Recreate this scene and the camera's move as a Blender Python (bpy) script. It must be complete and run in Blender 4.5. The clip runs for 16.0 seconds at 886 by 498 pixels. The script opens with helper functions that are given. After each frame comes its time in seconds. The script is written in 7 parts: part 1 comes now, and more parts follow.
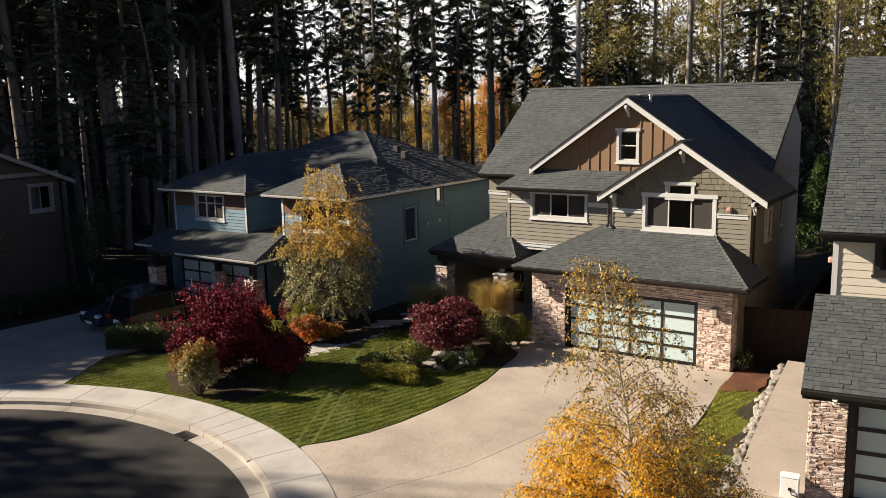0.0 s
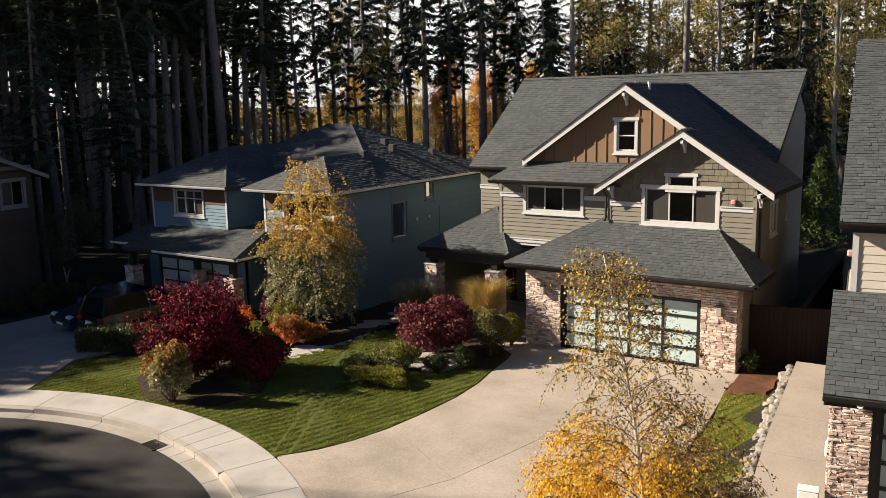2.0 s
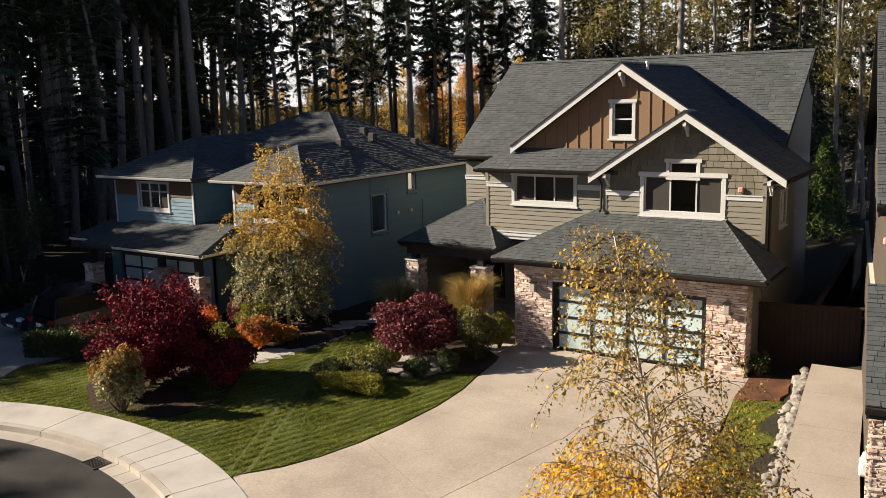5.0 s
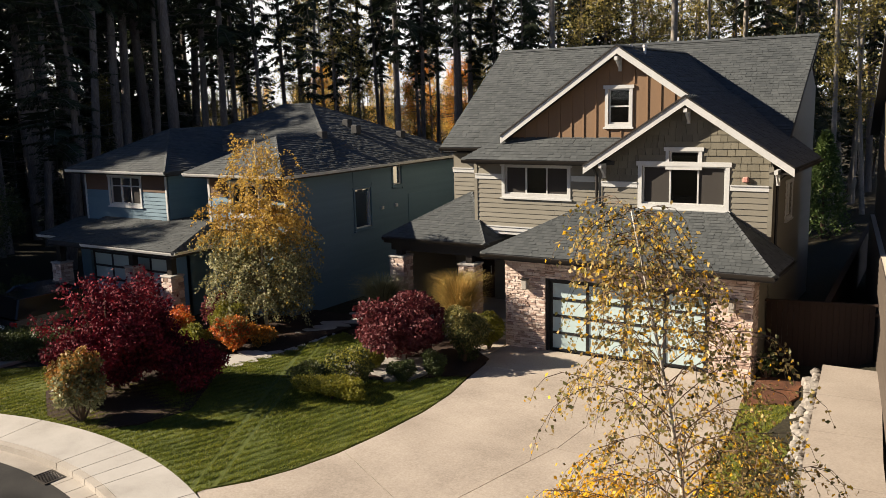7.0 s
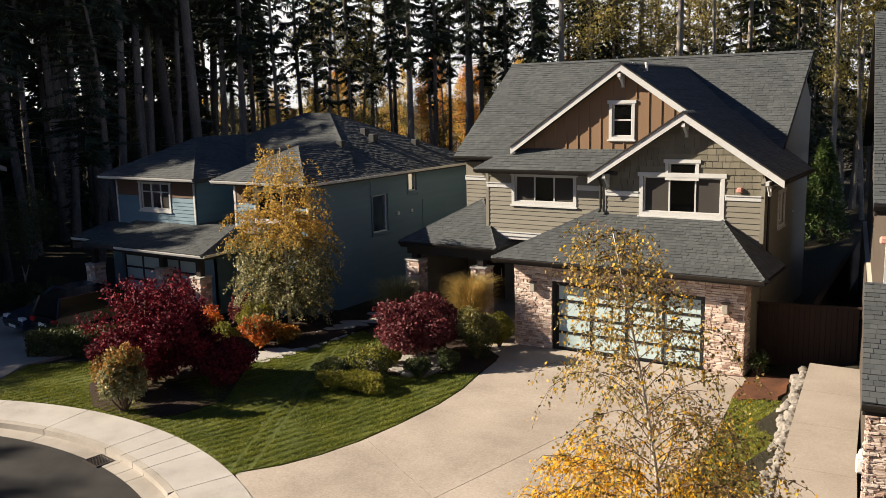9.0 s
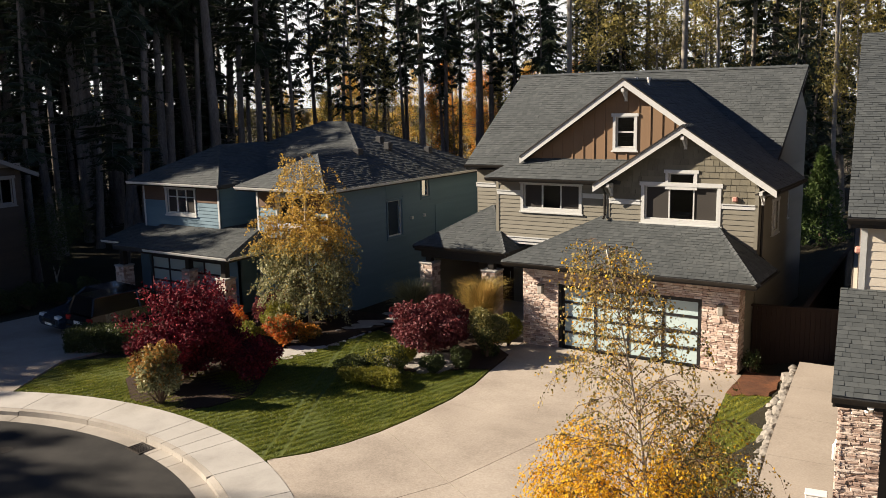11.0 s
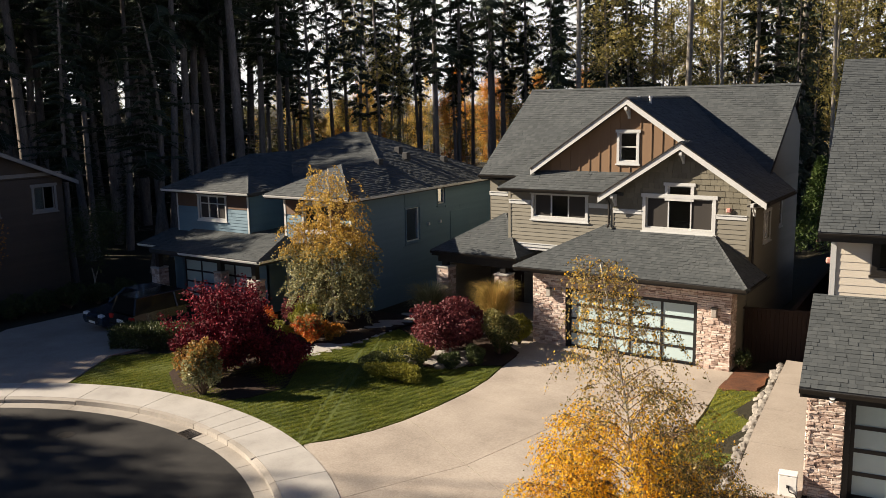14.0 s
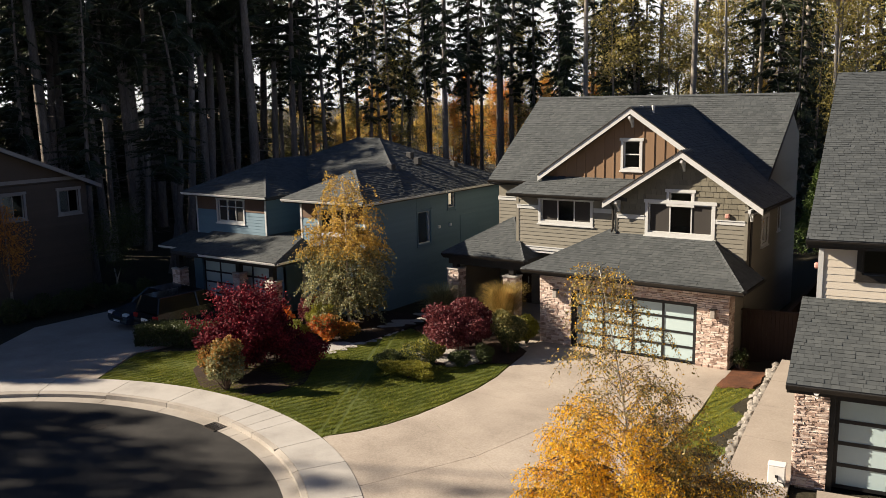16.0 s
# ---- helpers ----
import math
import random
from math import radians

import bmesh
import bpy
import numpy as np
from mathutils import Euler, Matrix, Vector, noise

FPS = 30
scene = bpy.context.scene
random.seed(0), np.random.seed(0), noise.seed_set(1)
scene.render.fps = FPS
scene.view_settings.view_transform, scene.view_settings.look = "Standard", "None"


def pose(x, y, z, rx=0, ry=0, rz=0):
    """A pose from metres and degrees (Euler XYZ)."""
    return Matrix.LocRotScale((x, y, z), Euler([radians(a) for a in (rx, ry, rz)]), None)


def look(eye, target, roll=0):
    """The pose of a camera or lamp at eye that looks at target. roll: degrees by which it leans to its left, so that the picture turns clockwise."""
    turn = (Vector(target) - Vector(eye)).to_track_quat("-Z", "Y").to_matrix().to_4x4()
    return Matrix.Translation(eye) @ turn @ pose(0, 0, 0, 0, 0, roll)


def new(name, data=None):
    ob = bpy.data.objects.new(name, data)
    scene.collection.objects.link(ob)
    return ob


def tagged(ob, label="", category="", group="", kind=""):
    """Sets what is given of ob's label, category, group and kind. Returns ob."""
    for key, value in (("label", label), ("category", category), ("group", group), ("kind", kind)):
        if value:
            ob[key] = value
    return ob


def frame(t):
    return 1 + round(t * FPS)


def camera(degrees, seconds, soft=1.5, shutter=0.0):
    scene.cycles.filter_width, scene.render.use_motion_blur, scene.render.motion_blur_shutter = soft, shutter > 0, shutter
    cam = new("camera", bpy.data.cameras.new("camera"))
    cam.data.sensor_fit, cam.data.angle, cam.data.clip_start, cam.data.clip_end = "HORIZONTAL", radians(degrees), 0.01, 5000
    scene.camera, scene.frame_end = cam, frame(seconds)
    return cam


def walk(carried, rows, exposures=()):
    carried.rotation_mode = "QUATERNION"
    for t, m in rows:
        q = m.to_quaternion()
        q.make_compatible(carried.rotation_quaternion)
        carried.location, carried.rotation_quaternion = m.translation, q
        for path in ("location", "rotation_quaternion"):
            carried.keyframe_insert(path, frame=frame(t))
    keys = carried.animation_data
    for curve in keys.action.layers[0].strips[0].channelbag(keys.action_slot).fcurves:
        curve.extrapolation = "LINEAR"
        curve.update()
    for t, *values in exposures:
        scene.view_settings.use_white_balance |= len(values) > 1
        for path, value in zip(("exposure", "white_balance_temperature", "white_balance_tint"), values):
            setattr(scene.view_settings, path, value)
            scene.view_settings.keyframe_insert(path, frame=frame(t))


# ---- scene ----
cam = camera(54.2, 16.0, soft=0.8)
PATH = [
    (0, (2.204, -0.849, 8.900), (-3.306, 7.320, 7.200), -1.13),
    (0.5, (2.008, -0.498, 8.800), (-3.484, 7.683, 7.097), -1.16),
    (1, (1.814, -0.143, 8.699), (-3.662, 8.049, 6.993), -1.18),
    (1.5, (1.621, 0.215, 8.595), (-3.838, 8.418, 6.888), -1.20),
    (2, (1.429, 0.577, 8.489), (-4.015, 8.790, 6.781), -1.22),
    (2.5, (1.236, 0.942, 8.382), (-4.191, 9.166, 6.674), -1.24),
    (3, (1.043, 1.311, 8.272), (-4.369, 9.545, 6.565), -1.25),
    (3.5, (0.847, 1.684, 8.161), (-4.547, 9.929, 6.455), -1.27),
    (4, (0.649, 2.060, 8.049), (-4.727, 10.317, 6.343), -1.28),
    (6.5, (-0.410, 3.996, 7.467), (-5.659, 12.334, 5.754), -1.42),
    (6.85, (-0.570, 4.271, 7.370), (-5.796, 12.623, 5.663), -1.42),
    (7, (-0.499, 4.147, 7.388), (-5.735, 12.495, 5.690), -1.38),
    (7.5, (-0.275, 3.752, 7.495), (-5.538, 12.084, 5.800), -1.36),
    (8, (-0.058, 3.361, 7.605), (-5.347, 11.677, 5.913), -1.33),
    (8.5, (0.151, 2.974, 7.718), (-5.162, 11.275, 6.027), -1.31),
    (9, (0.356, 2.589, 7.832), (-4.980, 10.876, 6.141), -1.29),
    (11.5, (1.340, 0.706, 8.403), (-4.092, 8.929, 6.709), -1.18),
    (12, (1.533, 0.340, 8.512), (-3.915, 8.552, 6.818), -1.16),
    (12.5, (1.725, -0.022, 8.619), (-3.739, 8.179, 6.925), -1.14),
    (13, (1.916, -0.378, 8.723), (-3.565, 7.813, 7.030), -1.12),
    (13.5, (2.105, -0.726, 8.824), (-3.392, 7.454, 7.132), -1.10),
    (14, (2.290, -1.066, 8.923), (-3.222, 7.104, 7.232), -1.08),
    (14.5, (2.472, -1.395, 9.019), (-3.057, 6.764, 7.329), -1.07),
    (15, (2.648, -1.712, 9.113), (-2.898, 6.436, 7.423), -1.05),
    (15.5, (2.818, -2.014, 9.205), (-2.747, 6.121, 7.514), -1.03),
    (16, (2.978, -2.299, 9.296), (-2.607, 5.821, 7.603), -1.01),
]
walk(cam, [(t, look(eye, target, roll)) for t, eye, target, roll in PATH])

# ---- light ----
SUN_WAY = Vector((2.0, 0.9, -1.11)).normalized()
scene.view_settings.exposure = 1.28
world = bpy.data.worlds.new("sky")
scene.world = world
world.use_nodes = True
wn = world.node_tree.nodes
sky = wn.new("ShaderNodeTexSky")
sky.sky_type = "NISHITA"
sky.sun_disc = False
sky.sun_elevation = math.asin(-SUN_WAY.z)
sky.sun_rotation = math.atan2(-SUN_WAY.x, -SUN_WAY.y)
sky.air_density, sky.dust_density, sky.ozone_density = 0.38, 0.05, 3.0
wn["Background"].inputs["Strength"].default_value = 0.05
world.node_tree.links.new(sky.outputs["Color"], wn["Background"].inputs["Color"])
sun_data = bpy.data.lights.new("sun", "SUN")
sun_data.energy, sun_data.angle, sun_data.color = 5.0, radians(0.5), (1.0, 0.86, 0.68)
sun = new("sun", sun_data)
sun.matrix_world = Matrix.Translation((-60, -40, 45)) @ SUN_WAY.to_track_quat("-Z", "Y").to_matrix().to_4x4()

# ---- materials ----


def nodes_of(name):
    m = bpy.data.materials.new(name)
    m.use_nodes = True
    t = m.node_tree
    return m, t, t.nodes["Principled BSDF"]


def ramp_of(t, colours):
    r = t.nodes.new("ShaderNodeValToRGB")
    e = r.color_ramp.elements
    while len(e) < len(colours):
        e.new(0.5)
    for i, c in enumerate(colours):
        e[i].position = i / (len(colours) - 1)
        e[i].color = (*c, 1)
    return r


def surface(name, colours, rough=0.8, grain=40.0, stain=0.6, vary="none", bump=0.3, depth=0.01, metal=0.0, wear=0.25, stretch=(1, 1, 1), spec=0.35):
    """Colour from piece, stain and grain together; relief from the grain. Noise sizes follow world metres."""
    m, t, b = nodes_of(name)
    link, add = t.links.new, t.nodes.new
    geo = add("ShaderNodeNewGeometry")
    mapping = add("ShaderNodeMapping")
    mapping.inputs["Scale"].default_value = stretch
    link(geo.outputs["Position"], mapping.inputs["Vector"])
    fine, wide = add("ShaderNodeTexNoise"), add("ShaderNodeTexNoise")
    for n, s, d in ((fine, grain, 6), (wide, stain, 4)):
        n.inputs["Scale"].default_value, n.inputs["Detail"].default_value = s, d
        n.inputs["Roughness"].default_value = 0.65
        link(mapping.outputs["Vector"], n.inputs["Vector"])
    mix = add("ShaderNodeMath")
    mix.operation = "MULTIPLY_ADD"
    link(fine.outputs["Fac"], mix.inputs[0])
    mix.inputs[1].default_value = 0.5
    half = add("ShaderNodeMath")
    half.operation = "MULTIPLY"
    half.inputs[1].default_value = 0.5
    link(wide.outputs["Fac"], half.inputs[0])
    link(half.outputs[0], mix.inputs[2])
    spread = add("ShaderNodeMapRange")
    spread.inputs["From Min"].default_value, spread.inputs["From Max"].default_value = 0.36, 0.64
    link(mix.outputs[0], spread.inputs["Value"])
    fac = spread.outputs["Result"]
    if vary != "none":
        if vary == "object":
            info = add("ShaderNodeObjectInfo").outputs["Random"]
        else:
            info = geo.outputs["Random Per Island"]
        blend = add("ShaderNodeMath")
        blend.operation = "MULTIPLY_ADD"
        link(info, blend.inputs[0])
        blend.inputs[1].default_value = 1 - wear
        less = add("ShaderNodeMath")
        less.operation = "MULTIPLY"
        less.inputs[1].default_value = wear
        link(fac, less.inputs[0])
        link(less.outputs[0], blend.inputs[2])
        fac = blend.outputs[0]
    r = ramp_of(t, colours)
    link(fac, r.inputs["Fac"])
    link(r.outputs["Color"], b.inputs["Base Color"])
    b.inputs["Roughness"].default_value, b.inputs["Metallic"].default_value = rough, metal
    b.inputs["Specular IOR Level"].default_value = spec
    if bump:
        bn = add("ShaderNodeBump")
        bn.inputs["Strength"].default_value, bn.inputs["Distance"].default_value = bump, depth
        link(fine.outputs["Fac"], bn.inputs["Height"])
        link(bn.outputs["Normal"], b.inputs["Normal"])
    return m


def foliage(name, colours, through_light=0.35, rough=0.5, vary="island"):
    """Leaves: each its own shade, part of the light passing through."""
    m, t, b = nodes_of(name)
    link, add = t.links.new, t.nodes.new
    geo = add("ShaderNodeNewGeometry")
    r = ramp_of(t, colours)
    noise_n = add("ShaderNodeTexNoise")
    noise_n.inputs["Scale"].default_value = 1.3
    link(geo.outputs["Position"], noise_n.inputs["Vector"])
    mix = add("ShaderNodeMath")
    mix.operation = "MULTIPLY_ADD"
    link(geo.outputs["Random Per Island"], mix.inputs[0])
    mix.inputs[1].default_value = 0.6
    sub = add("ShaderNodeMapRange")
    sub.inputs["From Min"].default_value, sub.inputs["From Max"].default_value = 0.3, 0.7
    sub.inputs["To Min"].default_value, sub.inputs["To Max"].default_value = 0.0, 0.4
    link(noise_n.outputs["Fac"], sub.inputs["Value"])
    link(sub.outputs["Result"], mix.inputs[2])
    link(mix.outputs[0], r.inputs["Fac"])
    link(r.outputs["Color"], b.inputs["Base Color"])
    b.inputs["Roughness"].default_value = rough
    b.inputs["Specular IOR Level"].default_value = 0.3
    tr = add("ShaderNodeBsdfTranslucent")
    link(r.outputs["Color"], tr.inputs["Color"])
    ms = add("ShaderNodeMixShader")
    ms.inputs["Fac"].default_value = through_light
    link(b.outputs["BSDF"], ms.inputs[1])
    link(tr.outputs["BSDF"], ms.inputs[2])
    link(ms.outputs["Shader"], t.nodes["Material Output"].inputs["Surface"])
    return m


def glass(name, tint=(0.45, 0.50, 0.50), rough=0.02):
    m, t, b = nodes_of(name)
    b.inputs["Base Color"].default_value = (*tint, 1)
    b.inputs["Roughness"].default_value = rough
    b.inputs["Transmission Weight"].default_value = 1.0
    b.inputs["IOR"].default_value = 1.35
    return m


# a black surface that only emits, for the brightness of the low sky
def sky_glow(name, colour, strength):
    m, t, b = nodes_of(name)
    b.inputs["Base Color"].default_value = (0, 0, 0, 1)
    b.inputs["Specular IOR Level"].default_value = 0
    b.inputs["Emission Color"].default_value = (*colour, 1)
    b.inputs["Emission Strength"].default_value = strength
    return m


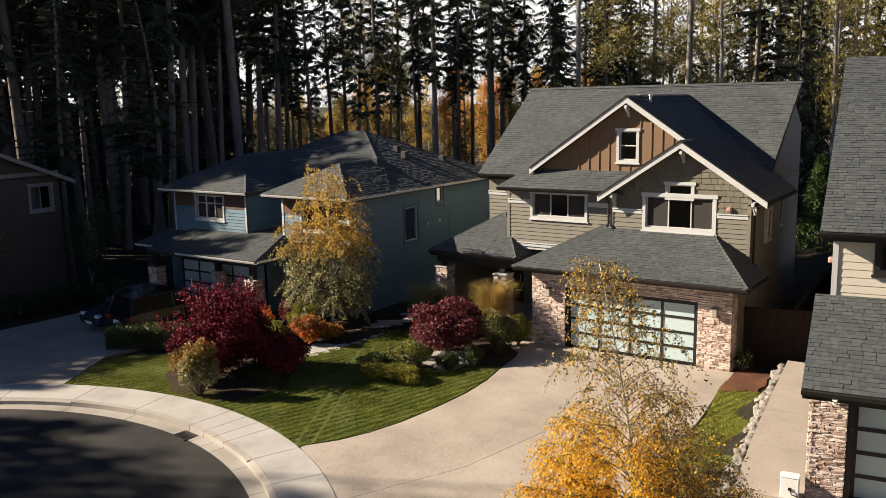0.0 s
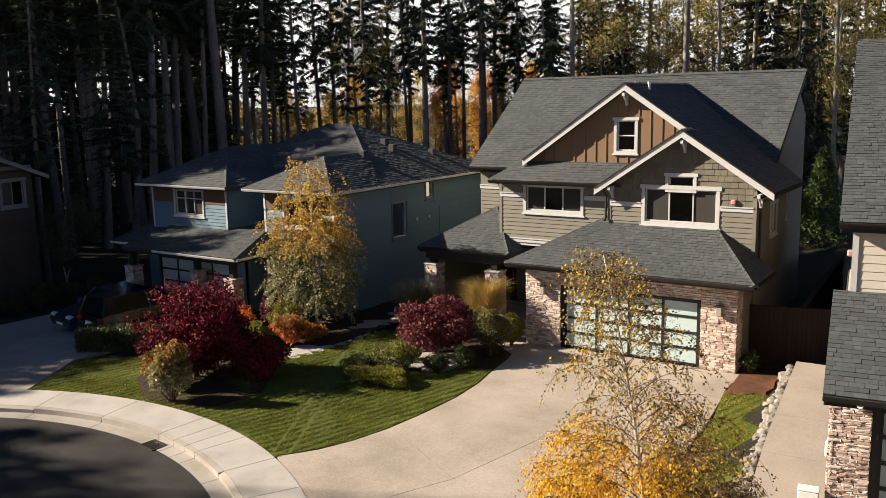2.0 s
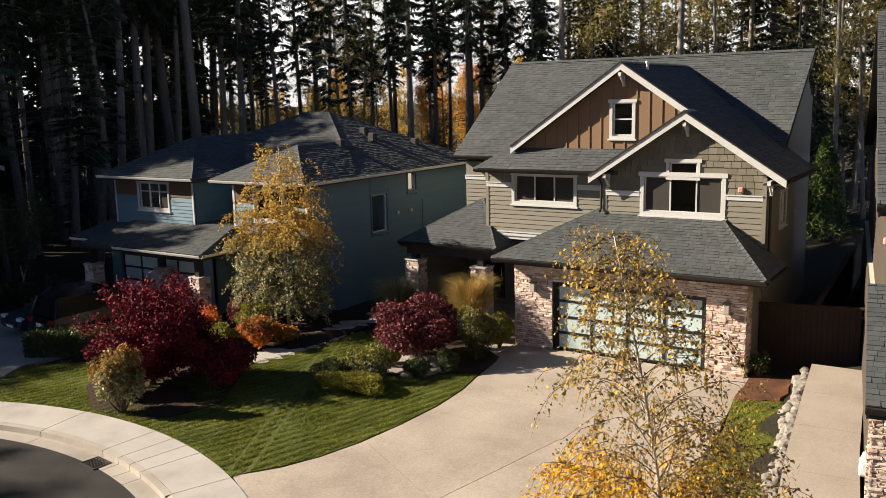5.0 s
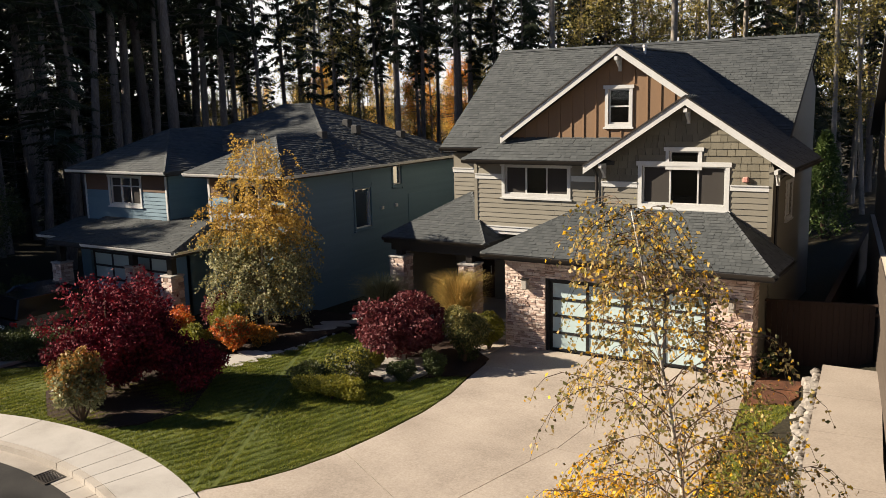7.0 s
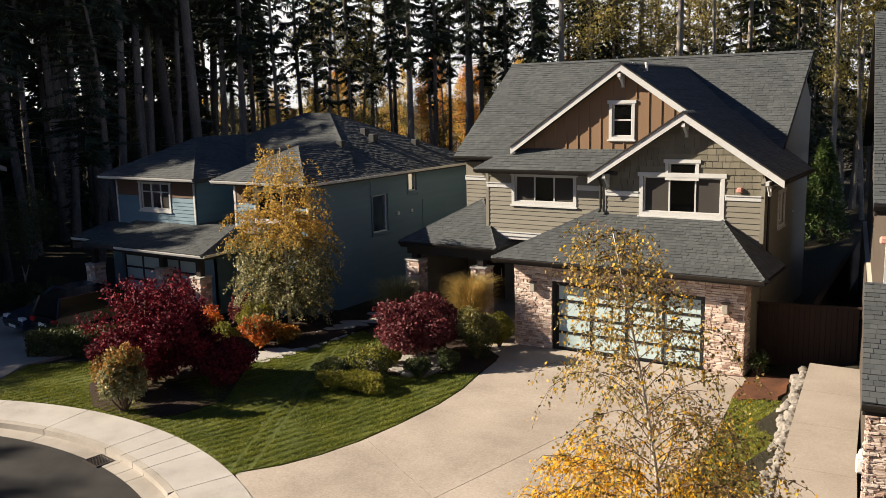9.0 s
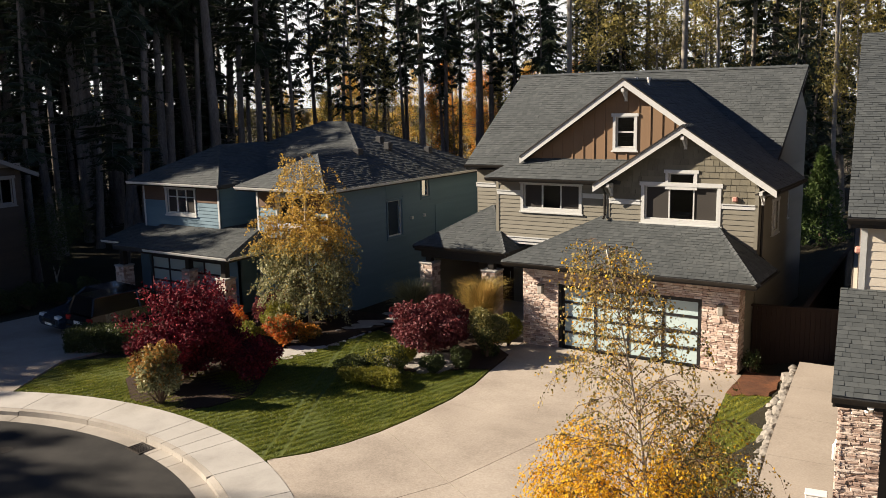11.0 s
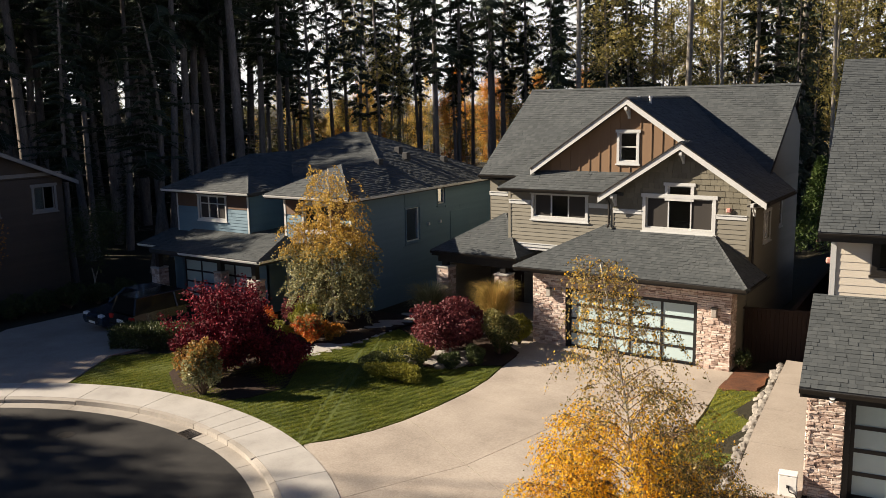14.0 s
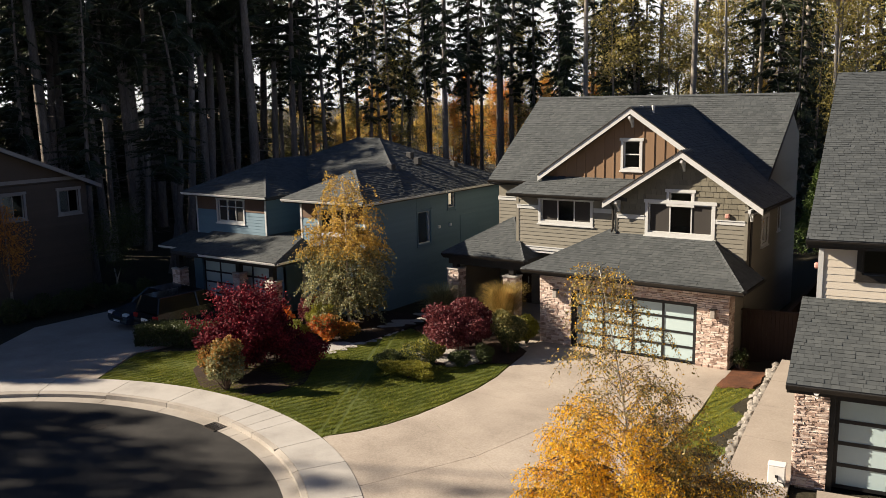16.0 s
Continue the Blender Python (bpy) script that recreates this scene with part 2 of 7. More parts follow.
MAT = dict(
    # emission tuned so the sky between the trees reads nearly white
    sky_glow=sky_glow("emission for the bright low sky", (1.0, 0.985, 0.955), 0.42),
    asphalt=surface("asphalt", [(0.020, 0.020, 0.021), (0.040, 0.039, 0.038), (0.066, 0.062, 0.058)], 0.95, 60, 0.35, bump=0.5, depth=0.006, spec=0.12),
    walk=surface("sidewalk concrete", [(0.27, 0.255, 0.235), (0.40, 0.38, 0.355), (0.47, 0.45, 0.425)], 0.85, 50, 0.7, "object", 0.25, 0.003, wear=0.85),
    curb=surface("curb concrete", [(0.20, 0.178, 0.152), (0.33, 0.30, 0.265), (0.42, 0.39, 0.35)], 0.85, 50, 0.7, "object", 0.2, 0.003, wear=0.8),
    drive=surface("exposed aggregate", [(0.245, 0.208, 0.174), (0.352, 0.303, 0.256), (0.45, 0.394, 0.336)], 0.85, 20, 0.5, "object", 0.4, 0.004, wear=0.85),
    path=surface("buff concrete", [(0.27, 0.23, 0.192), (0.39, 0.338, 0.288)], 0.85, 20, 0.5, "none", 0.3, 0.003, wear=0.8),
    lawn=surface("turf", [(0.036, 0.050, 0.008), (0.080, 0.102, 0.015), (0.14, 0.150, 0.027)], 0.95, 30, 0.5, bump=0.8, depth=0.02),
    grass=foliage("grass blades", [(0.052, 0.074, 0.011), (0.150, 0.176, 0.022), (0.30, 0.29, 0.05)], 0.3),
    stripgrass=foliage("yellow-green grass blades", [(0.12, 0.13, 0.014), (0.25, 0.25, 0.028), (0.42, 0.37, 0.06)], 0.35),
    mulch=surface("bark mulch", [(0.020, 0.012, 0.008), (0.052, 0.027, 0.016)], 0.95, 35, 1.5, bump=0.9, depth=0.03),
    redmulch=surface("red bark mulch", [(0.055, 0.024, 0.013), (0.125, 0.050, 0.024), (0.23, 0.088, 0.036)], 0.95, 35, 1.5, bump=0.9, depth=0.03),
    forestfloor=surface("forest floor", [(0.014, 0.014, 0.008), (0.040, 0.032, 0.016)], 1.0, 8, 0.2, bump=0.8, depth=0.1),
    gravel=surface("gravel", [(0.22, 0.20, 0.18), (0.45, 0.42, 0.38)], 0.95, 45, 1.0, bump=1.0, depth=0.03),
    roof=surface("charcoal shingles", [(0.043, 0.049, 0.052), (0.066, 0.073, 0.076), (0.095, 0.103, 0.105)], 0.8, 90, 0.5, "island", 0.5, 0.004, wear=0.5),
    roofpiece=surface("charcoal shingle pieces", [(0.043, 0.049, 0.052), (0.066, 0.073, 0.076), (0.095, 0.103, 0.105)], 0.8, 90, 0.5, "object", 0.5, 0.004, wear=0.5),
    deck=surface("roof felt", [(0.040, 0.041, 0.043), (0.055, 0.055, 0.056)], 0.9, 60, 0.6, bump=0.2),
    siding=surface("greige lap siding", [(0.168, 0.155, 0.124), (0.210, 0.195, 0.158)], 0.6, 25, 0.8, "object", 0.15, 0.002, wear=0.6, stretch=(0.3, 0.3, 3)),
    shake=surface("greige shakes", [(0.095, 0.086, 0.062), (0.145, 0.132, 0.098), (0.195, 0.176, 0.132)], 0.75, 30, 0.8, "object", 0.4, 0.004, wear=0.5, stretch=(3, 3, 0.4)),
    board=surface("brown vertical boards", [(0.185, 0.112, 0.062), (0.235, 0.145, 0.082)], 0.65, 25, 0.8, "object", 0.25, 0.003, wear=0.6, stretch=(3, 3, 0.3)),
    trim=surface("white trim paint", [(0.46, 0.465, 0.46), (0.56, 0.565, 0.555)], 0.5, 15, 0.7, bump=0.05, depth=0.002),
    # darker copy of the trim: the dark house's deep shade is in its colour
    shadedtrim=surface("white trim paint greyed for shade", [(0.19, 0.185, 0.18), (0.25, 0.245, 0.24)], 0.6, 15, 0.7, bump=0.05, depth=0.002),
    bluesiding=surface("blue-grey lap siding", [(0.100, 0.172, 0.225), (0.130, 0.215, 0.275)], 0.6, 25, 0.8, "object", 0.15, 0.002, wear=0.6, stretch=(0.3, 0.3, 3)),
    bluebrown=surface("brown accent panel", [(0.10, 0.060, 0.040), (0.14, 0.085, 0.055)], 0.65, 25, 0.8, bump=0.15),
    creamsiding=surface("cream lap siding", [(0.57, 0.51, 0.425), (0.65, 0.59, 0.50)], 0.6, 25, 0.8, "object", 0.15, 0.002, wear=0.6, stretch=(0.3, 0.3, 3)),
    # true colour of the dark house; on the cream flank it dims bounced sun
    dark_and_dimmed_siding=surface("dark brown siding, also dims the cream flank", [(0.055, 0.043, 0.034), (0.080, 0.064, 0.050)], 0.7, 25, 0.8, "object", 0.2, 0.003, wear=0.6),
    mortar=surface("mortar", [(0.14, 0.112, 0.094), (0.25, 0.21, 0.178)], 0.95, 50, 1.0, bump=0.5, depth=0.006),
    stone=surface("ledge stone", [(0.17, 0.115, 0.09), (0.40, 0.285, 0.235), (0.56, 0.44, 0.375), (0.68, 0.575, 0.505), (0.36, 0.30, 0.275)], 0.85, 22, 2.0, "object", 0.6, 0.012, wear=0.3),
    boulder=surface("pale boulders", [(0.12, 0.108, 0.094), (0.35, 0.32, 0.285)], 0.9, 9, 1.5, "object", 0.7, 0.03, wear=0.7),
    bronze=surface("dark bronze metal", [(0.018, 0.015, 0.013), (0.028, 0.024, 0.021)], 0.45, 20, 1.0, bump=0.05),
    black=surface("black aluminium", [(0.012, 0.012, 0.013), (0.020, 0.020, 0.021)], 0.4, 20, 1.0, bump=0.03),
    whitemetal=surface("white gutter metal", [(0.72, 0.71, 0.68), (0.80, 0.79, 0.76)], 0.35, 20, 1.0, bump=0.03),
    frost=surface("frosted glass", [(0.42, 0.535, 0.55), (0.48, 0.59, 0.60)], 0.22, 12, 0.7, "object", 0.0, wear=0.5, spec=0.5),
    glass=glass("window glass"),
    fence=surface("dark stained cedar", [(0.022, 0.012, 0.008), (0.040, 0.022, 0.014)], 0.8, 25, 0.8, "object", 0.4, 0.004, wear=0.5, stretch=(3, 3, 0.3)),
    screen=surface("grey insect mesh", [(0.036, 0.032, 0.029), (0.046, 0.041, 0.037)], 0.9, 300, 0.6, bump=0.2, depth=0.001),
    room=surface("dim interior", [(0.06, 0.055, 0.05), (0.09, 0.08, 0.07)], 0.9, 3, 0.5, bump=0.0),
    firbark=surface("fir bark", [(0.075, 0.062, 0.055), (0.18, 0.155, 0.138), (0.33, 0.29, 0.26)], 0.95, 9, 0.8, "object", 1.0, 0.06, wear=0.7, stretch=(2.5, 2.5, 0.5)),
    palebark=surface("pale alder bark", [(0.16, 0.14, 0.115), (0.34, 0.31, 0.27)], 0.9, 9, 1.2, "object", 0.6, 0.03, wear=0.8, stretch=(1, 1, 2)),
    birchbark=surface("white birch bark", [(0.10, 0.075, 0.055), (0.55, 0.50, 0.43), (0.68, 0.64, 0.57)], 0.7, 14, 2.0, bump=0.4, depth=0.006, stretch=(0.7, 0.7, 4)),
    twig=surface("brown twigs", [(0.075, 0.048, 0.032), (0.16, 0.105, 0.070)], 0.85, 30, 2.0, bump=0.2),
    fir=foliage("fir needles", [(0.020, 0.030, 0.018), (0.042, 0.056, 0.030), (0.080, 0.088, 0.044)], 0.22, 0.6),
    cedar=foliage("cedar sprays", [(0.035, 0.065, 0.018), (0.085, 0.135, 0.035), (0.16, 0.20, 0.06)], 0.25),
    gold=foliage("golden leaves", [(0.56, 0.30, 0.018), (0.86, 0.48, 0.024), (0.90, 0.60, 0.055), (0.86, 0.36, 0.016)], 0.5),
    olive=foliage("olive birch leaves", [(0.055, 0.055, 0.022), (0.17, 0.16, 0.055), (0.36, 0.30, 0.10)], 0.35),
    birchgold=foliage("yellowing birch leaves", [(0.26, 0.165, 0.04), (0.54, 0.35, 0.07), (0.74, 0.51, 0.14)], 0.42),
    birchgreen=foliage("grey-green birch leaves", [(0.095, 0.10, 0.048), (0.29, 0.29, 0.145), (0.58, 0.555, 0.34)], 0.35),
    tan=foliage("pale yellow birch leaves", [(0.22, 0.155, 0.065), (0.46, 0.33, 0.115), (0.64, 0.49, 0.20)], 0.45),
    goldfar=foliage("far golden leaves", [(0.38, 0.25, 0.05), (0.62, 0.42, 0.09), (0.74, 0.56, 0.17)], 0.55),
    orangefar=foliage("far orange leaves", [(0.36, 0.13, 0.03), (0.60, 0.26, 0.045), (0.68, 0.38, 0.08)], 0.55),
    paleleaf=foliage("thin pale leaves", [(0.17, 0.148, 0.048), (0.38, 0.315, 0.095), (0.60, 0.50, 0.18)], 0.5),
    mapleleaf=foliage("crimson maple leaves", [(0.024, 0.003, 0.007), (0.12, 0.010, 0.020), (0.34, 0.028, 0.042)], 0.1, 0.85),
    plumleaf=foliage("plum-red leaves", [(0.050, 0.010, 0.014), (0.13, 0.026, 0.032), (0.24, 0.075, 0.072)], 0.25, 0.62),
    shrubleaf=foliage("green shrub leaves", [(0.022, 0.035, 0.012), (0.055, 0.072, 0.022), (0.11, 0.12, 0.045)], 0.25),
    limeleaf=foliage("yellow-green leaves", [(0.09, 0.10, 0.016), (0.23, 0.22, 0.030), (0.38, 0.33, 0.045)], 0.3),
    mottleleaf=foliage("mottled orange and green leaves", [(0.055, 0.065, 0.020), (0.18, 0.16, 0.05), (0.38, 0.20, 0.055), (0.48, 0.20, 0.04)], 0.3),
    flameleaf=foliage("flame red leaves", [(0.26, 0.030, 0.014), (0.56, 0.12, 0.022), (0.66, 0.28, 0.035)], 0.35),
    straw=foliage("tawny grass blades", [(0.20, 0.17, 0.05), (0.44, 0.32, 0.10), (0.66, 0.44, 0.17)], 0.35),
    carblue=surface("dark blue car paint", [(0.016, 0.026, 0.044), (0.020, 0.032, 0.052)], 0.12, 5, 0.5, bump=0.0, spec=0.6),
    carblack=surface("black car paint", [(0.011, 0.012, 0.013), (0.014, 0.015, 0.017)], 0.12, 5, 0.5, bump=0.0, spec=0.6),
    tyre=surface("tyre rubber", [(0.014, 0.014, 0.014), (0.022, 0.022, 0.022)], 0.85, 30, 2.0, bump=0.1),
    rim=surface("alloy", [(0.45, 0.45, 0.46), (0.55, 0.55, 0.56)], 0.3, 20, 1.0, bump=0.0, metal=1.0),
    lampglass=surface("clear lens", [(0.62, 0.64, 0.66), (0.70, 0.72, 0.74)], 0.1, 10, 1.0, bump=0.0, spec=0.6),
    redlens=surface("red plastic", [(0.32, 0.018, 0.014), (0.40, 0.026, 0.02)], 0.25, 10, 1.0, bump=0.0),
    carglass=surface("dark car glass", [(0.008, 0.009, 0.010), (0.010, 0.011, 0.012)], 0.08, 5, 0.5, bump=0.0, spec=0.15),
    siren=surface("faded red plastic", [(0.50, 0.24, 0.20), (0.58, 0.30, 0.25)], 0.5, 10, 1.0, bump=0.0),
    iron=surface("cast iron", [(0.018, 0.015, 0.013), (0.040, 0.032, 0.026)], 0.7, 40, 2.0, bump=0.3),
)

# ---- building kit ----


class Kit:
    """A mesh in the making."""

    def __init__(self):
        self.v, self.f = [], []

    def add(self, verts, faces):
        n = len(self.v)
        self.v += [tuple(p) for p in verts]
        self.f += [tuple(n + i for i in f) for f in faces]
        return self

    def box(self, x0, x1, y0, y1, z0, z1, m=None):
        p = [Vector((x, y, z)) for z in (z0, z1) for y in (y0, y1) for x in (x0, x1)]
        if m is not None:
            p = [m @ q for q in p]
        return self.add(p, [(0, 2, 3, 1), (4, 5, 7, 6), (0, 1, 5, 4), (2, 6, 7, 3), (0, 4, 6, 2), (1, 3, 7, 5)])

    def soft(self, x0, x1, y0, y1, z0, z1, c=0.02, m=None):
        """A box with all edges chamfered."""
        p = []
        for z, sz in ((z0, 1), (z1, -1)):
            for y, sy in ((y0, 1), (y1, -1)):
                for x, sx in ((x0, 1), (x1, -1)):
                    p += [Vector((x, y + c * sy, z + c * sz)), Vector((x + c * sx, y, z + c * sz)), Vector((x + c * sx, y + c * sy, z))]
        if m is not None:
            p = [m @ q for q in p]
        a = lambda i, k: 3 * i + k
        f = [(a(0, 0), a(4, 0), a(6, 0), a(2, 0)), (a(1, 0), a(3, 0), a(7, 0), a(5, 0)),
             (a(0, 1), a(1, 1), a(5, 1), a(4, 1)), (a(2, 1), a(6, 1), a(7, 1), a(3, 1)),
             (a(0, 2), a(2, 2), a(3, 2), a(1, 2)), (a(4, 2), a(5, 2), a(7, 2), a(6, 2))]
        f += [(a(0, 1), a(0, 2), a(1, 2), a(1, 1)), (a(2, 2), a(2, 1), a(3, 1), a(3, 2)), (a(4, 2), a(4, 1), a(5, 1), a(5, 2)), (a(6, 1), a(6, 2), a(7, 2), a(7, 1)),
              (a(0, 2), a(0, 0), a(2, 0), a(2, 2)), (a(1, 0), a(1, 2), a(3, 2), a(3, 0)), (a(4, 0), a(4, 2), a(6, 2), a(6, 0)), (a(5, 2), a(5, 0), a(7, 0), a(7, 2)),
              (a(0, 0), a(0, 1), a(4, 1), a(4, 0)), (a(1, 1), a(1, 0), a(5, 0), a(5, 1)), (a(2, 1), a(2, 0), a(6, 0), a(6, 1)), (a(3, 0), a(3, 1), a(7, 1), a(7, 0))]
        f += [(a(i, 0), a(i, 1), a(i, 2)) for i in range(8)]
        return self.add(p, f)

    def slab(self, top, drop):
        """A flat polygon given thickness along drop (a vector)."""
        n, d = len(top), Vector(drop)
        p = [Vector(q) for q in top] + [Vector(q) + d for q in top]
        return self.add(p, [tuple(range(n)), tuple(range(2 * n - 1, n - 1, -1))] + [(i, i + n, (i + 1) % n + n, (i + 1) % n) for i in range(n)])

    def tube(self, path, radii, sides=8, cap=True):
        n = len(self.v)
        pts = [Vector(p) for p in path]
        for i, p in enumerate(pts):
            way = (pts[min(i + 1, len(pts) - 1)] - pts[max(i - 1, 0)]).normalized()
            side = way.cross(Vector((0.13, 0.31, 0.94))).normalized() if abs(way.z) < 0.9 else way.cross(Vector((1, 0.1, 0))).normalized()
            up = side.cross(way)
            for k in range(sides):
                a = 2 * math.pi * k / sides
                self.v.append(tuple(p + radii[i] * (math.cos(a) * side + math.sin(a) * up)))
        for i in range(len(pts) - 1):
            for k in range(sides):
                a, b = n + i * sides + k, n + i * sides + (k + 1) % sides
                self.f.append((a, b, b + sides, a + sides))
        if cap:
            self.f.append(tuple(n + k for k in range(sides - 1, -1, -1)))
            self.f.append(tuple(n + (len(pts) - 1) * sides + k for k in range(sides)))
        return self

    def mesh(self, name):
        me = bpy.data.meshes.new(name)
        me.from_pydata(self.v, [], self.f)
        me.update()
        return me


LOCAL = set()


def thing(name, label, category, group="", kind="", at=(0, 0, 0), turn=0.0, local=False):
    ob = new(name)
    ob.empty_display_size = 0.2
    ob.matrix_basis = pose(*at, 0, 0, turn)
    if local:
        LOCAL.add(name)
        ob["local"] = 1
    return tagged(ob, label, category, group, kind)


def part(name, kit, material, parent=None, label="", smooth=False, kind=""):
    """One mesh object under a thing or a part; a kit or a finished mesh."""
    me = kit.mesh(name) if isinstance(kit, Kit) else kit
    if not me.materials:
        me.materials.append(MAT[material])
    if smooth:
        me.polygons.foreach_set("use_smooth", [True] * len(me.polygons))
    ob = new(name, me)
    if parent is not None:
        ob.parent = parent
        if parent.parent is None and parent.data is None and "local" not in parent:
            ob.matrix_parent_inverse = parent.matrix_basis.inverted()
    return tagged(ob, label, kind=kind)


def piece(name, me, parent, m):
    """A small repeat: shares its mesh, placed by m in the space of its wall or roof."""
    ob = new(name, me)
    ob.parent = parent
    if parent.parent is None and parent.data is None and "local" not in parent:
        ob.matrix_parent_inverse = parent.matrix_basis.inverted()
    ob.matrix_basis = m
    return ob


class Wall:
    """The face of a wall: u along it, z up, d out of it."""

    def __init__(self, origin, u, n):
        self.o, self.u, self.n = Vector(origin), Vector(u), Vector(n)

    def at(self, u, z, d=0.0):
        return self.o + self.u * u + Vector((0, 0, z)) + self.n * d

    def basis(self, u, z, d=0.0, su=1.0, sz=1.0, sd=1.0):
        m = Matrix.Identity(4)
        m.col[0][:3], m.col[1][:3], m.col[2][:3], m.col[3][:3] = self.u * su, self.n * sd, Vector((0, 0, sz)), self.at(u, z, d)
        return m

    def box(self, kit, u0, u1, z0, z1, d0, d1):
        return kit.box(u0, u1, d0, d1, z0, z1, self.basis(0, 0))


def front(y):
    return Wall((0, y, 0), (1, 0, 0), (0, -1, 0))


def right(x):
    return Wall((x, 0, 0), (0, 1, 0), (1, 0, 0))


def pierced(wall, u0, u1, z0, z1, holes, thick=0.16):
    """A wall with thickness and real openings."""
    us = sorted({u0, u1, *[h[0] for h in holes], *[h[1] for h in holes]})
    zs = sorted({z0, z1, *[h[2] for h in holes], *[h[3] for h in holes]})
    us, zs = [u for u in us if u0 <= u <= u1], [z for z in zs if z0 <= z <= z1]
    solid = {}
    for i in range(len(us) - 1):
        for j in range(len(zs) - 1):
            cu, cz = (us[i] + us[i + 1]) / 2, (zs[j] + zs[j + 1]) / 2
            solid[i, j] = not any(h[0] < cu < h[1] and h[2] < cz < h[3] for h in holes)
    k = Kit()
    for (i, j), s in solid.items():
        if not s:
            continue
        a, b, c, d = us[i], us[i + 1], zs[j], zs[j + 1]
        A, B = [wall.at(a, c), wall.at(b, c), wall.at(b, d), wall.at(a, d)], [wall.at(a, c, -thick), wall.at(b, c, -thick), wall.at(b, d, -thick), wall.at(a, d, -thick)]
        k.add(A, [(0, 1, 2, 3)])
        k.add(B, [(3, 2, 1, 0)])
        for (di, dj), (p, q) in {(0, -1): (0, 1), (1, 0): (1, 2), (0, 1): (2, 3), (-1, 0): (3, 0)}.items():
            if not solid.get((i + di, j + dj), False):
                k.add([A[p], A[q], B[q], B[p]], [(0, 3, 2, 1)])
    return k


def spans(u0, u1, z0, z1, holes):
    """The stretches of a course that no opening cuts."""
    cuts = [(u0, u1)]
    for h in holes:
        if h[2] < z1 - 0.01 and h[3] > z0 + 0.01:
            cuts = [s for a, b in cuts for s in ((a, min(b, h[0])), (max(a, h[1]), b)) if s[1] - s[0] > 0.02]
    return cuts


BOARDS = {}


def lap_mesh(material, rise):
    key = (material, round(rise, 3))
    if key not in BOARDS:
        butt = 0.016 if material == "creamsiding" else 0.030
        k = Kit().add([(0, 0.004, rise + 0.012), (1, 0.004, rise + 0.012), (1, butt, 0), (0, butt, 0), (0, 0.001, 0), (1, 0.001, 0), (0, 0.001, rise + 0.012), (1, 0.001, rise + 0.012)],
                      [(3, 2, 1, 0), (4, 5, 2, 3), (0, 1, 7, 6), (0, 6, 4, 3), (1, 2, 5, 7)])
        me = k.mesh("siding_board")
        me.materials.append(MAT[material])
        BOARDS[key] = me
    return BOARDS[key]


def lap_siding(wall, owner, u0, u1, z0, z1, holes, material, rise=0.165, edge=None):
    """Overlapping boards, each its own piece; edge(z) narrows the course under a gable."""
    me = lap_mesh(material, rise)
    n = max(1, round((z1 - z0) / rise))
    step = (z1 - z0) / n
    for i in range(n):
        z = z0 + i * step
        a, b = edge(z + step) if edge else (u0, u1)
        for s, e in spans(a, b, z, z + step, holes):
            while e - s > 0.02:
                stop = e if e - s < 4.4 else s + random.uniform(2.6, 3.7)
                piece("siding_board", me, owner, wall.basis(s, z, 0.0, stop - s - 0.004, step / rise))
                s = stop


def shake_mesh():
    if "shake" not in BOARDS:
        k = Kit().add([(0, 0.006, 1.03), (1, 0.006, 1.03), (1, 0.030, 0), (0, 0.030, 0), (0, 0.001, 0), (1, 0.001, 0), (0, 0.001, 1.03), (1, 0.001, 1.03)],
                      [(3, 2, 1, 0), (4, 5, 2, 3), (0, 1, 7, 6), (0, 6, 4, 3), (1, 2, 5, 7)])
        BOARDS["shake"] = k.mesh("shake")
        BOARDS["shake"].materials.append(MAT["shake"])
    return BOARDS["shake"]


def shakes(wall, owner, z0, z1, edge, holes, rise=0.2):
    z = z0
    while z < z1 - 0.05:
        a, b = edge(z + rise * 0.6)
        for s, e in spans(a, b, z, z + rise, holes):
            while e - s > 0.04:
                w = min(random.uniform(0.16, 0.34), e - s)
                piece("shake", shake_mesh(), owner, wall.basis(s + 0.004, z - random.uniform(0, 0.012), 0, w - 0.012, rise))
                s += w
        z += rise


STONES = []


def stone_meshes():
    if not STONES:
        rng = random.Random(5)
        for _ in range(8):
            c = 0.10
            k = Kit()
            k.soft(0, 1, 0, 1, 0, 1, c * 0.8)
            k.v = [(x + rng.uniform(-0.05, 0.05), y + (rng.uniform(-0.35, 0.15) if y > 0.5 else 0), z + rng.uniform(-0.07, 0.07)) for x, y, z in k.v]
            me = k.mesh("stone")
            me.materials.append(MAT["stone"])
            STONES.append(me)
    return STONES


def ledge_stone(wall, owner, u0, u1, z0, z1, holes=(), low=0.05, high=0.10, deep=0.055):
    """Random-length ledge stones in courses of uneven height."""
    z = z0
    while z < z1 - 0.03:
        h = min(random.uniform(low, high), z1 - z)
        if z1 - z - h < 0.05:
            h = z1 - z
        for s, e in spans(u0, u1, z, z + h, holes):
            while e - s > 0.02:
                w = random.uniform(0.10, 0.29)
                if e - s - w < 0.12:
                    w = e - s
                piece("stone", random.choice(stone_meshes()), owner, wall.basis(s + 0.004, z + 0.004, 0, w - 0.008, h - 0.008, deep * random.uniform(0.65, 1.2)))
                s += w
        z += h


def window(owner, wall, u0, u1, z0, z1, name="window", trim=0.11, frame_mat="trim", trim_mat="trim", mullions=(), bars=(), head=0.05, sill=True, inset=0.05, label=""):
    """Casing, sash, panes and sill in an opening; u0..z1 is the opening itself."""
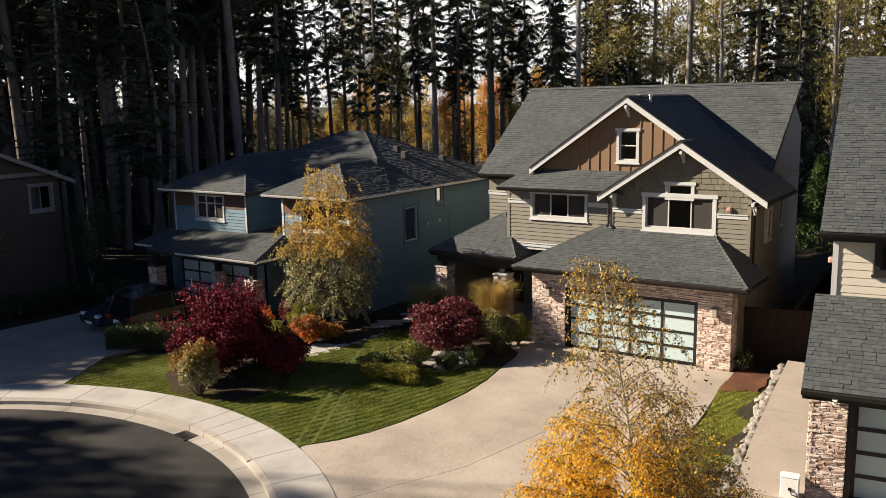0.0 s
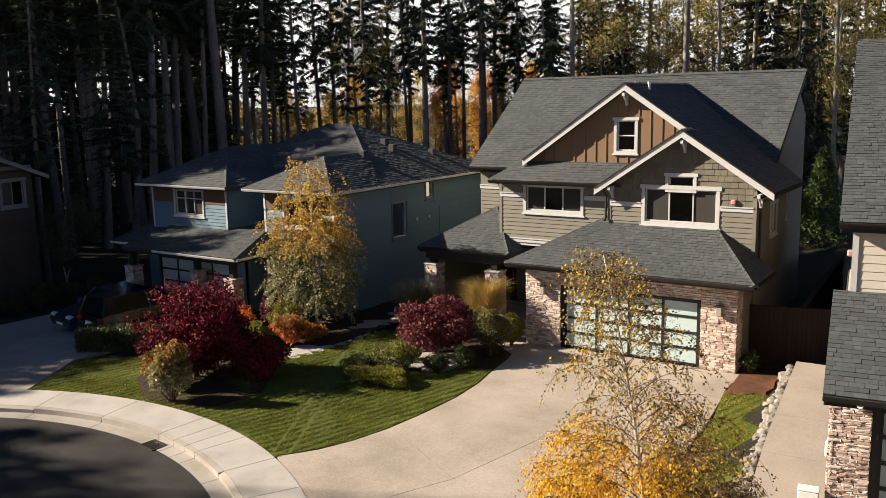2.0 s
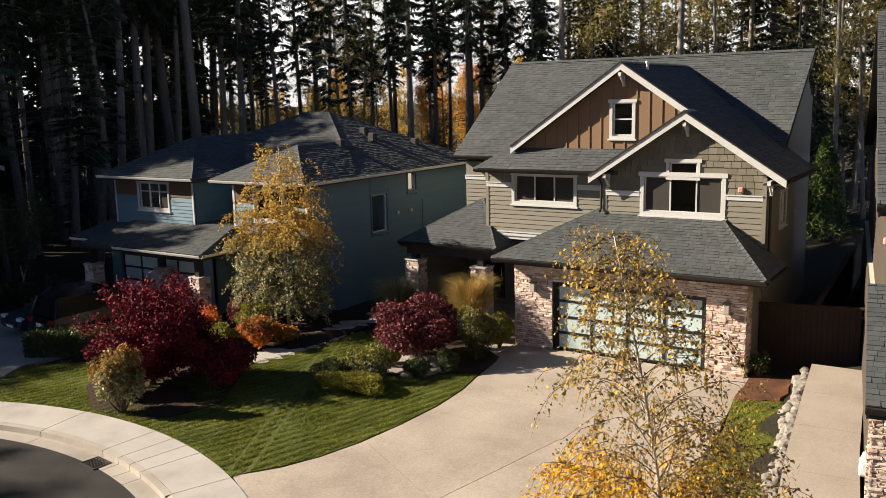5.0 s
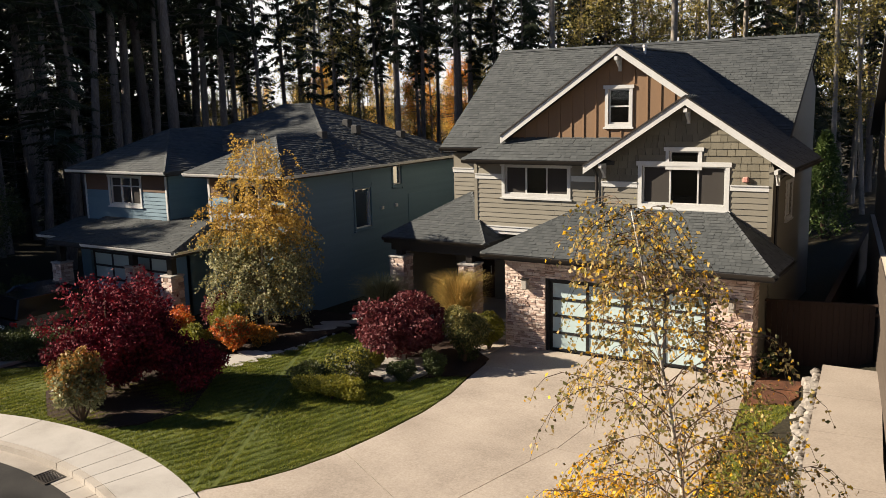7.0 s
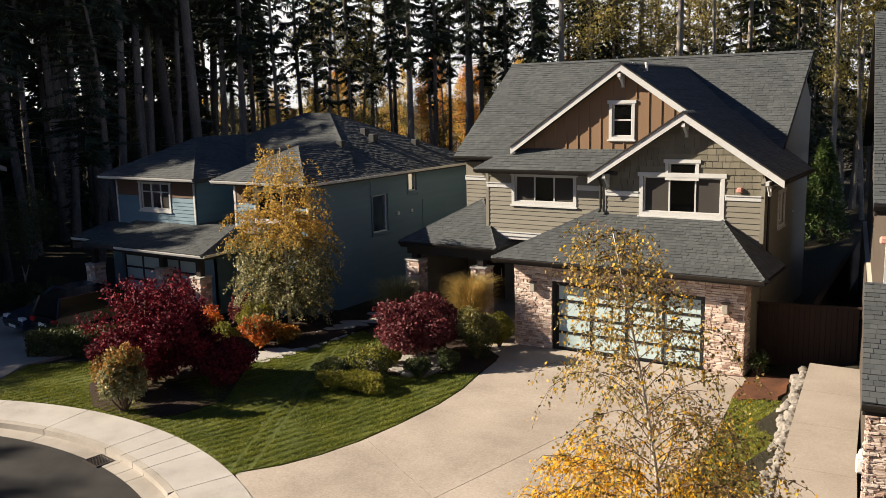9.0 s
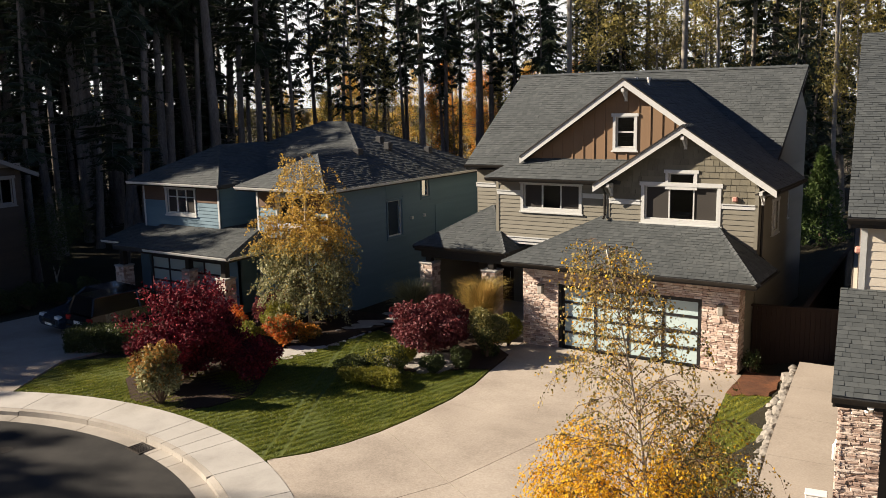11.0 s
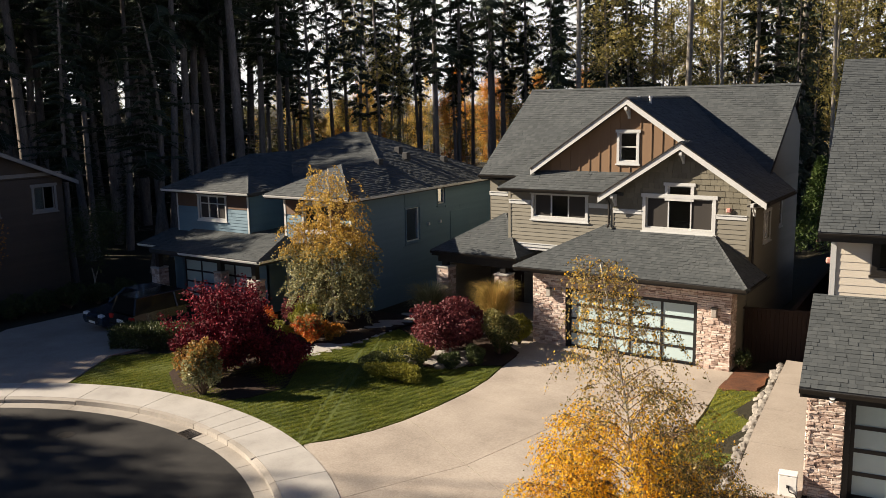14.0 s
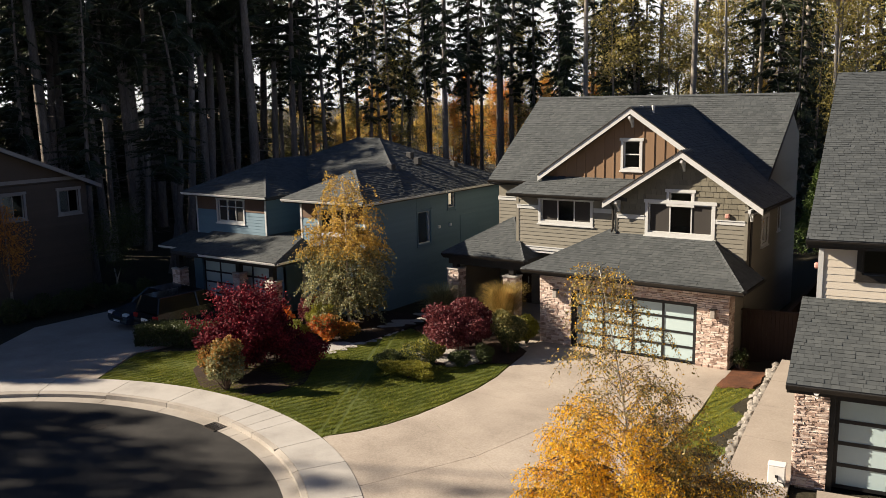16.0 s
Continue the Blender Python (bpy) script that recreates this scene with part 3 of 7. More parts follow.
    w = part(name, wall.box(Kit(), u0, u1, z0 - 0.01, z0 + 0.01, -0.15, -0.12), "room", owner, label)
    if trim:
        k = Kit()
        wall.box(k, u0 - trim, u0, z0 - trim, z1, 0.002, 0.05)
        wall.box(k, u1, u1 + trim, z0 - trim, z1, 0.002, 0.05)
        wall.box(k, u0 - trim - head, u1 + trim + head, z1, z1 + trim * 1.1, 0.002, 0.06)
        wall.box(k, u0, u1, z0 - trim, z0, 0.002, 0.05)
        part("casing", k, trim_mat, w)
        if sill:
            part("sill", wall.box(Kit(), u0 - trim - head, u1 + trim + head, z0 - trim - 0.05, z0 - trim, 0.002, 0.085), trim_mat, w)
    k = Kit()
    fw = 0.045
    for a, b, c, d in ((u0, u0 + fw, z0, z1), (u1 - fw, u1, z0, z1), (u0 + fw, u1 - fw, z0, z0 + fw), (u0 + fw, u1 - fw, z1 - fw, z1)):
        wall.box(k, a, b, c, d, -inset - 0.06, -inset + 0.02)
    for u in mullions:
        wall.box(k, u - fw / 2, u + fw / 2, z0 + fw, z1 - fw, -inset - 0.055, -inset + 0.015)
    for a, b, z in bars:
        wall.box(k, a, b, z - fw / 2, z + fw / 2, -inset - 0.05, -inset + 0.01)
    part("sash", k, frame_mat, w)
    edges = [u0 + fw, *mullions, u1 - fw]
    for a, b in zip(edges, edges[1:]):
        part("pane", wall.box(Kit(), a, b, z0 + fw, z1 - fw, -inset - 0.035, -inset - 0.03), "glass", w)
    if len(mullions) == 2 and trim:
        for a, b in ((edges[0], edges[1]), (edges[2], edges[3])):
            part("insect_screen", wall.box(Kit(), a + 0.02, b - 0.02, z0 + fw, z1 - fw, -inset - 0.024, -inset - 0.02), "screen", w, "dark grey insect screen")
    return w


def shingle_rows(poly, limit=None, lift=0.0):
    """Shingles on a flat roof face: poly starts with the eave's two ends. Returns the joined mesh and the frames of single pieces below limit."""
    p = [Vector(q) for q in poly]
    u = (p[1] - p[0]).normalized()
    nrm = u.cross(p[2] - p[0] if len(p) > 2 else p[1]).normalized()
    if nrm.z < 0:
        nrm = -nrm
    v = nrm.cross(u).normalized()
    if v.z < 0:
        v = -v
    flat = [((q - p[0]).dot(u), (q - p[0]).dot(v)) for q in p]
    top = max(f[1] for f in flat)

    def reach(h):
        h = min(max(h, 1e-4), top - 1e-4)
        xs = []
        for (a, b), (c, d) in zip(flat, flat[1:] + flat[:1]):
            if (b - h) * (d - h) <= 0 and abs(b - d) > 1e-9:
                xs.append(a + (c - a) * (h - b) / (d - b))
        return (min(xs), max(xs)) if len(xs) > 1 else (0, 0)

    k, singles, rise = Kit(), [], 0.145
    rows = int(top / rise) + 1
    for r in range(rows):
        h0, h1 = r * rise, min((r + 1) * rise + 0.02, top)
        l0, r0 = reach(h0 if r else 1e-3)
        l1, r1 = reach(h1)
        s = l0 - (random.uniform(0, 0.3))
        while s < r0:
            w = random.uniform(0.11, 0.27)
            a0, b0 = max(s, l0), min(s + w, r0)
            a1, b1 = min(max(s, l1), r1), max(min(s + w, r1), l1)
            s += w
            if b0 - a0 < 0.01:
                continue
            t = random.choice((0.012, 0.016, 0.024)) + lift
            at = lambda x, y, z: p[0] + u * x + v * y + nrm * z
            quad = [at(a0, h0 - 0.01, 0.0), at(b0, h0 - 0.01, 0.0), at(b0 - 0.004, h0 - 0.01, t), at(a0 + 0.004, h0 - 0.01, t), at(b1 - 0.004, h1, 0.004), at(a1 + 0.004, h1, 0.004)]
            if limit and limit(at(a0, h0, 0)) and len(singles) < 300 and abs(a1 - a0) < 0.02 and abs(b1 - b0) < 0.02:
                m = Matrix.Identity(4)
                m.col[0][:3], m.col[1][:3], m.col[2][:3], m.col[3][:3] = u * (b0 - a0), v, nrm * (t / 0.016), at(a0, h0, 0)
                singles.append(m)
            else:
                k.add(quad, [(0, 1, 2, 3), (3, 2, 4, 5), (0, 3, 5), (1, 4, 2)])
    return k, singles


def shingle_mesh():
    if "shingle" not in BOARDS:
        k = Kit().add([(0, -0.01, 0), (1, -0.01, 0), (0.985, -0.01, 0.016), (0.015, -0.01, 0.016), (0.985, 0.165, 0.004), (0.015, 0.165, 0.004)], [(0, 1, 2, 3), (3, 2, 4, 5), (0, 3, 5), (1, 4, 2)])
        BOARDS["shingle"] = k.mesh("shingle")
        BOARDS["shingle"].materials.append(MAT["roofpiece"])
    return BOARDS["shingle"]


def roof_face(roof, poly, thick=0.14, limit=None):
    """One slope: deck under it, shingles upon it."""
    part("roof_deck", Kit().slab([Vector(q) - Vector((0, 0, 0.004)) for q in poly], (0, 0, -thick)), "deck", roof)
    k, singles = shingle_rows(poly, limit)
    part("shingles", k, "roof", roof, kind="stuff")
    for m in singles:
        piece("shingle", shingle_mesh(), roof, m)


def ridge_caps(roof, a, b, width=0.15):
    """Overlapping cap shingles along a ridge or hip."""
    a, b = Vector(a), Vector(b)
    way = (b - a).normalized()
    side = way.cross(Vector((0, 0, 1))).normalized()
    n = max(1, int((b - a).length / 0.2))
    k = Kit()
    for i in range(n):
        s, e = a + (b - a) * (i / n), a + (b - a) * ((i + 1.15) / n if i < n - 1 else 1)
        up = Vector((0, 0, 1))
        q = [s - side * width - up * 0.05, s + up * 0.045, s + side * width - up * 0.05, e - side * width - up * 0.06, e + up * 0.025, e + side * width - up * 0.06]
        k.add(q, [(0, 1, 4, 3), (1, 2, 5, 4), (0, 2, 1), (3, 4, 5)])
    part("ridge_cap", k, "roof", roof, kind="stuff")


def run_box(a, b, height, out, thick, z_up=0.0):
    """A straight board from a to b, standing on edge, thick along out."""
    a, b, o = Vector(a), Vector(b), Vector(out) * thick
    up = Vector((0, 0, 1))
    p = [a - up * height + up * z_up, b - up * height + up * z_up, b + up * z_up, a + up * z_up]
    return Kit().add([*p, *[q + o for q in p]], [(3, 2, 1, 0), (4, 5, 6, 7), (0, 1, 5, 4), (1, 2, 6, 5), (2, 3, 7, 6), (3, 0, 4, 7)])


def gutter(roof, a, b, out, material="bronze", label=""):
    """A K-shaped gutter hung on the eave."""
    a, b, o, up = Vector(a), Vector(b), Vector(out), Vector((0, 0, 1))
    prof = [(0, 0.0), (0, -0.11), (0.075, -0.11), (0.115, -0.04), (0.125, 0.0), (0.115, 0.0), (0.10, -0.035), (0.07, -0.10), (0.01, -0.10), (0.01, 0.0)]
    n = len(prof)
    k = Kit()
    k.add([e + o * d + up * h for e in (a, b) for d, h in prof], [(i, (i + 1) % n, (i + 1) % n + n, i + n) for i in range(n)] + [tuple(range(n)), tuple(range(2 * n - 1, n - 1, -1))])
    return part("gutter", k, material, roof, label)


def downspout(owner, x, y, z0, z1, out=(0, -1), material="bronze"):
    ox, oy = out
    k = Kit().tube([(x + ox * 0.35, y + oy * 0.35, z1), (x + ox * 0.32, y + oy * 0.32, z1 - 0.12), (x + ox * 0.06, y + oy * 0.06, z1 - 0.38), (x + ox * 0.06, y + oy * 0.06, z0 + 0.15), (x + ox * 0.18, y + oy * 0.18, z0 + 0.03)], [0.045] * 5, 6)
    return part("downspout", k, material, owner)

# ---- the ground ----
from mathutils import geometry

HUB = Vector((-18.6, 3.85))
R_ROAD, R_CURB, R_WALK, R_OUT = 10.65, 11.05, 11.2, 12.5


def ease(v):
    v = min(max(v, 0.0), 1.0)
    return v * v * (3 - 2 * v)


def level(x, y):
    """Height of the made ground."""
    r = math.hypot(x - HUB.x, y - HUB.y)
    z = -0.30 + 0.08 * ease((y - 16) / 11) * ease((x + 17) / 4)
    z -= 0.22 * ease((-24 - x) / 8) * ease((r - 12) / 5)
    z += 0.50 * ease((x + 4.08 - 0.1 * (27.6 - y)) / 0.4) * ease((y - 12.0) / 6.0)
    return z


def arc(r, a0, a1, n):
    return [(HUB.x + r * math.cos(radians(a0 + (a1 - a0) * i / n)), HUB.y + r * math.sin(radians(a0 + (a1 - a0) * i / n))) for i in range(n + 1)]


def inside(p, poly):
    c = False
    for (x0, y0), (x1, y1) in zip(poly, poly[1:] + poly[:1]):
        if (y0 > p[1]) != (y1 > p[1]) and p[0] < (x1 - x0) * (p[1] - y0) / (y1 - y0) + x0:
            c = not c
    return c


def sheet(poly, rise, skirt=0.12, step=0.8, bumps=0.0):
    """A patch of ground cover that follows the land, with edges turned down."""
    out = []
    for (x0, y0), (x1, y1) in zip(poly, poly[1:] + poly[:1]):
        n = max(1, int(math.hypot(x1 - x0, y1 - y0) / step))
        out += [(x0 + (x1 - x0) * i / n, y0 + (y1 - y0) * i / n) for i in range(n)]
    xs, ys = [p[0] for p in out], [p[1] for p in out]
    pts = [Vector(p) for p in out]
    gx = np.arange(min(xs) + step / 2, max(xs), step)
    gy = np.arange(min(ys) + step / 2, max(ys), step)
    for x in gx:
        for y in gy:
            if inside((x, y), out) and min((x - p[0]) ** 2 + (y - p[1]) ** 2 for p in out) > (0.45 * step) ** 2:
                pts.append(Vector((x, y)))
    n = len(out)
    v, _, f, *_ = geometry.delaunay_2d_cdt(pts, [], [list(range(n))], 1, 1e-5)
    k = Kit()
    wave = lambda x, y: bumps * noise.noise(Vector((x * 0.7, y * 0.7, 3.0))) if bumps else 0.0
    k.add([(p.x, p.y, level(p.x, p.y) + rise + wave(p.x, p.y)) for p in v], [tuple(q) for q in f])
    for (x0, y0), (x1, y1) in zip(out, out[1:] + out[:1]):
        a, b = level(x0, y0) + rise + wave(x0, y0), level(x1, y1) + rise + wave(x1, y1)
        k.add([(x0, y0, a), (x1, y1, b), (x1, y1, b - skirt), (x0, y0, a - skirt)], [(0, 3, 2, 1)])
    return k


def clip(poly, a, b):
    """The part of poly left of the line from a to b."""
    side = lambda p: (b[0] - a[0]) * (p[1] - a[1]) - (b[1] - a[1]) * (p[0] - a[0])
    out = []
    for p, q in zip(poly, poly[1:] + poly[:1]):
        sp, sq = side(p), side(q)
        if sp >= 0:
            out.append(p)
        if sp * sq < 0:
            t = sp / (sp - sq)
            out.append((p[0] + (q[0] - p[0]) * t, p[1] + (q[1] - p[1]) * t))
    return out


def shrink(poly, d):
    cx, cy = sum(p[0] for p in poly) / len(poly), sum(p[1] for p in poly) / len(poly)
    return [(p[0] + (cx - p[0]) * d / max(0.3, math.hypot(p[0] - cx, p[1] - cy)), p[1] + (cy - p[1]) * d / max(0.3, math.hypot(p[0] - cx, p[1] - cy))) for p in poly]


# the land itself, out to the horizon
rings = [0, 6, 10.3, 11.2, 12.0, 13, 14, 15, 16, 17, 18, 20, 22, 24, 26, 28, 31, 34, 38, 42, 47, 53, 60, 70, 90, 130, 220, 500, 1500, 4000]
k = Kit()
k.v.append((HUB.x, HUB.y, -0.62))
SEG = 160
for r in rings[1:]:
    for i in range(SEG):
        a = 2 * math.pi * i / SEG
        x, y = HUB.x + r * math.cos(a), HUB.y + r * math.sin(a)
        z = -0.62 if r < 11.6 else level(x, y) - 0.07
        if r > 45:
            z += 0.35 * noise.noise(Vector((x / 9, y / 9, 0)))
        k.v.append((x, y, z))
for i in range(SEG):
    k.f.append((0, 1 + i, 1 + (i + 1) % SEG))
for j in range(len(rings) - 2):
    for i in range(SEG):
        a, b = 1 + j * SEG + i, 1 + j * SEG + (i + 1) % SEG
        k.f.append((a, a + SEG, b + SEG, b))
tagged(part("ground", k, "forestfloor", smooth=True), "dark forest floor and bare soil under everything", "ground", kind="structure")

# a self-lit ring all round the horizon stands in for the bright low sky
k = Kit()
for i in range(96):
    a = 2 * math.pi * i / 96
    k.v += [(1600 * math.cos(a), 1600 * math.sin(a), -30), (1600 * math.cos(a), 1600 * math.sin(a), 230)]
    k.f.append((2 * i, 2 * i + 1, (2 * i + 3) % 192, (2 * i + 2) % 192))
tagged(part("backdrop", k, "sky_glow"), "glowing ring standing in for the bright low sky", "sky", kind="structure")

# the turning circle, its gutter, curb and pavement
road = Kit().slab([(x, y, -0.47) for x, y in arc(R_ROAD, 0, 360, 120)[:-1]], (0, 0, -0.1))
tagged(part("road", road, "asphalt"), "dark asphalt of a turning circle, patchy and worn", "road", kind="structure")
street = Kit().slab([(-24.2, 3, -0.475), (-24.2, -120, -0.475), (-13.0, -120, -0.475), (-13.0, 3, -0.475)], (0, 0, -0.1))
tagged(part("road_stem", street, "asphalt"), "dark asphalt street leading into the turning circle", "road", kind="structure")


def ring_piece(r0, r1, a0, a1, z0, z1, drop=0.12):
    n = max(2, int((a1 - a0) / 2))
    k = Kit()
    inner, outer = arc(r0, a0, a1, n), arc(r1, a0, a1, n)
    base = len(k.v)
    for (x0, y0), (x1, y1) in zip(inner, outer):
        k.v += [(x0, y0, z0), (x1, y1, z1), (x1, y1, z1 - drop), (x0, y0, z0 - drop)]
    for i in range(n):
        q = base + 4 * i
        for s in range(4):
            k.f.append((q + s, q + (s + 1) % 4, q + 4 + (s + 1) % 4, q + 4 + s))
    e = base + 4 * n
    k.f += [(base + 3, base + 2, base + 1, base), (e, e + 1, e + 2, e + 3)]
    return k


walk_joints = [-48, -36, -24, -12, 0, 9, 18, 27, 36, 47, 57, 65.8, 74, 77, 80, 83.7, 96.7, 109.7, 122.5, 135.5, 148.5, 161.5, 174.5, 187.5, 200.5, 213, 226]
pavement = thing("pavement", "pale concrete pavement curving round the turning circle", "pavement", kind="structure", at=(HUB.x, HUB.y + 11.8, -0.28))
gut = thing("curb", "weathered concrete curb and gutter with worn edges", "curb", kind="structure", at=(HUB.x, HUB.y + 10.9, -0.4))
for a0, a1 in zip(walk_joints, walk_joints[1:]):
    g = 0.055
    part("slab", ring_piece(R_WALK + 0.01, R_OUT, a0 + g, a1 - g, -0.285, -0.265), "walk", pavement)
    part("gutter_pan", ring_piece(R_ROAD - 0.02, R_CURB, a0 + g, a1 - g, -0.462, -0.45), "curb", gut)
    low = 0.04 if a0 >= 27 and a1 <= 66 or a0 > 109 and a1 < 150 else 0.0
    k = ring_piece(R_CURB, R_WALK, a0 + g, a1 - g, -0.30 - low, -0.285, 0.2)
    part("curb_stone", k, "curb", gut)

drain = thing("storm_drain", "rusty cast iron drain grate in the gutter", "drain grate", at=(HUB.x + 10.75 * math.cos(radians(82.6)), HUB.y + 10.75 * math.sin(radians(82.6)), -0.455), turn=-7.4, local=True)
k = Kit()
k.box(-0.32, 0.32, -0.24, -0.20, -0.03, 0.012).box(-0.32, 0.32, 0.20, 0.24, -0.03, 0.012).box(-0.32, -0.28, -0.2, 0.2, -0.03, 0.012).box(0.28, 0.32, -0.2, 0.2, -0.03, 0.012)
part("grate_frame", k, "iron", drain)
for i in range(9):
    part("bar", Kit().box(-0.24 + i * 0.06, -0.215 + i * 0.06, -0.2, 0.2, -0.03, 0.008), "iron", drain)
part("pit", Kit().box(-0.30, 0.30, -0.22, 0.22, -0.05, -0.032), "black", drain)
cover = thing("manhole_cover", "dull iron manhole cover set in the asphalt", "manhole cover", at=(-20.3, 12.6, -0.468), local=True)
part("lid", Kit().tube([(0, 0, -0.02), (0, 0, 0.004)], [0.24, 0.24], 20), "iron", cover)

# the driveway in slabs
left_edge = [(-13.55, 15.36), (-13.3, 15.65), (-12.9, 16.2), (-12.5, 17.1), (-12.2, 18.2), (-12.0, 19.6), (-11.88, 21.2), (-11.95, 22.6), (-12.2, 23.95)]
right_edge = [(-5.28, 27.36), (-5.15, 25.0), (-4.97, 23.1), (-4.85, 20.5), (-4.9, 17.6), (-5.2, 14.0), (-6.2, 9.5)]
apron = [p for p in arc(R_OUT + 0.01, 23, 66, 16)]
apron[-1] = left_edge[0]
drive_poly = left_edge + [(-12.4, 25.4), (-12.75, 25.8), (-12.75, 27.36)] + right_edge + apron[:-1]
driveway = thing("driveway", "tan exposed-aggregate concrete driveway with saw-cut joints", "driveway", kind="structure", at=(-9, 20, -0.25))
cuts = [((-10.55, 13.3), (-8.95, 16.62)), ((-8.98, 16.6), (-8.28, 19.9)), ((-8.05, 20.8), (-7.7, 27.6))]
across = [((-12.3, 18.47), (-5.0, 14.23)), ((-13.5, 20.97), (-4, 20.53)), ((-13.5, 25.2), (-4, 24.9))]


def split(polys, a, b, d=0.008):
    out = []
    for p in polys:
        wx, wy = b[0] - a[0], b[1] - a[1]
        n = math.hypot(wx, wy)
        ox, oy = -wy / n * d, wx / n * d
        for q in (clip(p, (a[0] + ox, a[1] + oy), (b[0] + ox, b[1] + oy)), clip(p, (b[0] - ox, b[1] - oy), (a[0] - ox, a[1] - oy))):
            if len(q) > 2:
                out.append(q)
    return out


polys = [drive_poly]
for a, b in across:
    polys = split(polys, a, b)
final = []
for p in polys:
    cx, cy = sum(q[0] for q in p) / len(p), sum(q[1] for q in p) / len(p)
    a, b = cuts[2] if cy > 20.8 else cuts[1] if cy > 18.47 - 0.581 * (cx + 12.3) else cuts[0]
    final += split([p], a, b)
for p in final:
    part("slab", sheet(p, 0.02, 0.1, 1.2), "drive", driveway)

# front walk to the porch, walk to the neighbour, side walk between the houses
k = sheet([(-12.78, 25.9), (-12.82, 27.3), (-13.2, 28.6), (-18.2, 28.9), (-18.2, 27.6), (-14.4, 27.4)], 0.015, 0.1, 1.0)
tagged(part("front_walk", k, "drive"), "tan concrete walk from the driveway to the porch", "garden path", kind="structure")
flag_path = thing("stone_path", "mottled grey flagstone path beside the lawn", "garden path", kind="structure", at=(-19, 25, -0.28))
for i in range(14):
    t = i / 13
    x, y = -19.55 + 0.35 * t + 0.25 * math.sin(5 * t), 22.0 + 6.6 * t
    w, h = random.uniform(0.60, 0.78), random.uniform(0.25, 0.29)
    ring = [(x + w * math.cos(a) * random.uniform(0.85, 1.1), y + h * math.sin(a) * random.uniform(0.85, 1.1)) for a in [2 * math.pi * j / 9 for j in range(9)]]
    part("flagstone", sheet(ring, 0.035 + random.uniform(0, 0.01), 0.06, 2.0), "walk", flag_path)
side_walk = thing("side_walk", "buff concrete side walk between two houses", "garden path", kind="structure", at=(-2.6, 22, 0.2))
side_poly = [(-3.72, 27.9), (-3.45, 25.0), (-3.1, 21.4), (-2.75, 18.6), (-2.45, 15.2), (-0.9, 15.3), (-1.25, 18.2), (-1.75, 22.0), (-2.35, 27.9)]
polys = [side_poly]
for a, b in (((-4.5, 25.4), (-0.5, 25.6)), ((-4.5, 23.0), (-0.5, 23.2)), ((-4.5, 20.4), (-0.5, 20.6)), ((-4.5, 17.6), (-0.5, 17.8))):
    polys = split(polys, a, b)
for p in polys:
    part("slab", sheet(p, 0.03, 0.1, 1.2), "path", side_walk)
k = sheet([(-0.85, 15.2), (-0.45, 17.1), (-0.62, 18.05), (6.5, 19.0), (6.5, 8.0), (0.5, 8.0)], 0.03, 0.1, 1.6)
tagged(part("neighbour_driveway", k, "path"), "buff concrete driveway in front of the cream house", "driveway", kind="structure")
k = sheet([(-24.1, 15.15), (-25.75, 17.9), (-25.2, 22.0), (-25.0, 25.6), (-31.3, 25.6), (-33.6, 22.5), (-33.8, 18.5), (-31.0, 14.0), (-29.6, 9.9), *[p for p in arc(R_OUT + 0.01, 150, 116, 12)]], 0.02, 0.1, 1.5)
tagged(part("shared_driveway", k, "drive"), "grey concrete driveway in deep shade beside the hedge", "driveway", kind="structure")

# lawns and beds
lawn_poly = [*arc(R_OUT + 0.02, 66, 115.5, 24)][::-1] + [(p[0] - 0.07, p[1] + 0.03) for p in left_edge[1:]] + [(-12.97, 23.8), (-13.9, 22.9), (-15.2, 22.6), (-16.0, 24.2), (-17.2, 25.8), (-18.5, 26.4), (-18.7, 24.5), (-18.9, 22.6), (-19.4, 21.5), (-20.4, 20.6), (-21.6, 19.9), (-23.6, 19.5), (-25.6, 18.0)]
tagged(part("lawn", sheet(lawn_poly, 0.02, 0.1, 0.6, 0.03), "lawn", smooth=False), "mown green lawn with dark shade across it", "lawn", kind="structure")
strip_poly = [(-5.22, 25.4), (-4.02, 25.75), (-3.9, 25.0), (-3.56, 22.8), (-3.26, 20.4), (-2.92, 17.0), (-2.85, 12.5), (-4.9, 12.5), (-4.78, 17.6), (-4.75, 20.5), (-4.88, 23.1)]
tagged(part("lawn_strip", sheet(strip_poly, 0.02, 0.1, 0.6, 0.02), "lawn"), "narrow strip of yellow-green grass beside the driveway", "lawn", kind="structure")
k = sheet([(-5.25, 27.8), (-5.26, 26.4), (-5.23, 25.5), (-5.0, 25.25), (-4.85, 25.45), (-4.6, 25.5), (-4.45, 25.75), (-4.12, 25.75), (-4.18, 26.1), (-4.05, 26.5), (-4.16, 27.1), (-4.1, 27.8)], 0.03, 0.1, 0.5, 0.05)
tagged(part("mulch_bed", k, "redmulch"), "reddish bark mulch bed by the fence", "mulch bed", kind="structure")
k = sheet([(-12.3, 24.0), (-12.5, 25.7), (-14.4, 27.3), (-18.2, 27.5), (-18.4, 26.5), (-17.2, 25.7), (-16.0, 24.1), (-15.15, 22.5), (-13.9, 22.8), (-12.9, 23.7)], 0.045, 0.1, 0.5, 0.08)
tagged(part("planting_bed", k, "mulch"), "dark bark planting bed in front of the porch", "planting bed", kind="structure")
k = sheet([(-15.1, 22.9), (-13.5, 22.9), (-13.2, 24.2), (-14.2, 25.0), (-15.6, 24.4)], 0.07, 0.1, 0.5, 0.05)
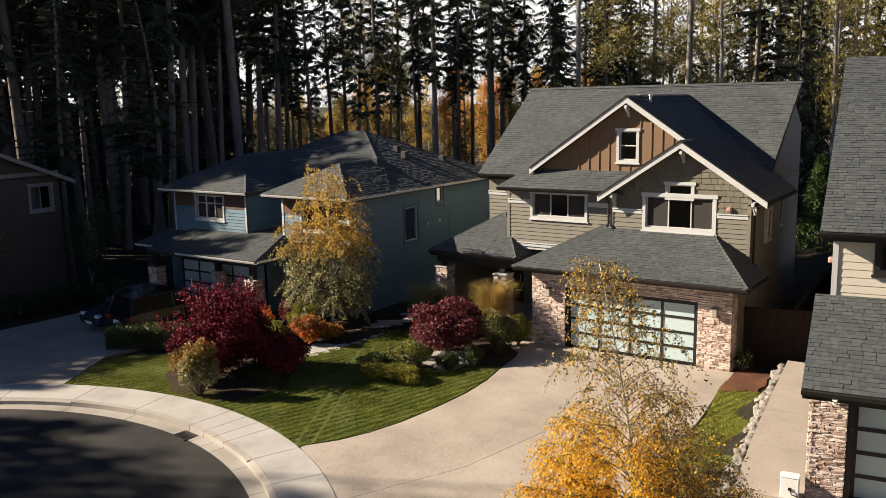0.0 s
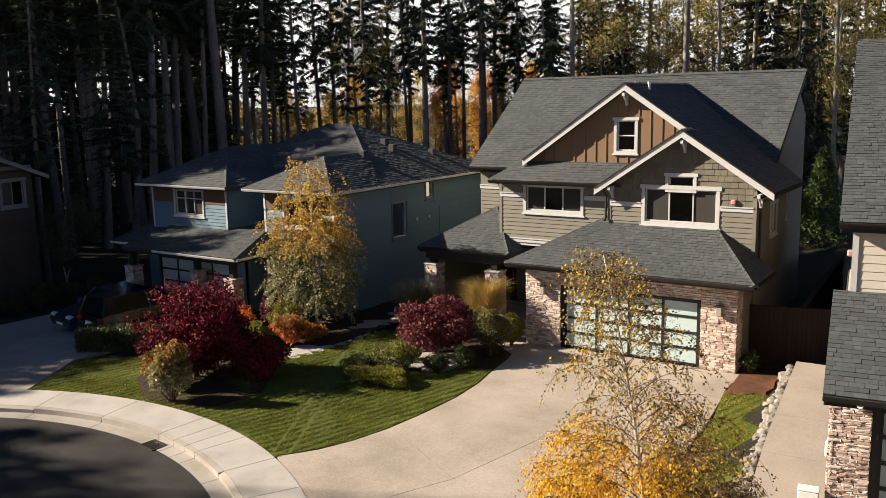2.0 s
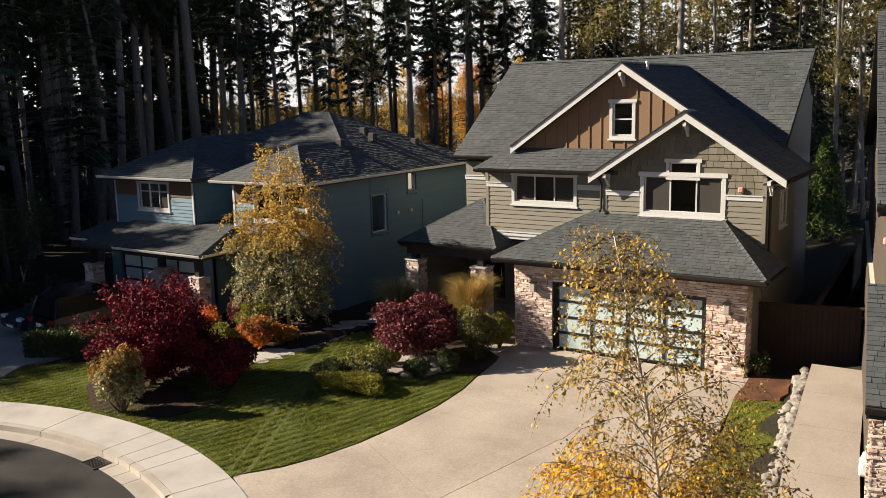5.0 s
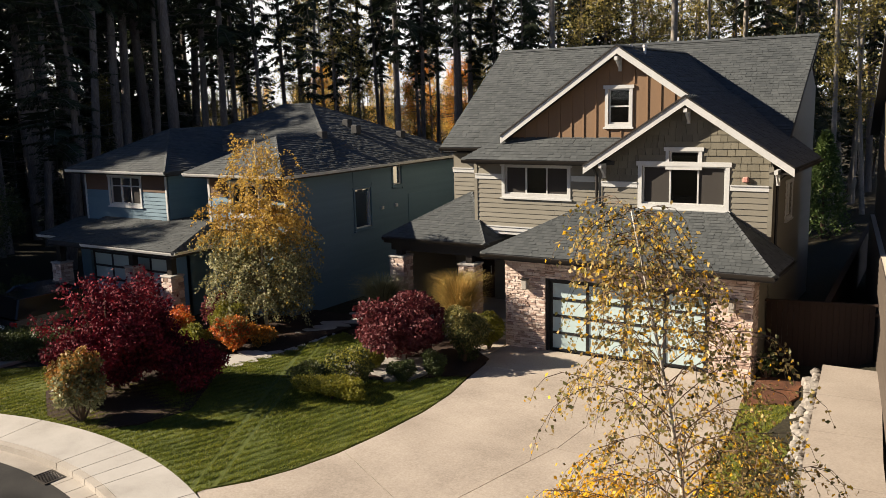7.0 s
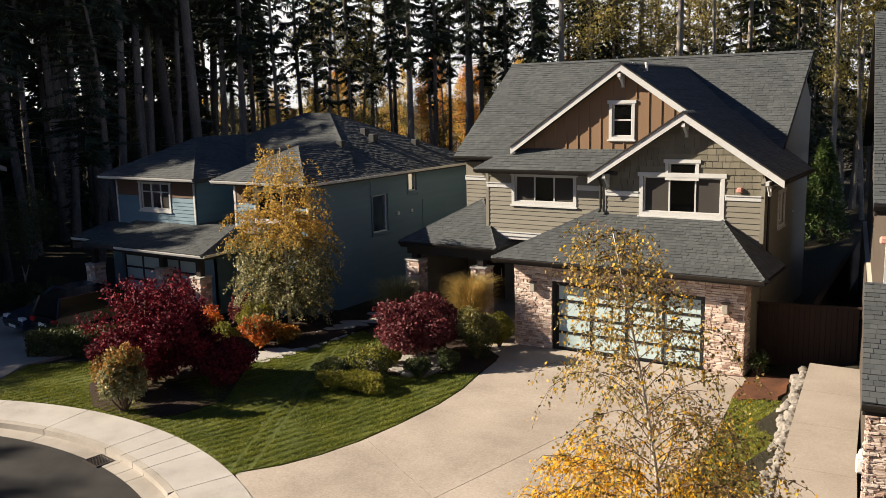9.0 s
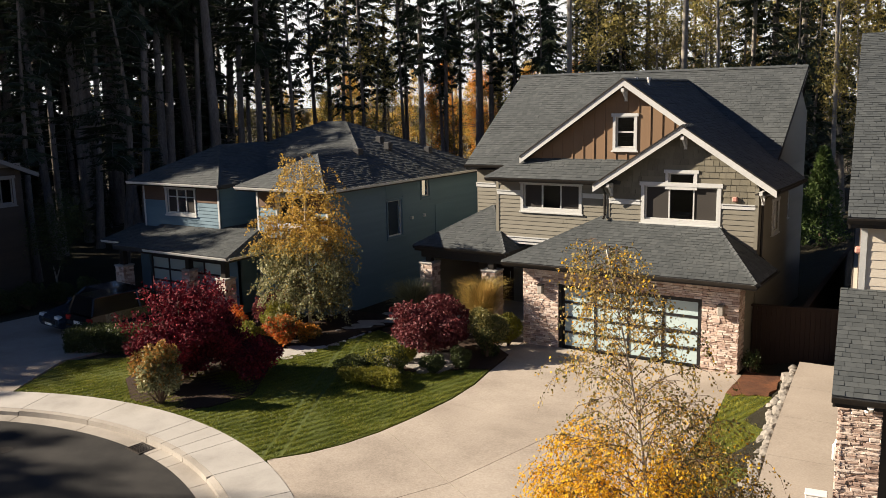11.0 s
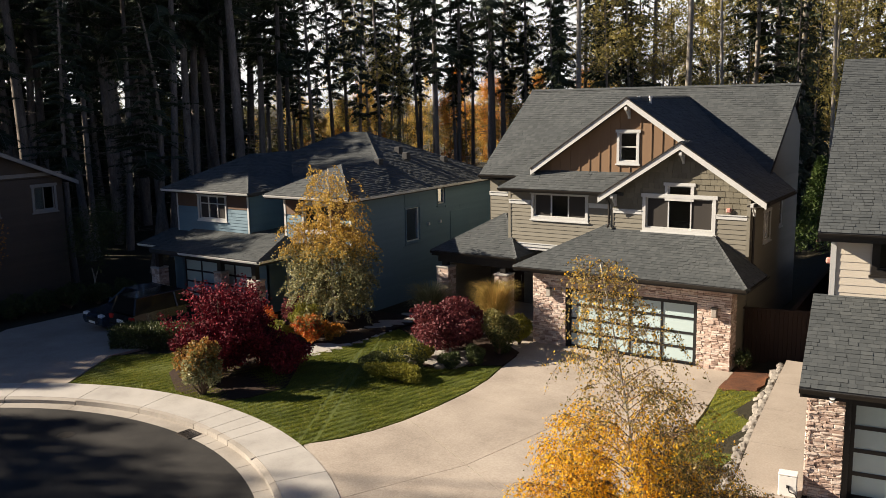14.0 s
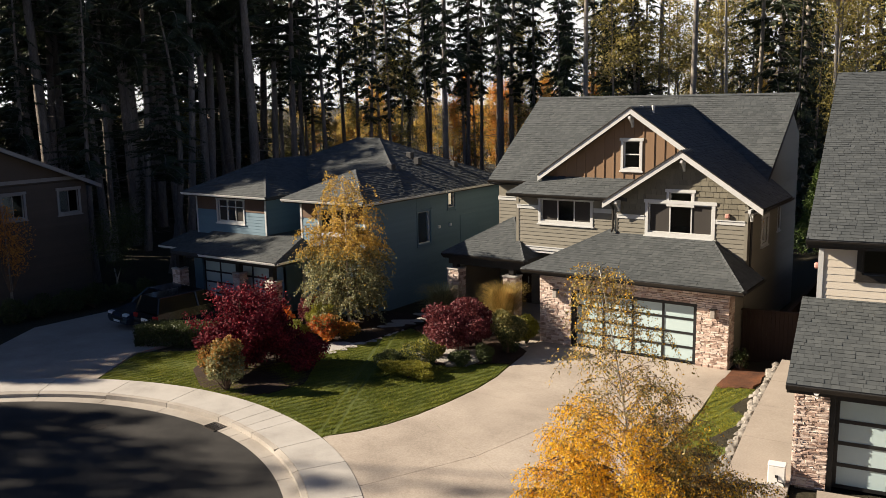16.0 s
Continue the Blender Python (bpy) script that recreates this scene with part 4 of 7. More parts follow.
tagged(part("gravel_patch", k, "gravel"), "pale gravel round the foot of a red tree", "gravel", kind="structure")
k = sheet([(-18.3, 16.42), (-17.6, 17.2), (-17.3, 18.6), (-18.6, 20.6), (-19.35, 21.45), (-20.4, 20.55), (-21.5, 19.85), (-22.8, 19.4), (-21.9, 17.6), (-20.2, 16.5)], 0.05, 0.1, 0.5, 0.08)
tagged(part("maple_bed", k, "mulch"), "dark mulch bed under the crimson maple", "planting bed", kind="structure")
k = sheet([(-19.0, 22.6), (-18.75, 24.6), (-18.6, 28.4), (-21.4, 28.4), (-24.6, 24.2), (-23.0, 21.2), (-20.5, 20.8), (-19.45, 21.6)], 0.03, 0.1, 0.6, 0.08)
tagged(part("birch_bed", k, "mulch"), "dark mulch bed under the birch tree", "planting bed", kind="structure")


def grass(name, poly, count, label, rise, tall=(0.03, 0.055), seed=3, material="grass"):
    """Blades of turf over a patch; rows of the mower lean the blades in turn."""
    rng = np.random.default_rng(seed)
    xs, ys = [p[0] for p in poly], [p[1] for p in poly]
    V, F = [], []
    while len(F) < count:
        x, y = rng.uniform(min(xs), max(xs)), rng.uniform(min(ys), max(ys))
        if not inside((x, y), poly):
            continue
        row = math.sin((x * 0.955 - y * 0.30 + 0.14 * noise.noise(Vector((x * 0.7, y * 0.35, 5.0)))) * 2 * math.pi / 0.30) * (0.65 + 0.5 * noise.noise(Vector((x * 0.9, y * 0.9, 9.0))))
        across = x * 0.884 + y * 0.468
        if min(abs(across + 4.95), abs(across + 4.51)) < 0.05:
            row = -1.8
        h = rng.uniform(*tall) * (1.0 + 0.5 * row)
        z = level(x, y) + rise
        h = max(h, 0.008)
        a, w = rng.uniform(0, 6.28), rng.uniform(0.008, 0.014)
        lean = Vector((0.955, -0.30, 0)) * (0.030 * max(-1.0, min(1.0, 2.5 * row))) + Vector((rng.uniform(-0.025, 0.025), rng.uniform(-0.025, 0.025), 0))
        n = len(V)
        V += [(x - w * math.cos(a), y - w * math.sin(a), z), (x + w * math.cos(a), y + w * math.sin(a), z), (x + lean.x, y + lean.y, z + h)]
        F.append((n, n + 1, n + 2))
    me = bpy.data.meshes.new(name)
    me.from_pydata(V, [], F)
    tagged(part(name, me, material), label, "grass", kind="stuff")


grass("grass", lawn_poly, 140000, "short mown lawn grass in striped rows", 0.015)
grass("strip_grass", strip_poly, 26000, "yellowish short grass in a narrow strip", 0.015, seed=4, material="stripgrass")

# ---- the greige house ----
G = -0.22
home = thing("house", "two-storey greige house with steep gables, stone garage and white trim", "house", at=(-12, 34, G))


def solid_wall(owner, wall, u0, u1, z0, z1, holes, material, name="wall", label="", thick=0.16):
    return part(name, pierced(wall, u0, u1, z0, z1, holes, thick), material, owner, label)


def belt(owner, wall, u0, u1, z, h=0.14, material="trim"):
    k = Kit()
    wall.box(k, u0, u1, z, z + h, 0.002, 0.045)
    wall.box(k, u0, u1, z + h, z + h + 0.035, 0.002, 0.075)
    part("belt_trim", k, material, owner)


# garage storey
gf = front(27.35)
door_hole = (-11.44, -6.54, G - 0.1, 2.04)
gw = solid_wall(home, gf, -12.72, -5.46, -0.4, 2.70, [door_hole], "mortar", "garage_wall", "stone-faced garage front")
ledge_stone(gf, gw, -12.79, -11.44, G, 2.68, [])
ledge_stone(gf, gw, -6.54, -5.40, G, 2.68, [])
ledge_stone(gf, gw, -11.44, -6.54, 2.04, 2.68, [])
gr = right(-5.46)
gs = solid_wall(home, gr, 27.36, 29.2, -0.4, 2.70, [], "mortar", "garage_side_wall")
ledge_stone(gr, gs, 27.30, 28.0, G, 2.68, [])
lap_siding(gr, gs, 28.0, 29.2, G, 2.68, [], "siding")
gl = Wall((-12.72, 0, 0), (0, -1, 0), (-1, 0, 0))
gls = solid_wall(home, gl, -33.5, -27.36, -0.4, 2.70, [], "mortar", "garage_inner_wall")
ledge_stone(gl, gls, -28.1, -27.30, G, 2.68, [])
lap_siding(gl, gls, -33.4, -28.1, G, 2.68, [], "siding")
# reveals and garage door
k = Kit()
gf.box(k, -11.50, -11.36, G - 0.05, 2.10, -0.32, -0.005)
gf.box(k, -6.62, -6.48, G - 0.05, 2.10, -0.32, -0.005)
gf.box(k, -11.36, -6.62, 1.97, 2.10, -0.32, -0.005)
part("door_jamb", k, "black", home)


def glass_door(owner, wall, u0, u1, z0, z1, cols, rows, d):
    """A black aluminium garage door with frosted panes."""
    g = part("garage_door", wall.box(Kit(), u0, u1, z0, z1, d - 0.05, d - 0.02), "black", owner, "black aluminium garage door with frosted glass panes")
    bw, bh = 0.085, 0.085
    ws, hs = (u1 - u0 - bw) / cols, (z1 - z0 - bh) / rows
    for i in range(cols + 1):
        part("stile", wall.box(Kit(), u0 + i * ws, u0 + i * ws + bw, z0, z1, d - 0.02, d + 0.025), "black", g)
    for j in range(rows + 1):
        for i in range(cols):
            part("rail", wall.box(Kit(), u0 + i * ws + bw, u0 + (i + 1) * ws, z0 + j * hs, z0 + j * hs + bh, d - 0.02, d + 0.022), "black", g)
    for i in range(cols):
        for j in range(rows):
            part("frosted_pane", wall.box(Kit(), u0 + i * ws + bw, u0 + (i + 1) * ws, z0 + j * hs + bh, z0 + (j + 1) * hs, d - 0.02, d - 0.002), "frost", g, "pale frosted glass pane")
    return g


glass_door(home, gf, -11.36, -6.62, G + 0.01, 1.97, 4, 4, -0.16)

# garage hip roof
ge = 2.80
groof = part("garage_roof", Kit().box(-12.7, -5.5, 27.4, 29.1, 2.55, 2.68), "deck", home, "charcoal shingled hip roof over the garage")
A, B, C, D = (-13.28, 26.68, ge), (-4.76, 26.68, ge), (-6.68, 29.25, 4.09), (-10.28, 29.86, 4.39)
roof_face(groof, [A, B, C, (-6.9, 29.86, 4.39), D])
roof_face(groof, [B, (-4.76, 29.25, ge), C])
roof_face(groof, [(-13.28, 33.4, ge), A, D, (-11.2, 33.4, 4.39)])
ridge_caps(groof, A, D)
ridge_caps(groof, B, C)
part("soffit", Kit().box(-13.2, -4.84, 26.74, 27.35, 2.62, 2.66), "bronze", groof)
part("side_soffit", Kit().box(-5.4, -4.84, 27.35, 29.2, 2.62, 2.66), "bronze", groof)
part("left_soffit", Kit().box(-13.2, -12.72, 27.35, 33.4, 2.62, 2.66), "bronze", groof)
part("fascia", run_box((-13.24, 26.70, ge - 0.02), (-4.80, 26.70, ge - 0.02), 0.17, (0, 1, 0), 0.04), "bronze", groof)
part("side_fascia", run_box((-4.80, 26.74, ge - 0.02), (-4.80, 29.25, ge - 0.02), 0.17, (-1, 0, 0), 0.04), "bronze", groof)
gutter(groof, (-13.26, 26.70, ge - 0.015), (-4.78, 26.70, ge - 0.015), (0, -1, 0))
gutter(groof, (-4.80, 26.70, ge - 0.015), (-4.80, 29.25, ge - 0.015), (1, 0, 0))

# right upper bay with the lower gable
rf = front(29.2)
win_hole, top_hole = (-9.13, -6.69, 4.19, 5.32), (-8.32, -7.46, 5.32, 5.76)
LG_X, LG_Z, PITCH = -7.76, 7.33, 0.655
in_gable = lambda z: (max(-10.45, LG_X - (LG_Z - 0.22 - z) / PITCH), min(-5.43, LG_X + (LG_Z - 0.22 - z) / PITCH))
rw = solid_wall(home, rf, -10.45, -5.43, 2.7, 5.32, [win_hole], "siding", "bay_wall", "greige wall with lap boards below and shakes in the gable")
k = Kit()
for a, b in ((-10.45, -8.32), (-7.46, -5.43)):
    pts = [(a, 5.32), (b, 5.32)]
    hi = lambda u: min(LG_Z - 0.2 - abs(u - LG_X) * PITCH, 9)
    pts += [(b, max(5.33, hi(b))), (a, max(5.33, hi(a)))]
    k.slab([rf.at(u, z) for u, z in pts], (0, 0.16, 0))
k.slab([rf.at(-8.32, 5.76), rf.at(-7.46, 5.76), rf.at(-7.46, LG_Z - 0.2 - 0.32 * PITCH), rf.at(LG_X, LG_Z - 0.2), rf.at(-8.32, LG_Z - 0.2 - 0.54 * PITCH)], (0, 0.16, 0))
part("gable_wall", k, "shake", home)
lap_siding(rf, rw, -10.40, -5.49, 3.3, 4.66, [win_hole, (-9.25, -6.57, 4.05, 5.45)], "siding", 0.17)
belt(home, rf, -10.40, -9.27, 4.66, 0.13)
belt(home, rf, -6.55, -5.49, 4.66, 0.13)
shakes(rf, rw, 4.84, 7.0, lambda z: (lambda s: (max(-10.42, s[0]), min(-5.47, s[1])))(in_gable(z)), [(-9.25, -6.57, 4.05, 5.46), (-8.44, -7.34, 5.4, 5.92)], 0.2)
for u in (-10.49, -5.51):
    part("corner_board", rf.box(Kit(), u, u + 0.12, 3.4, 5.35, 0.0, 0.04), "siding", home)
w = window(home, rf, *win_hole, trim=0.12, mullions=(-8.30, -7.48), label="wide white-trimmed window with three dark panes")
wt = window(home, rf, *top_hole, trim=0.10, label="small white-trimmed transom window", sill=False)

# right side wall and the back
sr = right(-5.43)
side = solid_wall(home, sr, 29.22, 33.5, -0.4, 5.4, [(31.2, 32.0, 3.7, 4.7)], "siding", "side_wall")
lap_siding(sr, side, 29.25, 33.5, G, 5.3, [(31.2, 32.0, 3.7, 4.7)], "siding", 0.17)
window(home, sr, 31.2, 32.0, 3.7, 4.7, trim=0.1)
sr2 = right(-6.05)
side2 = solid_wall(home, sr2, 33.5, 39.4, -0.4, 5.5, [(35.5, 36.5, 3.6, 4.8)], "siding", "side_wall")
lap_siding(sr2, side2, 33.5, 39.4, G, 5.5, [(35.5, 36.5, 3.6, 4.8)], "siding", 0.17)
window(home, sr2, 35.5, 36.5, 3.6, 4.8, trim=0.1)
for x, o in ((-6.05, -0.16), (-17.95, 0.16)):
    part("end_gable", Kit().slab([(x, 32.5, 5.5), (x, 39.4, 5.5), (x, 39.4, 7.6), (x, 37.4, 9.1)], (o, 0, 0)), "siding", home)
part("back_wall", Kit().box(-17.95, -6.05, 39.4, 39.56, -0.4, 7.6), "siding", home)
# unseen block added behind the house to keep sun off the side yard
part("rear_wing", Kit().box(-17.9, -9.0, 39.58, 43.6, -0.4, 5.4), "siding", home)
part("far_side_wall", Kit().box(-17.95, -17.79, 33.0, 39.4, -0.4, 5.5), "siding", home)
part("return_wall", Kit().box(-6.05, -5.45, 33.34, 33.5, -0.4, 5.4), "siding", home)

# left upper bay with the skirt roof
lf = front(29.8)
lw_hole = (-14.07, -11.80, 4.24, 5.16)
lw = solid_wall(home, lf, -15.2, -10.46, 3.0, 5.35, [lw_hole], "siding", "bay_wall")
lap_siding(lf, lw, -15.14, -10.46, 3.12, 4.72, [(-14.19, -11.68, 4.1, 5.3)], "siding", 0.165)
lap_siding(lf, lw, -15.14, -10.46, 4.90, 5.3, [(-14.19, -11.68, 4.1, 5.3)], "siding", 0.165)
belt(home, lf, -15.2, -14.2, 4.72, 0.14)
belt(home, lf, -11.66, -10.46, 4.72, 0.14)
belt(home, lf, -15.22, -10.46, 2.98, 0.13)
window(home, lf, *lw_hole, trim=0.11, mullions=(-13.31, -12.56), label="white-trimmed window with three dark panes")
part("corner_board", lf.box(Kit(), -15.24, -15.12, 3.1, 5.35, 0.0, 0.04), "siding", home)
ll = Wall((-15.2, 0, 0), (0, -1, 0), (-1, 0, 0))
lls = solid_wall(home, ll, -33.5, -29.8, 3.0, 5.35, [], "siding", "bay_side_wall")
part("bay_floor", Kit().box(-15.2, -10.5, 29.8, 33.5, 2.86, 2.99), "trim", home, "pale underside of the overhanging bay")
sk = part("skirt_roof", Kit().box(-15.1, -10.5, 29.85, 30.3, 5.30, 5.36), "deck", home, "charcoal shingled skirt roof below the upper gable")
S0, S1, S2, S3 = (-15.35, 29.15, 5.42), (-10.0, 29.15, 5.42), (-10.0, 30.2, 6.12), (-14.35, 30.2, 6.12)
roof_face(sk, [S0, S1, S2, S3], 0.1)
roof_face(sk, [(-15.35, 33.6, 5.42), S0, S3, (-14.35, 33.6, 6.12)], 0.1)
ridge_caps(sk, S0, S3)
part("soffit", Kit().box(-15.3, -10.5, 29.2, 29.8, 5.28, 5.31), "bronze", sk)
part("fascia", run_box((-15.33, 29.17, 5.41), (-10.6, 29.17, 5.41), 0.14, (0, 1, 0), 0.04), "bronze", sk)
gutter(sk, (-15.34, 29.17, 5.41), (-10.7, 29.17, 5.41), (0, -1, 0))

# upper gable: board and batten
UG_X, UG_Z, UPITCH = -10.19, 8.90, 0.68
uf = front(30.15)
uw_hole = (-10.58, -9.89, 6.52, 7.60)
k = Kit()
hi = lambda u: UG_Z - 0.2 - abs(u - UG_X) * UPITCH
for a, b in ((-14.1, -10.58), (-9.89, -7.3)):
    k.slab([uf.at(a, 6.0), uf.at(b, 6.0), uf.at(b, max(6.05, hi(b))), uf.at(a, max(6.05, hi(a)))], (0, 0.16, 0))
k.slab([uf.at(-10.58, 7.60), uf.at(-9.89, 7.60), uf.at(-9.89, hi(-9.89)), uf.at(UG_X, UG_Z - 0.2), uf.at(-10.58, hi(-10.58))], (0, 0.16, 0))
k.slab([uf.at(-10.58, 6.0), uf.at(-9.89, 6.0), uf.at(-9.89, 6.52), uf.at(-10.58, 6.52)], (0, 0.16, 0))
bw = part("upper_gable_wall", k, "board", home, "brown vertical boards with battens")
u = -13.9
while u < -7.2:
    top = hi(u) - 0.05
    for s, e in ([(6.02, top)] if not -10.72 < u < -9.75 else [(6.02, 6.40), (7.75, top)]):
        if e - s > 0.1:
            part("batten", uf.box(Kit(), u - 0.025, u + 0.025, s, e, 0.001, 0.03), "board", bw)
    u += 0.415
window(home, uf, *uw_hole, trim=0.10, bars=((-10.54, -9.93, 7.06),), label="small white-trimmed sash window in the brown gable")

# the roofs above
top_roof = part("main_roof", Kit().box(-17.8, -6.1, 33.0, 39.3, 5.36, 5.44), "deck", home, "charcoal shingled gable roof with a long ridge")
EZ, RZ, RY, EY = 5.61, 9.33, 37.4, 32.3
XL, XR = -18.17, -5.66
roof_face(top_roof, [(XL, EY, EZ), (XR, EY, EZ), (XR, RY, RZ), (XL, RY, RZ)])
roof_face(top_roof, [(-6.35, 39.9, 7.51), (XL, 39.9, 7.51), (XL, RY, RZ), (XR, RY, RZ)])
# roof of the added rear block, hidden behind the ridge
roof_face(top_roof, [(-8.6, 44.0, 5.5), (-18.3, 44.0, 5.5), (-18.3, 39.62, 7.2), (-8.6, 39.62, 7.2)])
ridge_caps(top_roof, (XL, RY, RZ), (XR, RY, RZ))
gutter(top_roof, (XL, EY, EZ - 0.02), (-15.3, EY, EZ - 0.02), (0, -1, 0))
for x, o in ((XL, 1), (XR, -1)):
    part("rake_board", run_box((x, EY, EZ - 0.03), (x, RY, RZ - 0.03), 0.2, (o, 0, 0), 0.04), "bronze", top_roof)
part("soffit", Kit().box(XL + 0.05, -15.2, EY + 0.05, 32.9, 5.38, 5.42), "bronze", top_roof)
gable_roof = part("gable_roof", Kit().box(-13.6, -7.4, 30.3, 33.4, 5.95, 6.0), "deck", home, "charcoal shingled double gable facing the street")
vy = EY + (UG_Z - EZ) / ((RZ - EZ) / (RY - EY))
slope_m = (RZ - EZ) / (RY - EY)
yv = lambda z: EY + (z - EZ) / slope_m
UL = -14.22
zl = UG_Z - (UG_X - UL) * UPITCH
roof_face(gable_roof, [(UL, yv(zl) + 0.1, zl), (UL, 29.8, zl), (UG_X, 29.8, UG_Z), (UG_X, vy, UG_Z)])
xs, zs = LG_X, LG_Z
ZR = zs - (-4.77 - xs) * PITCH
xe = -6.6
ze = UG_Z - (xe - UG_X) * UPITCH
roof_face(gable_roof, [(xe, 29.8, ze), (xe, yv(ze) + 0.3, ze), (UG_X, vy + 0.1, UG_Z), (UG_X, 29.8, UG_Z)])
roof_face(gable_roof, [(-4.77, 28.75, ZR), (-4.77, 33.0, ZR), (xs, yv(zs), zs), (xs, 28.75, zs)])
zl2 = zs - (xs - (-10.83)) * PITCH
roof_face(gable_roof, [(-10.83, 30.1, zl2), (-10.83, 28.75, zl2), (xs, 28.75, zs), (xs, 30.1, zs)])
ridge_caps(gable_roof, (UG_X, 29.8, UG_Z), (UG_X, vy, UG_Z))
ridge_caps(gable_roof, (xs, 28.75, zs), (xs, 29.85, zs))


def rakes(owner, y, x, z, xl, zl_, xr, zr_):
    """White barge boards with their plumb-cut ends."""
    for ex, ez in ((xl, zl_), (xr, zr_)):
        part("barge_board", run_box((ex, y - 0.04, ez - 0.015), (x, y - 0.04, z - 0.015), 0.235, (0, 1, 0), 0.05), "trim", owner, "white barge board")
        part("rake_drip", run_box((ex, y - 0.075, ez + 0.025), (x, y - 0.075, z + 0.025), 0.05, (0, 1, 0), 0.1), "bronze", owner)


rakes(gable_roof, 29.8, UG_X, UG_Z, UL, zl, -7.42, UG_Z - (-7.42 - UG_X) * UPITCH)
rakes(gable_roof, 28.75, xs, zs, -10.83, zl2, -4.77, ZR)


def knee_brace(owner, x, y, z, depth=0.42, material="trim"):
    k = Kit().box(x - 0.05, x + 0.05, y - depth, y, z - 0.09, z + 0.03)
    k.box(x - 0.045, x + 0.045, y - 0.08, y, z - 0.42, z - 0.09)
    k.tube([(x, y - depth + 0.06, z - 0.08), (x, y - 0.05, z - 0.38)], [0.04, 0.04], 4)
    part("knee_brace", k, material, owner)


knee_brace(home, UG_X, 30.12, UG_Z - 0.36)
knee_brace(home, xs, 29.17, zs - 0.36)
knee_brace(home, -10.3, 29.17, 5.34)
knee_brace(home, -5.25, 29.17, 5.26)
gutter(gable_roof, (-4.79, 28.78, ZR - 0.02), (-4.79, 33.0, ZR - 0.02), (1, 0, 0))
part("side_soffit", Kit().box(-5.43, -4.83, 28.8, 33.3, ZR - 0.2, ZR - 0.16), "bronze", gable_roof)
for x in (-10.2, -9.85):
    part("roof_vent", Kit().tube([(x, 31.0 + (x + 10.2), 8.5), (x, 31.0 + (x + 10.2), 8.90)], [0.045, 0.045], 8).tube([(x, 31.0 + (x + 10.2), 8.87), (x, 31.0 + (x + 10.2), 8.95)], [0.07, 0.07], 8), "whitemetal", gable_roof, "white vent pipe")
downspout(home, -10.55, 29.2, 4.1, 5.36)
downspout(home, -5.38, 29.4, 3.0, 5.3, (1, 0))
alarm = part("siren_box", Kit().soft(-6.2, -6.04, 29.06, 29.2, 4.90, 5.06, 0.03), "siren", home, "small faded red siren box on the wall")


def wall_lantern(owner, wall, u, z):
    l = part("wall_lantern", wall.box(Kit(), u - 0.07, u + 0.07, z - 0.13, z + 0.13, 0.07, 0.10), "bronze", owner, "square pale wall lantern with dark bracket")
    part("shade", Kit().soft(u - 0.09, u + 0.09, 0.10, 0.26, z - 0.15, z + 0.15, 0.02, wall.basis(0, 0)), "curb", l)
    part("cap", wall.box(Kit(), u - 0.11, u + 0.11, z + 0.15, z + 0.18, 0.08, 0.28), "bronze", l)


wall_lantern(home, gf, -12.05, 1.82)
wall_lantern(home, gf, -5.92, 1.78)

# back-left wall, porch and front door
bf = front(32.9)
entry = (-17.3, -16.2, G, 1.95)
back = solid_wall(home, bf, -17.95, -12.8, -0.4, 5.42, [entry], "siding", "entry_wall")
lap_siding(bf, back, -17.93, -15.2, 2.6, 4.6, [], "siding", 0.165)
lap_siding(bf, back, -17.93, -12.8, G, 2.6, [entry], "siding", 0.165)
belt(home, bf, -17.97, -15.2, 4.62, 0.14)
part("porch_side_wall", Kit().box(-18.11, -17.95, 29.7, 32.9, -0.4, 2.5), "siding", home)
door = part("front_door", bf.box(Kit(), -17.25, -16.25, G, 1.92, -0.1, -0.05), "fence", home, "dark wooden front door in the porch")
part("door_handle", Kit().tube([bf.at(-16.36, 0.75, 0), bf.at(-16.36, 1.05, 0)], [0.015, 0.015], 6), "rim", door)
porch = part("porch_roof", Kit().box(-18.1, -14.4, 28.75, 33.4, 2.45, 2.52), "deck", home, "charcoal shingled hip roof over the porch")
pz = 2.70
P0, P1, PA = (-18.32, 28.58, pz), (-14.18, 28.58, pz), (-16.27, 31.4, 4.06)
roof_face(porch, [P0, P1, PA])
roof_face(porch, [P1, (-14.18, 33.5, pz), (-16.27, 33.5, 4.06), PA])
roof_face(porch, [(-18.32, 33.5, pz), P0, PA, (-16.27, 33.5, 4.06)])
ridge_caps(porch, P0, PA)
ridge_caps(porch, P1, PA)
part("fascia", run_box((-18.3, 28.60, pz - 0.02), (-14.2, 28.60, pz - 0.02), 0.2, (0, 1, 0), 0.04), "bronze", porch)
gutter(porch, (-18.31, 28.60, pz - 0.015), (-14.19, 28.60, pz - 0.015), (0, -1, 0))
part("beam", Kit().box(-18.15, -14.35, 28.85, 29.05, 2.2, 2.5), "bronze", porch)
part("porch_floor", Kit().box(-18.2, -12.75, 28.6, 33.5, -0.5, G - 0.02), "walk", home)


def stone_pier(owner, x, y, z0, z1, post_top, half=0.26):
    core = part("stone_pier", Kit().box(x - half, x + half, y - half, y + half, z0 - 0.1, z1), "mortar", owner, "square pier of ledge stone with a dark post")
    for wall, c in ((front(y - half), x), (right(x + half), y), (Wall((x - half, 0, 0), (0, -1, 0), (-1, 0, 0)), -y)):
        ledge_stone(wall, core, c - half - 0.03, c + half + 0.03, z0, z1, (), 0.08, 0.15, 0.05)
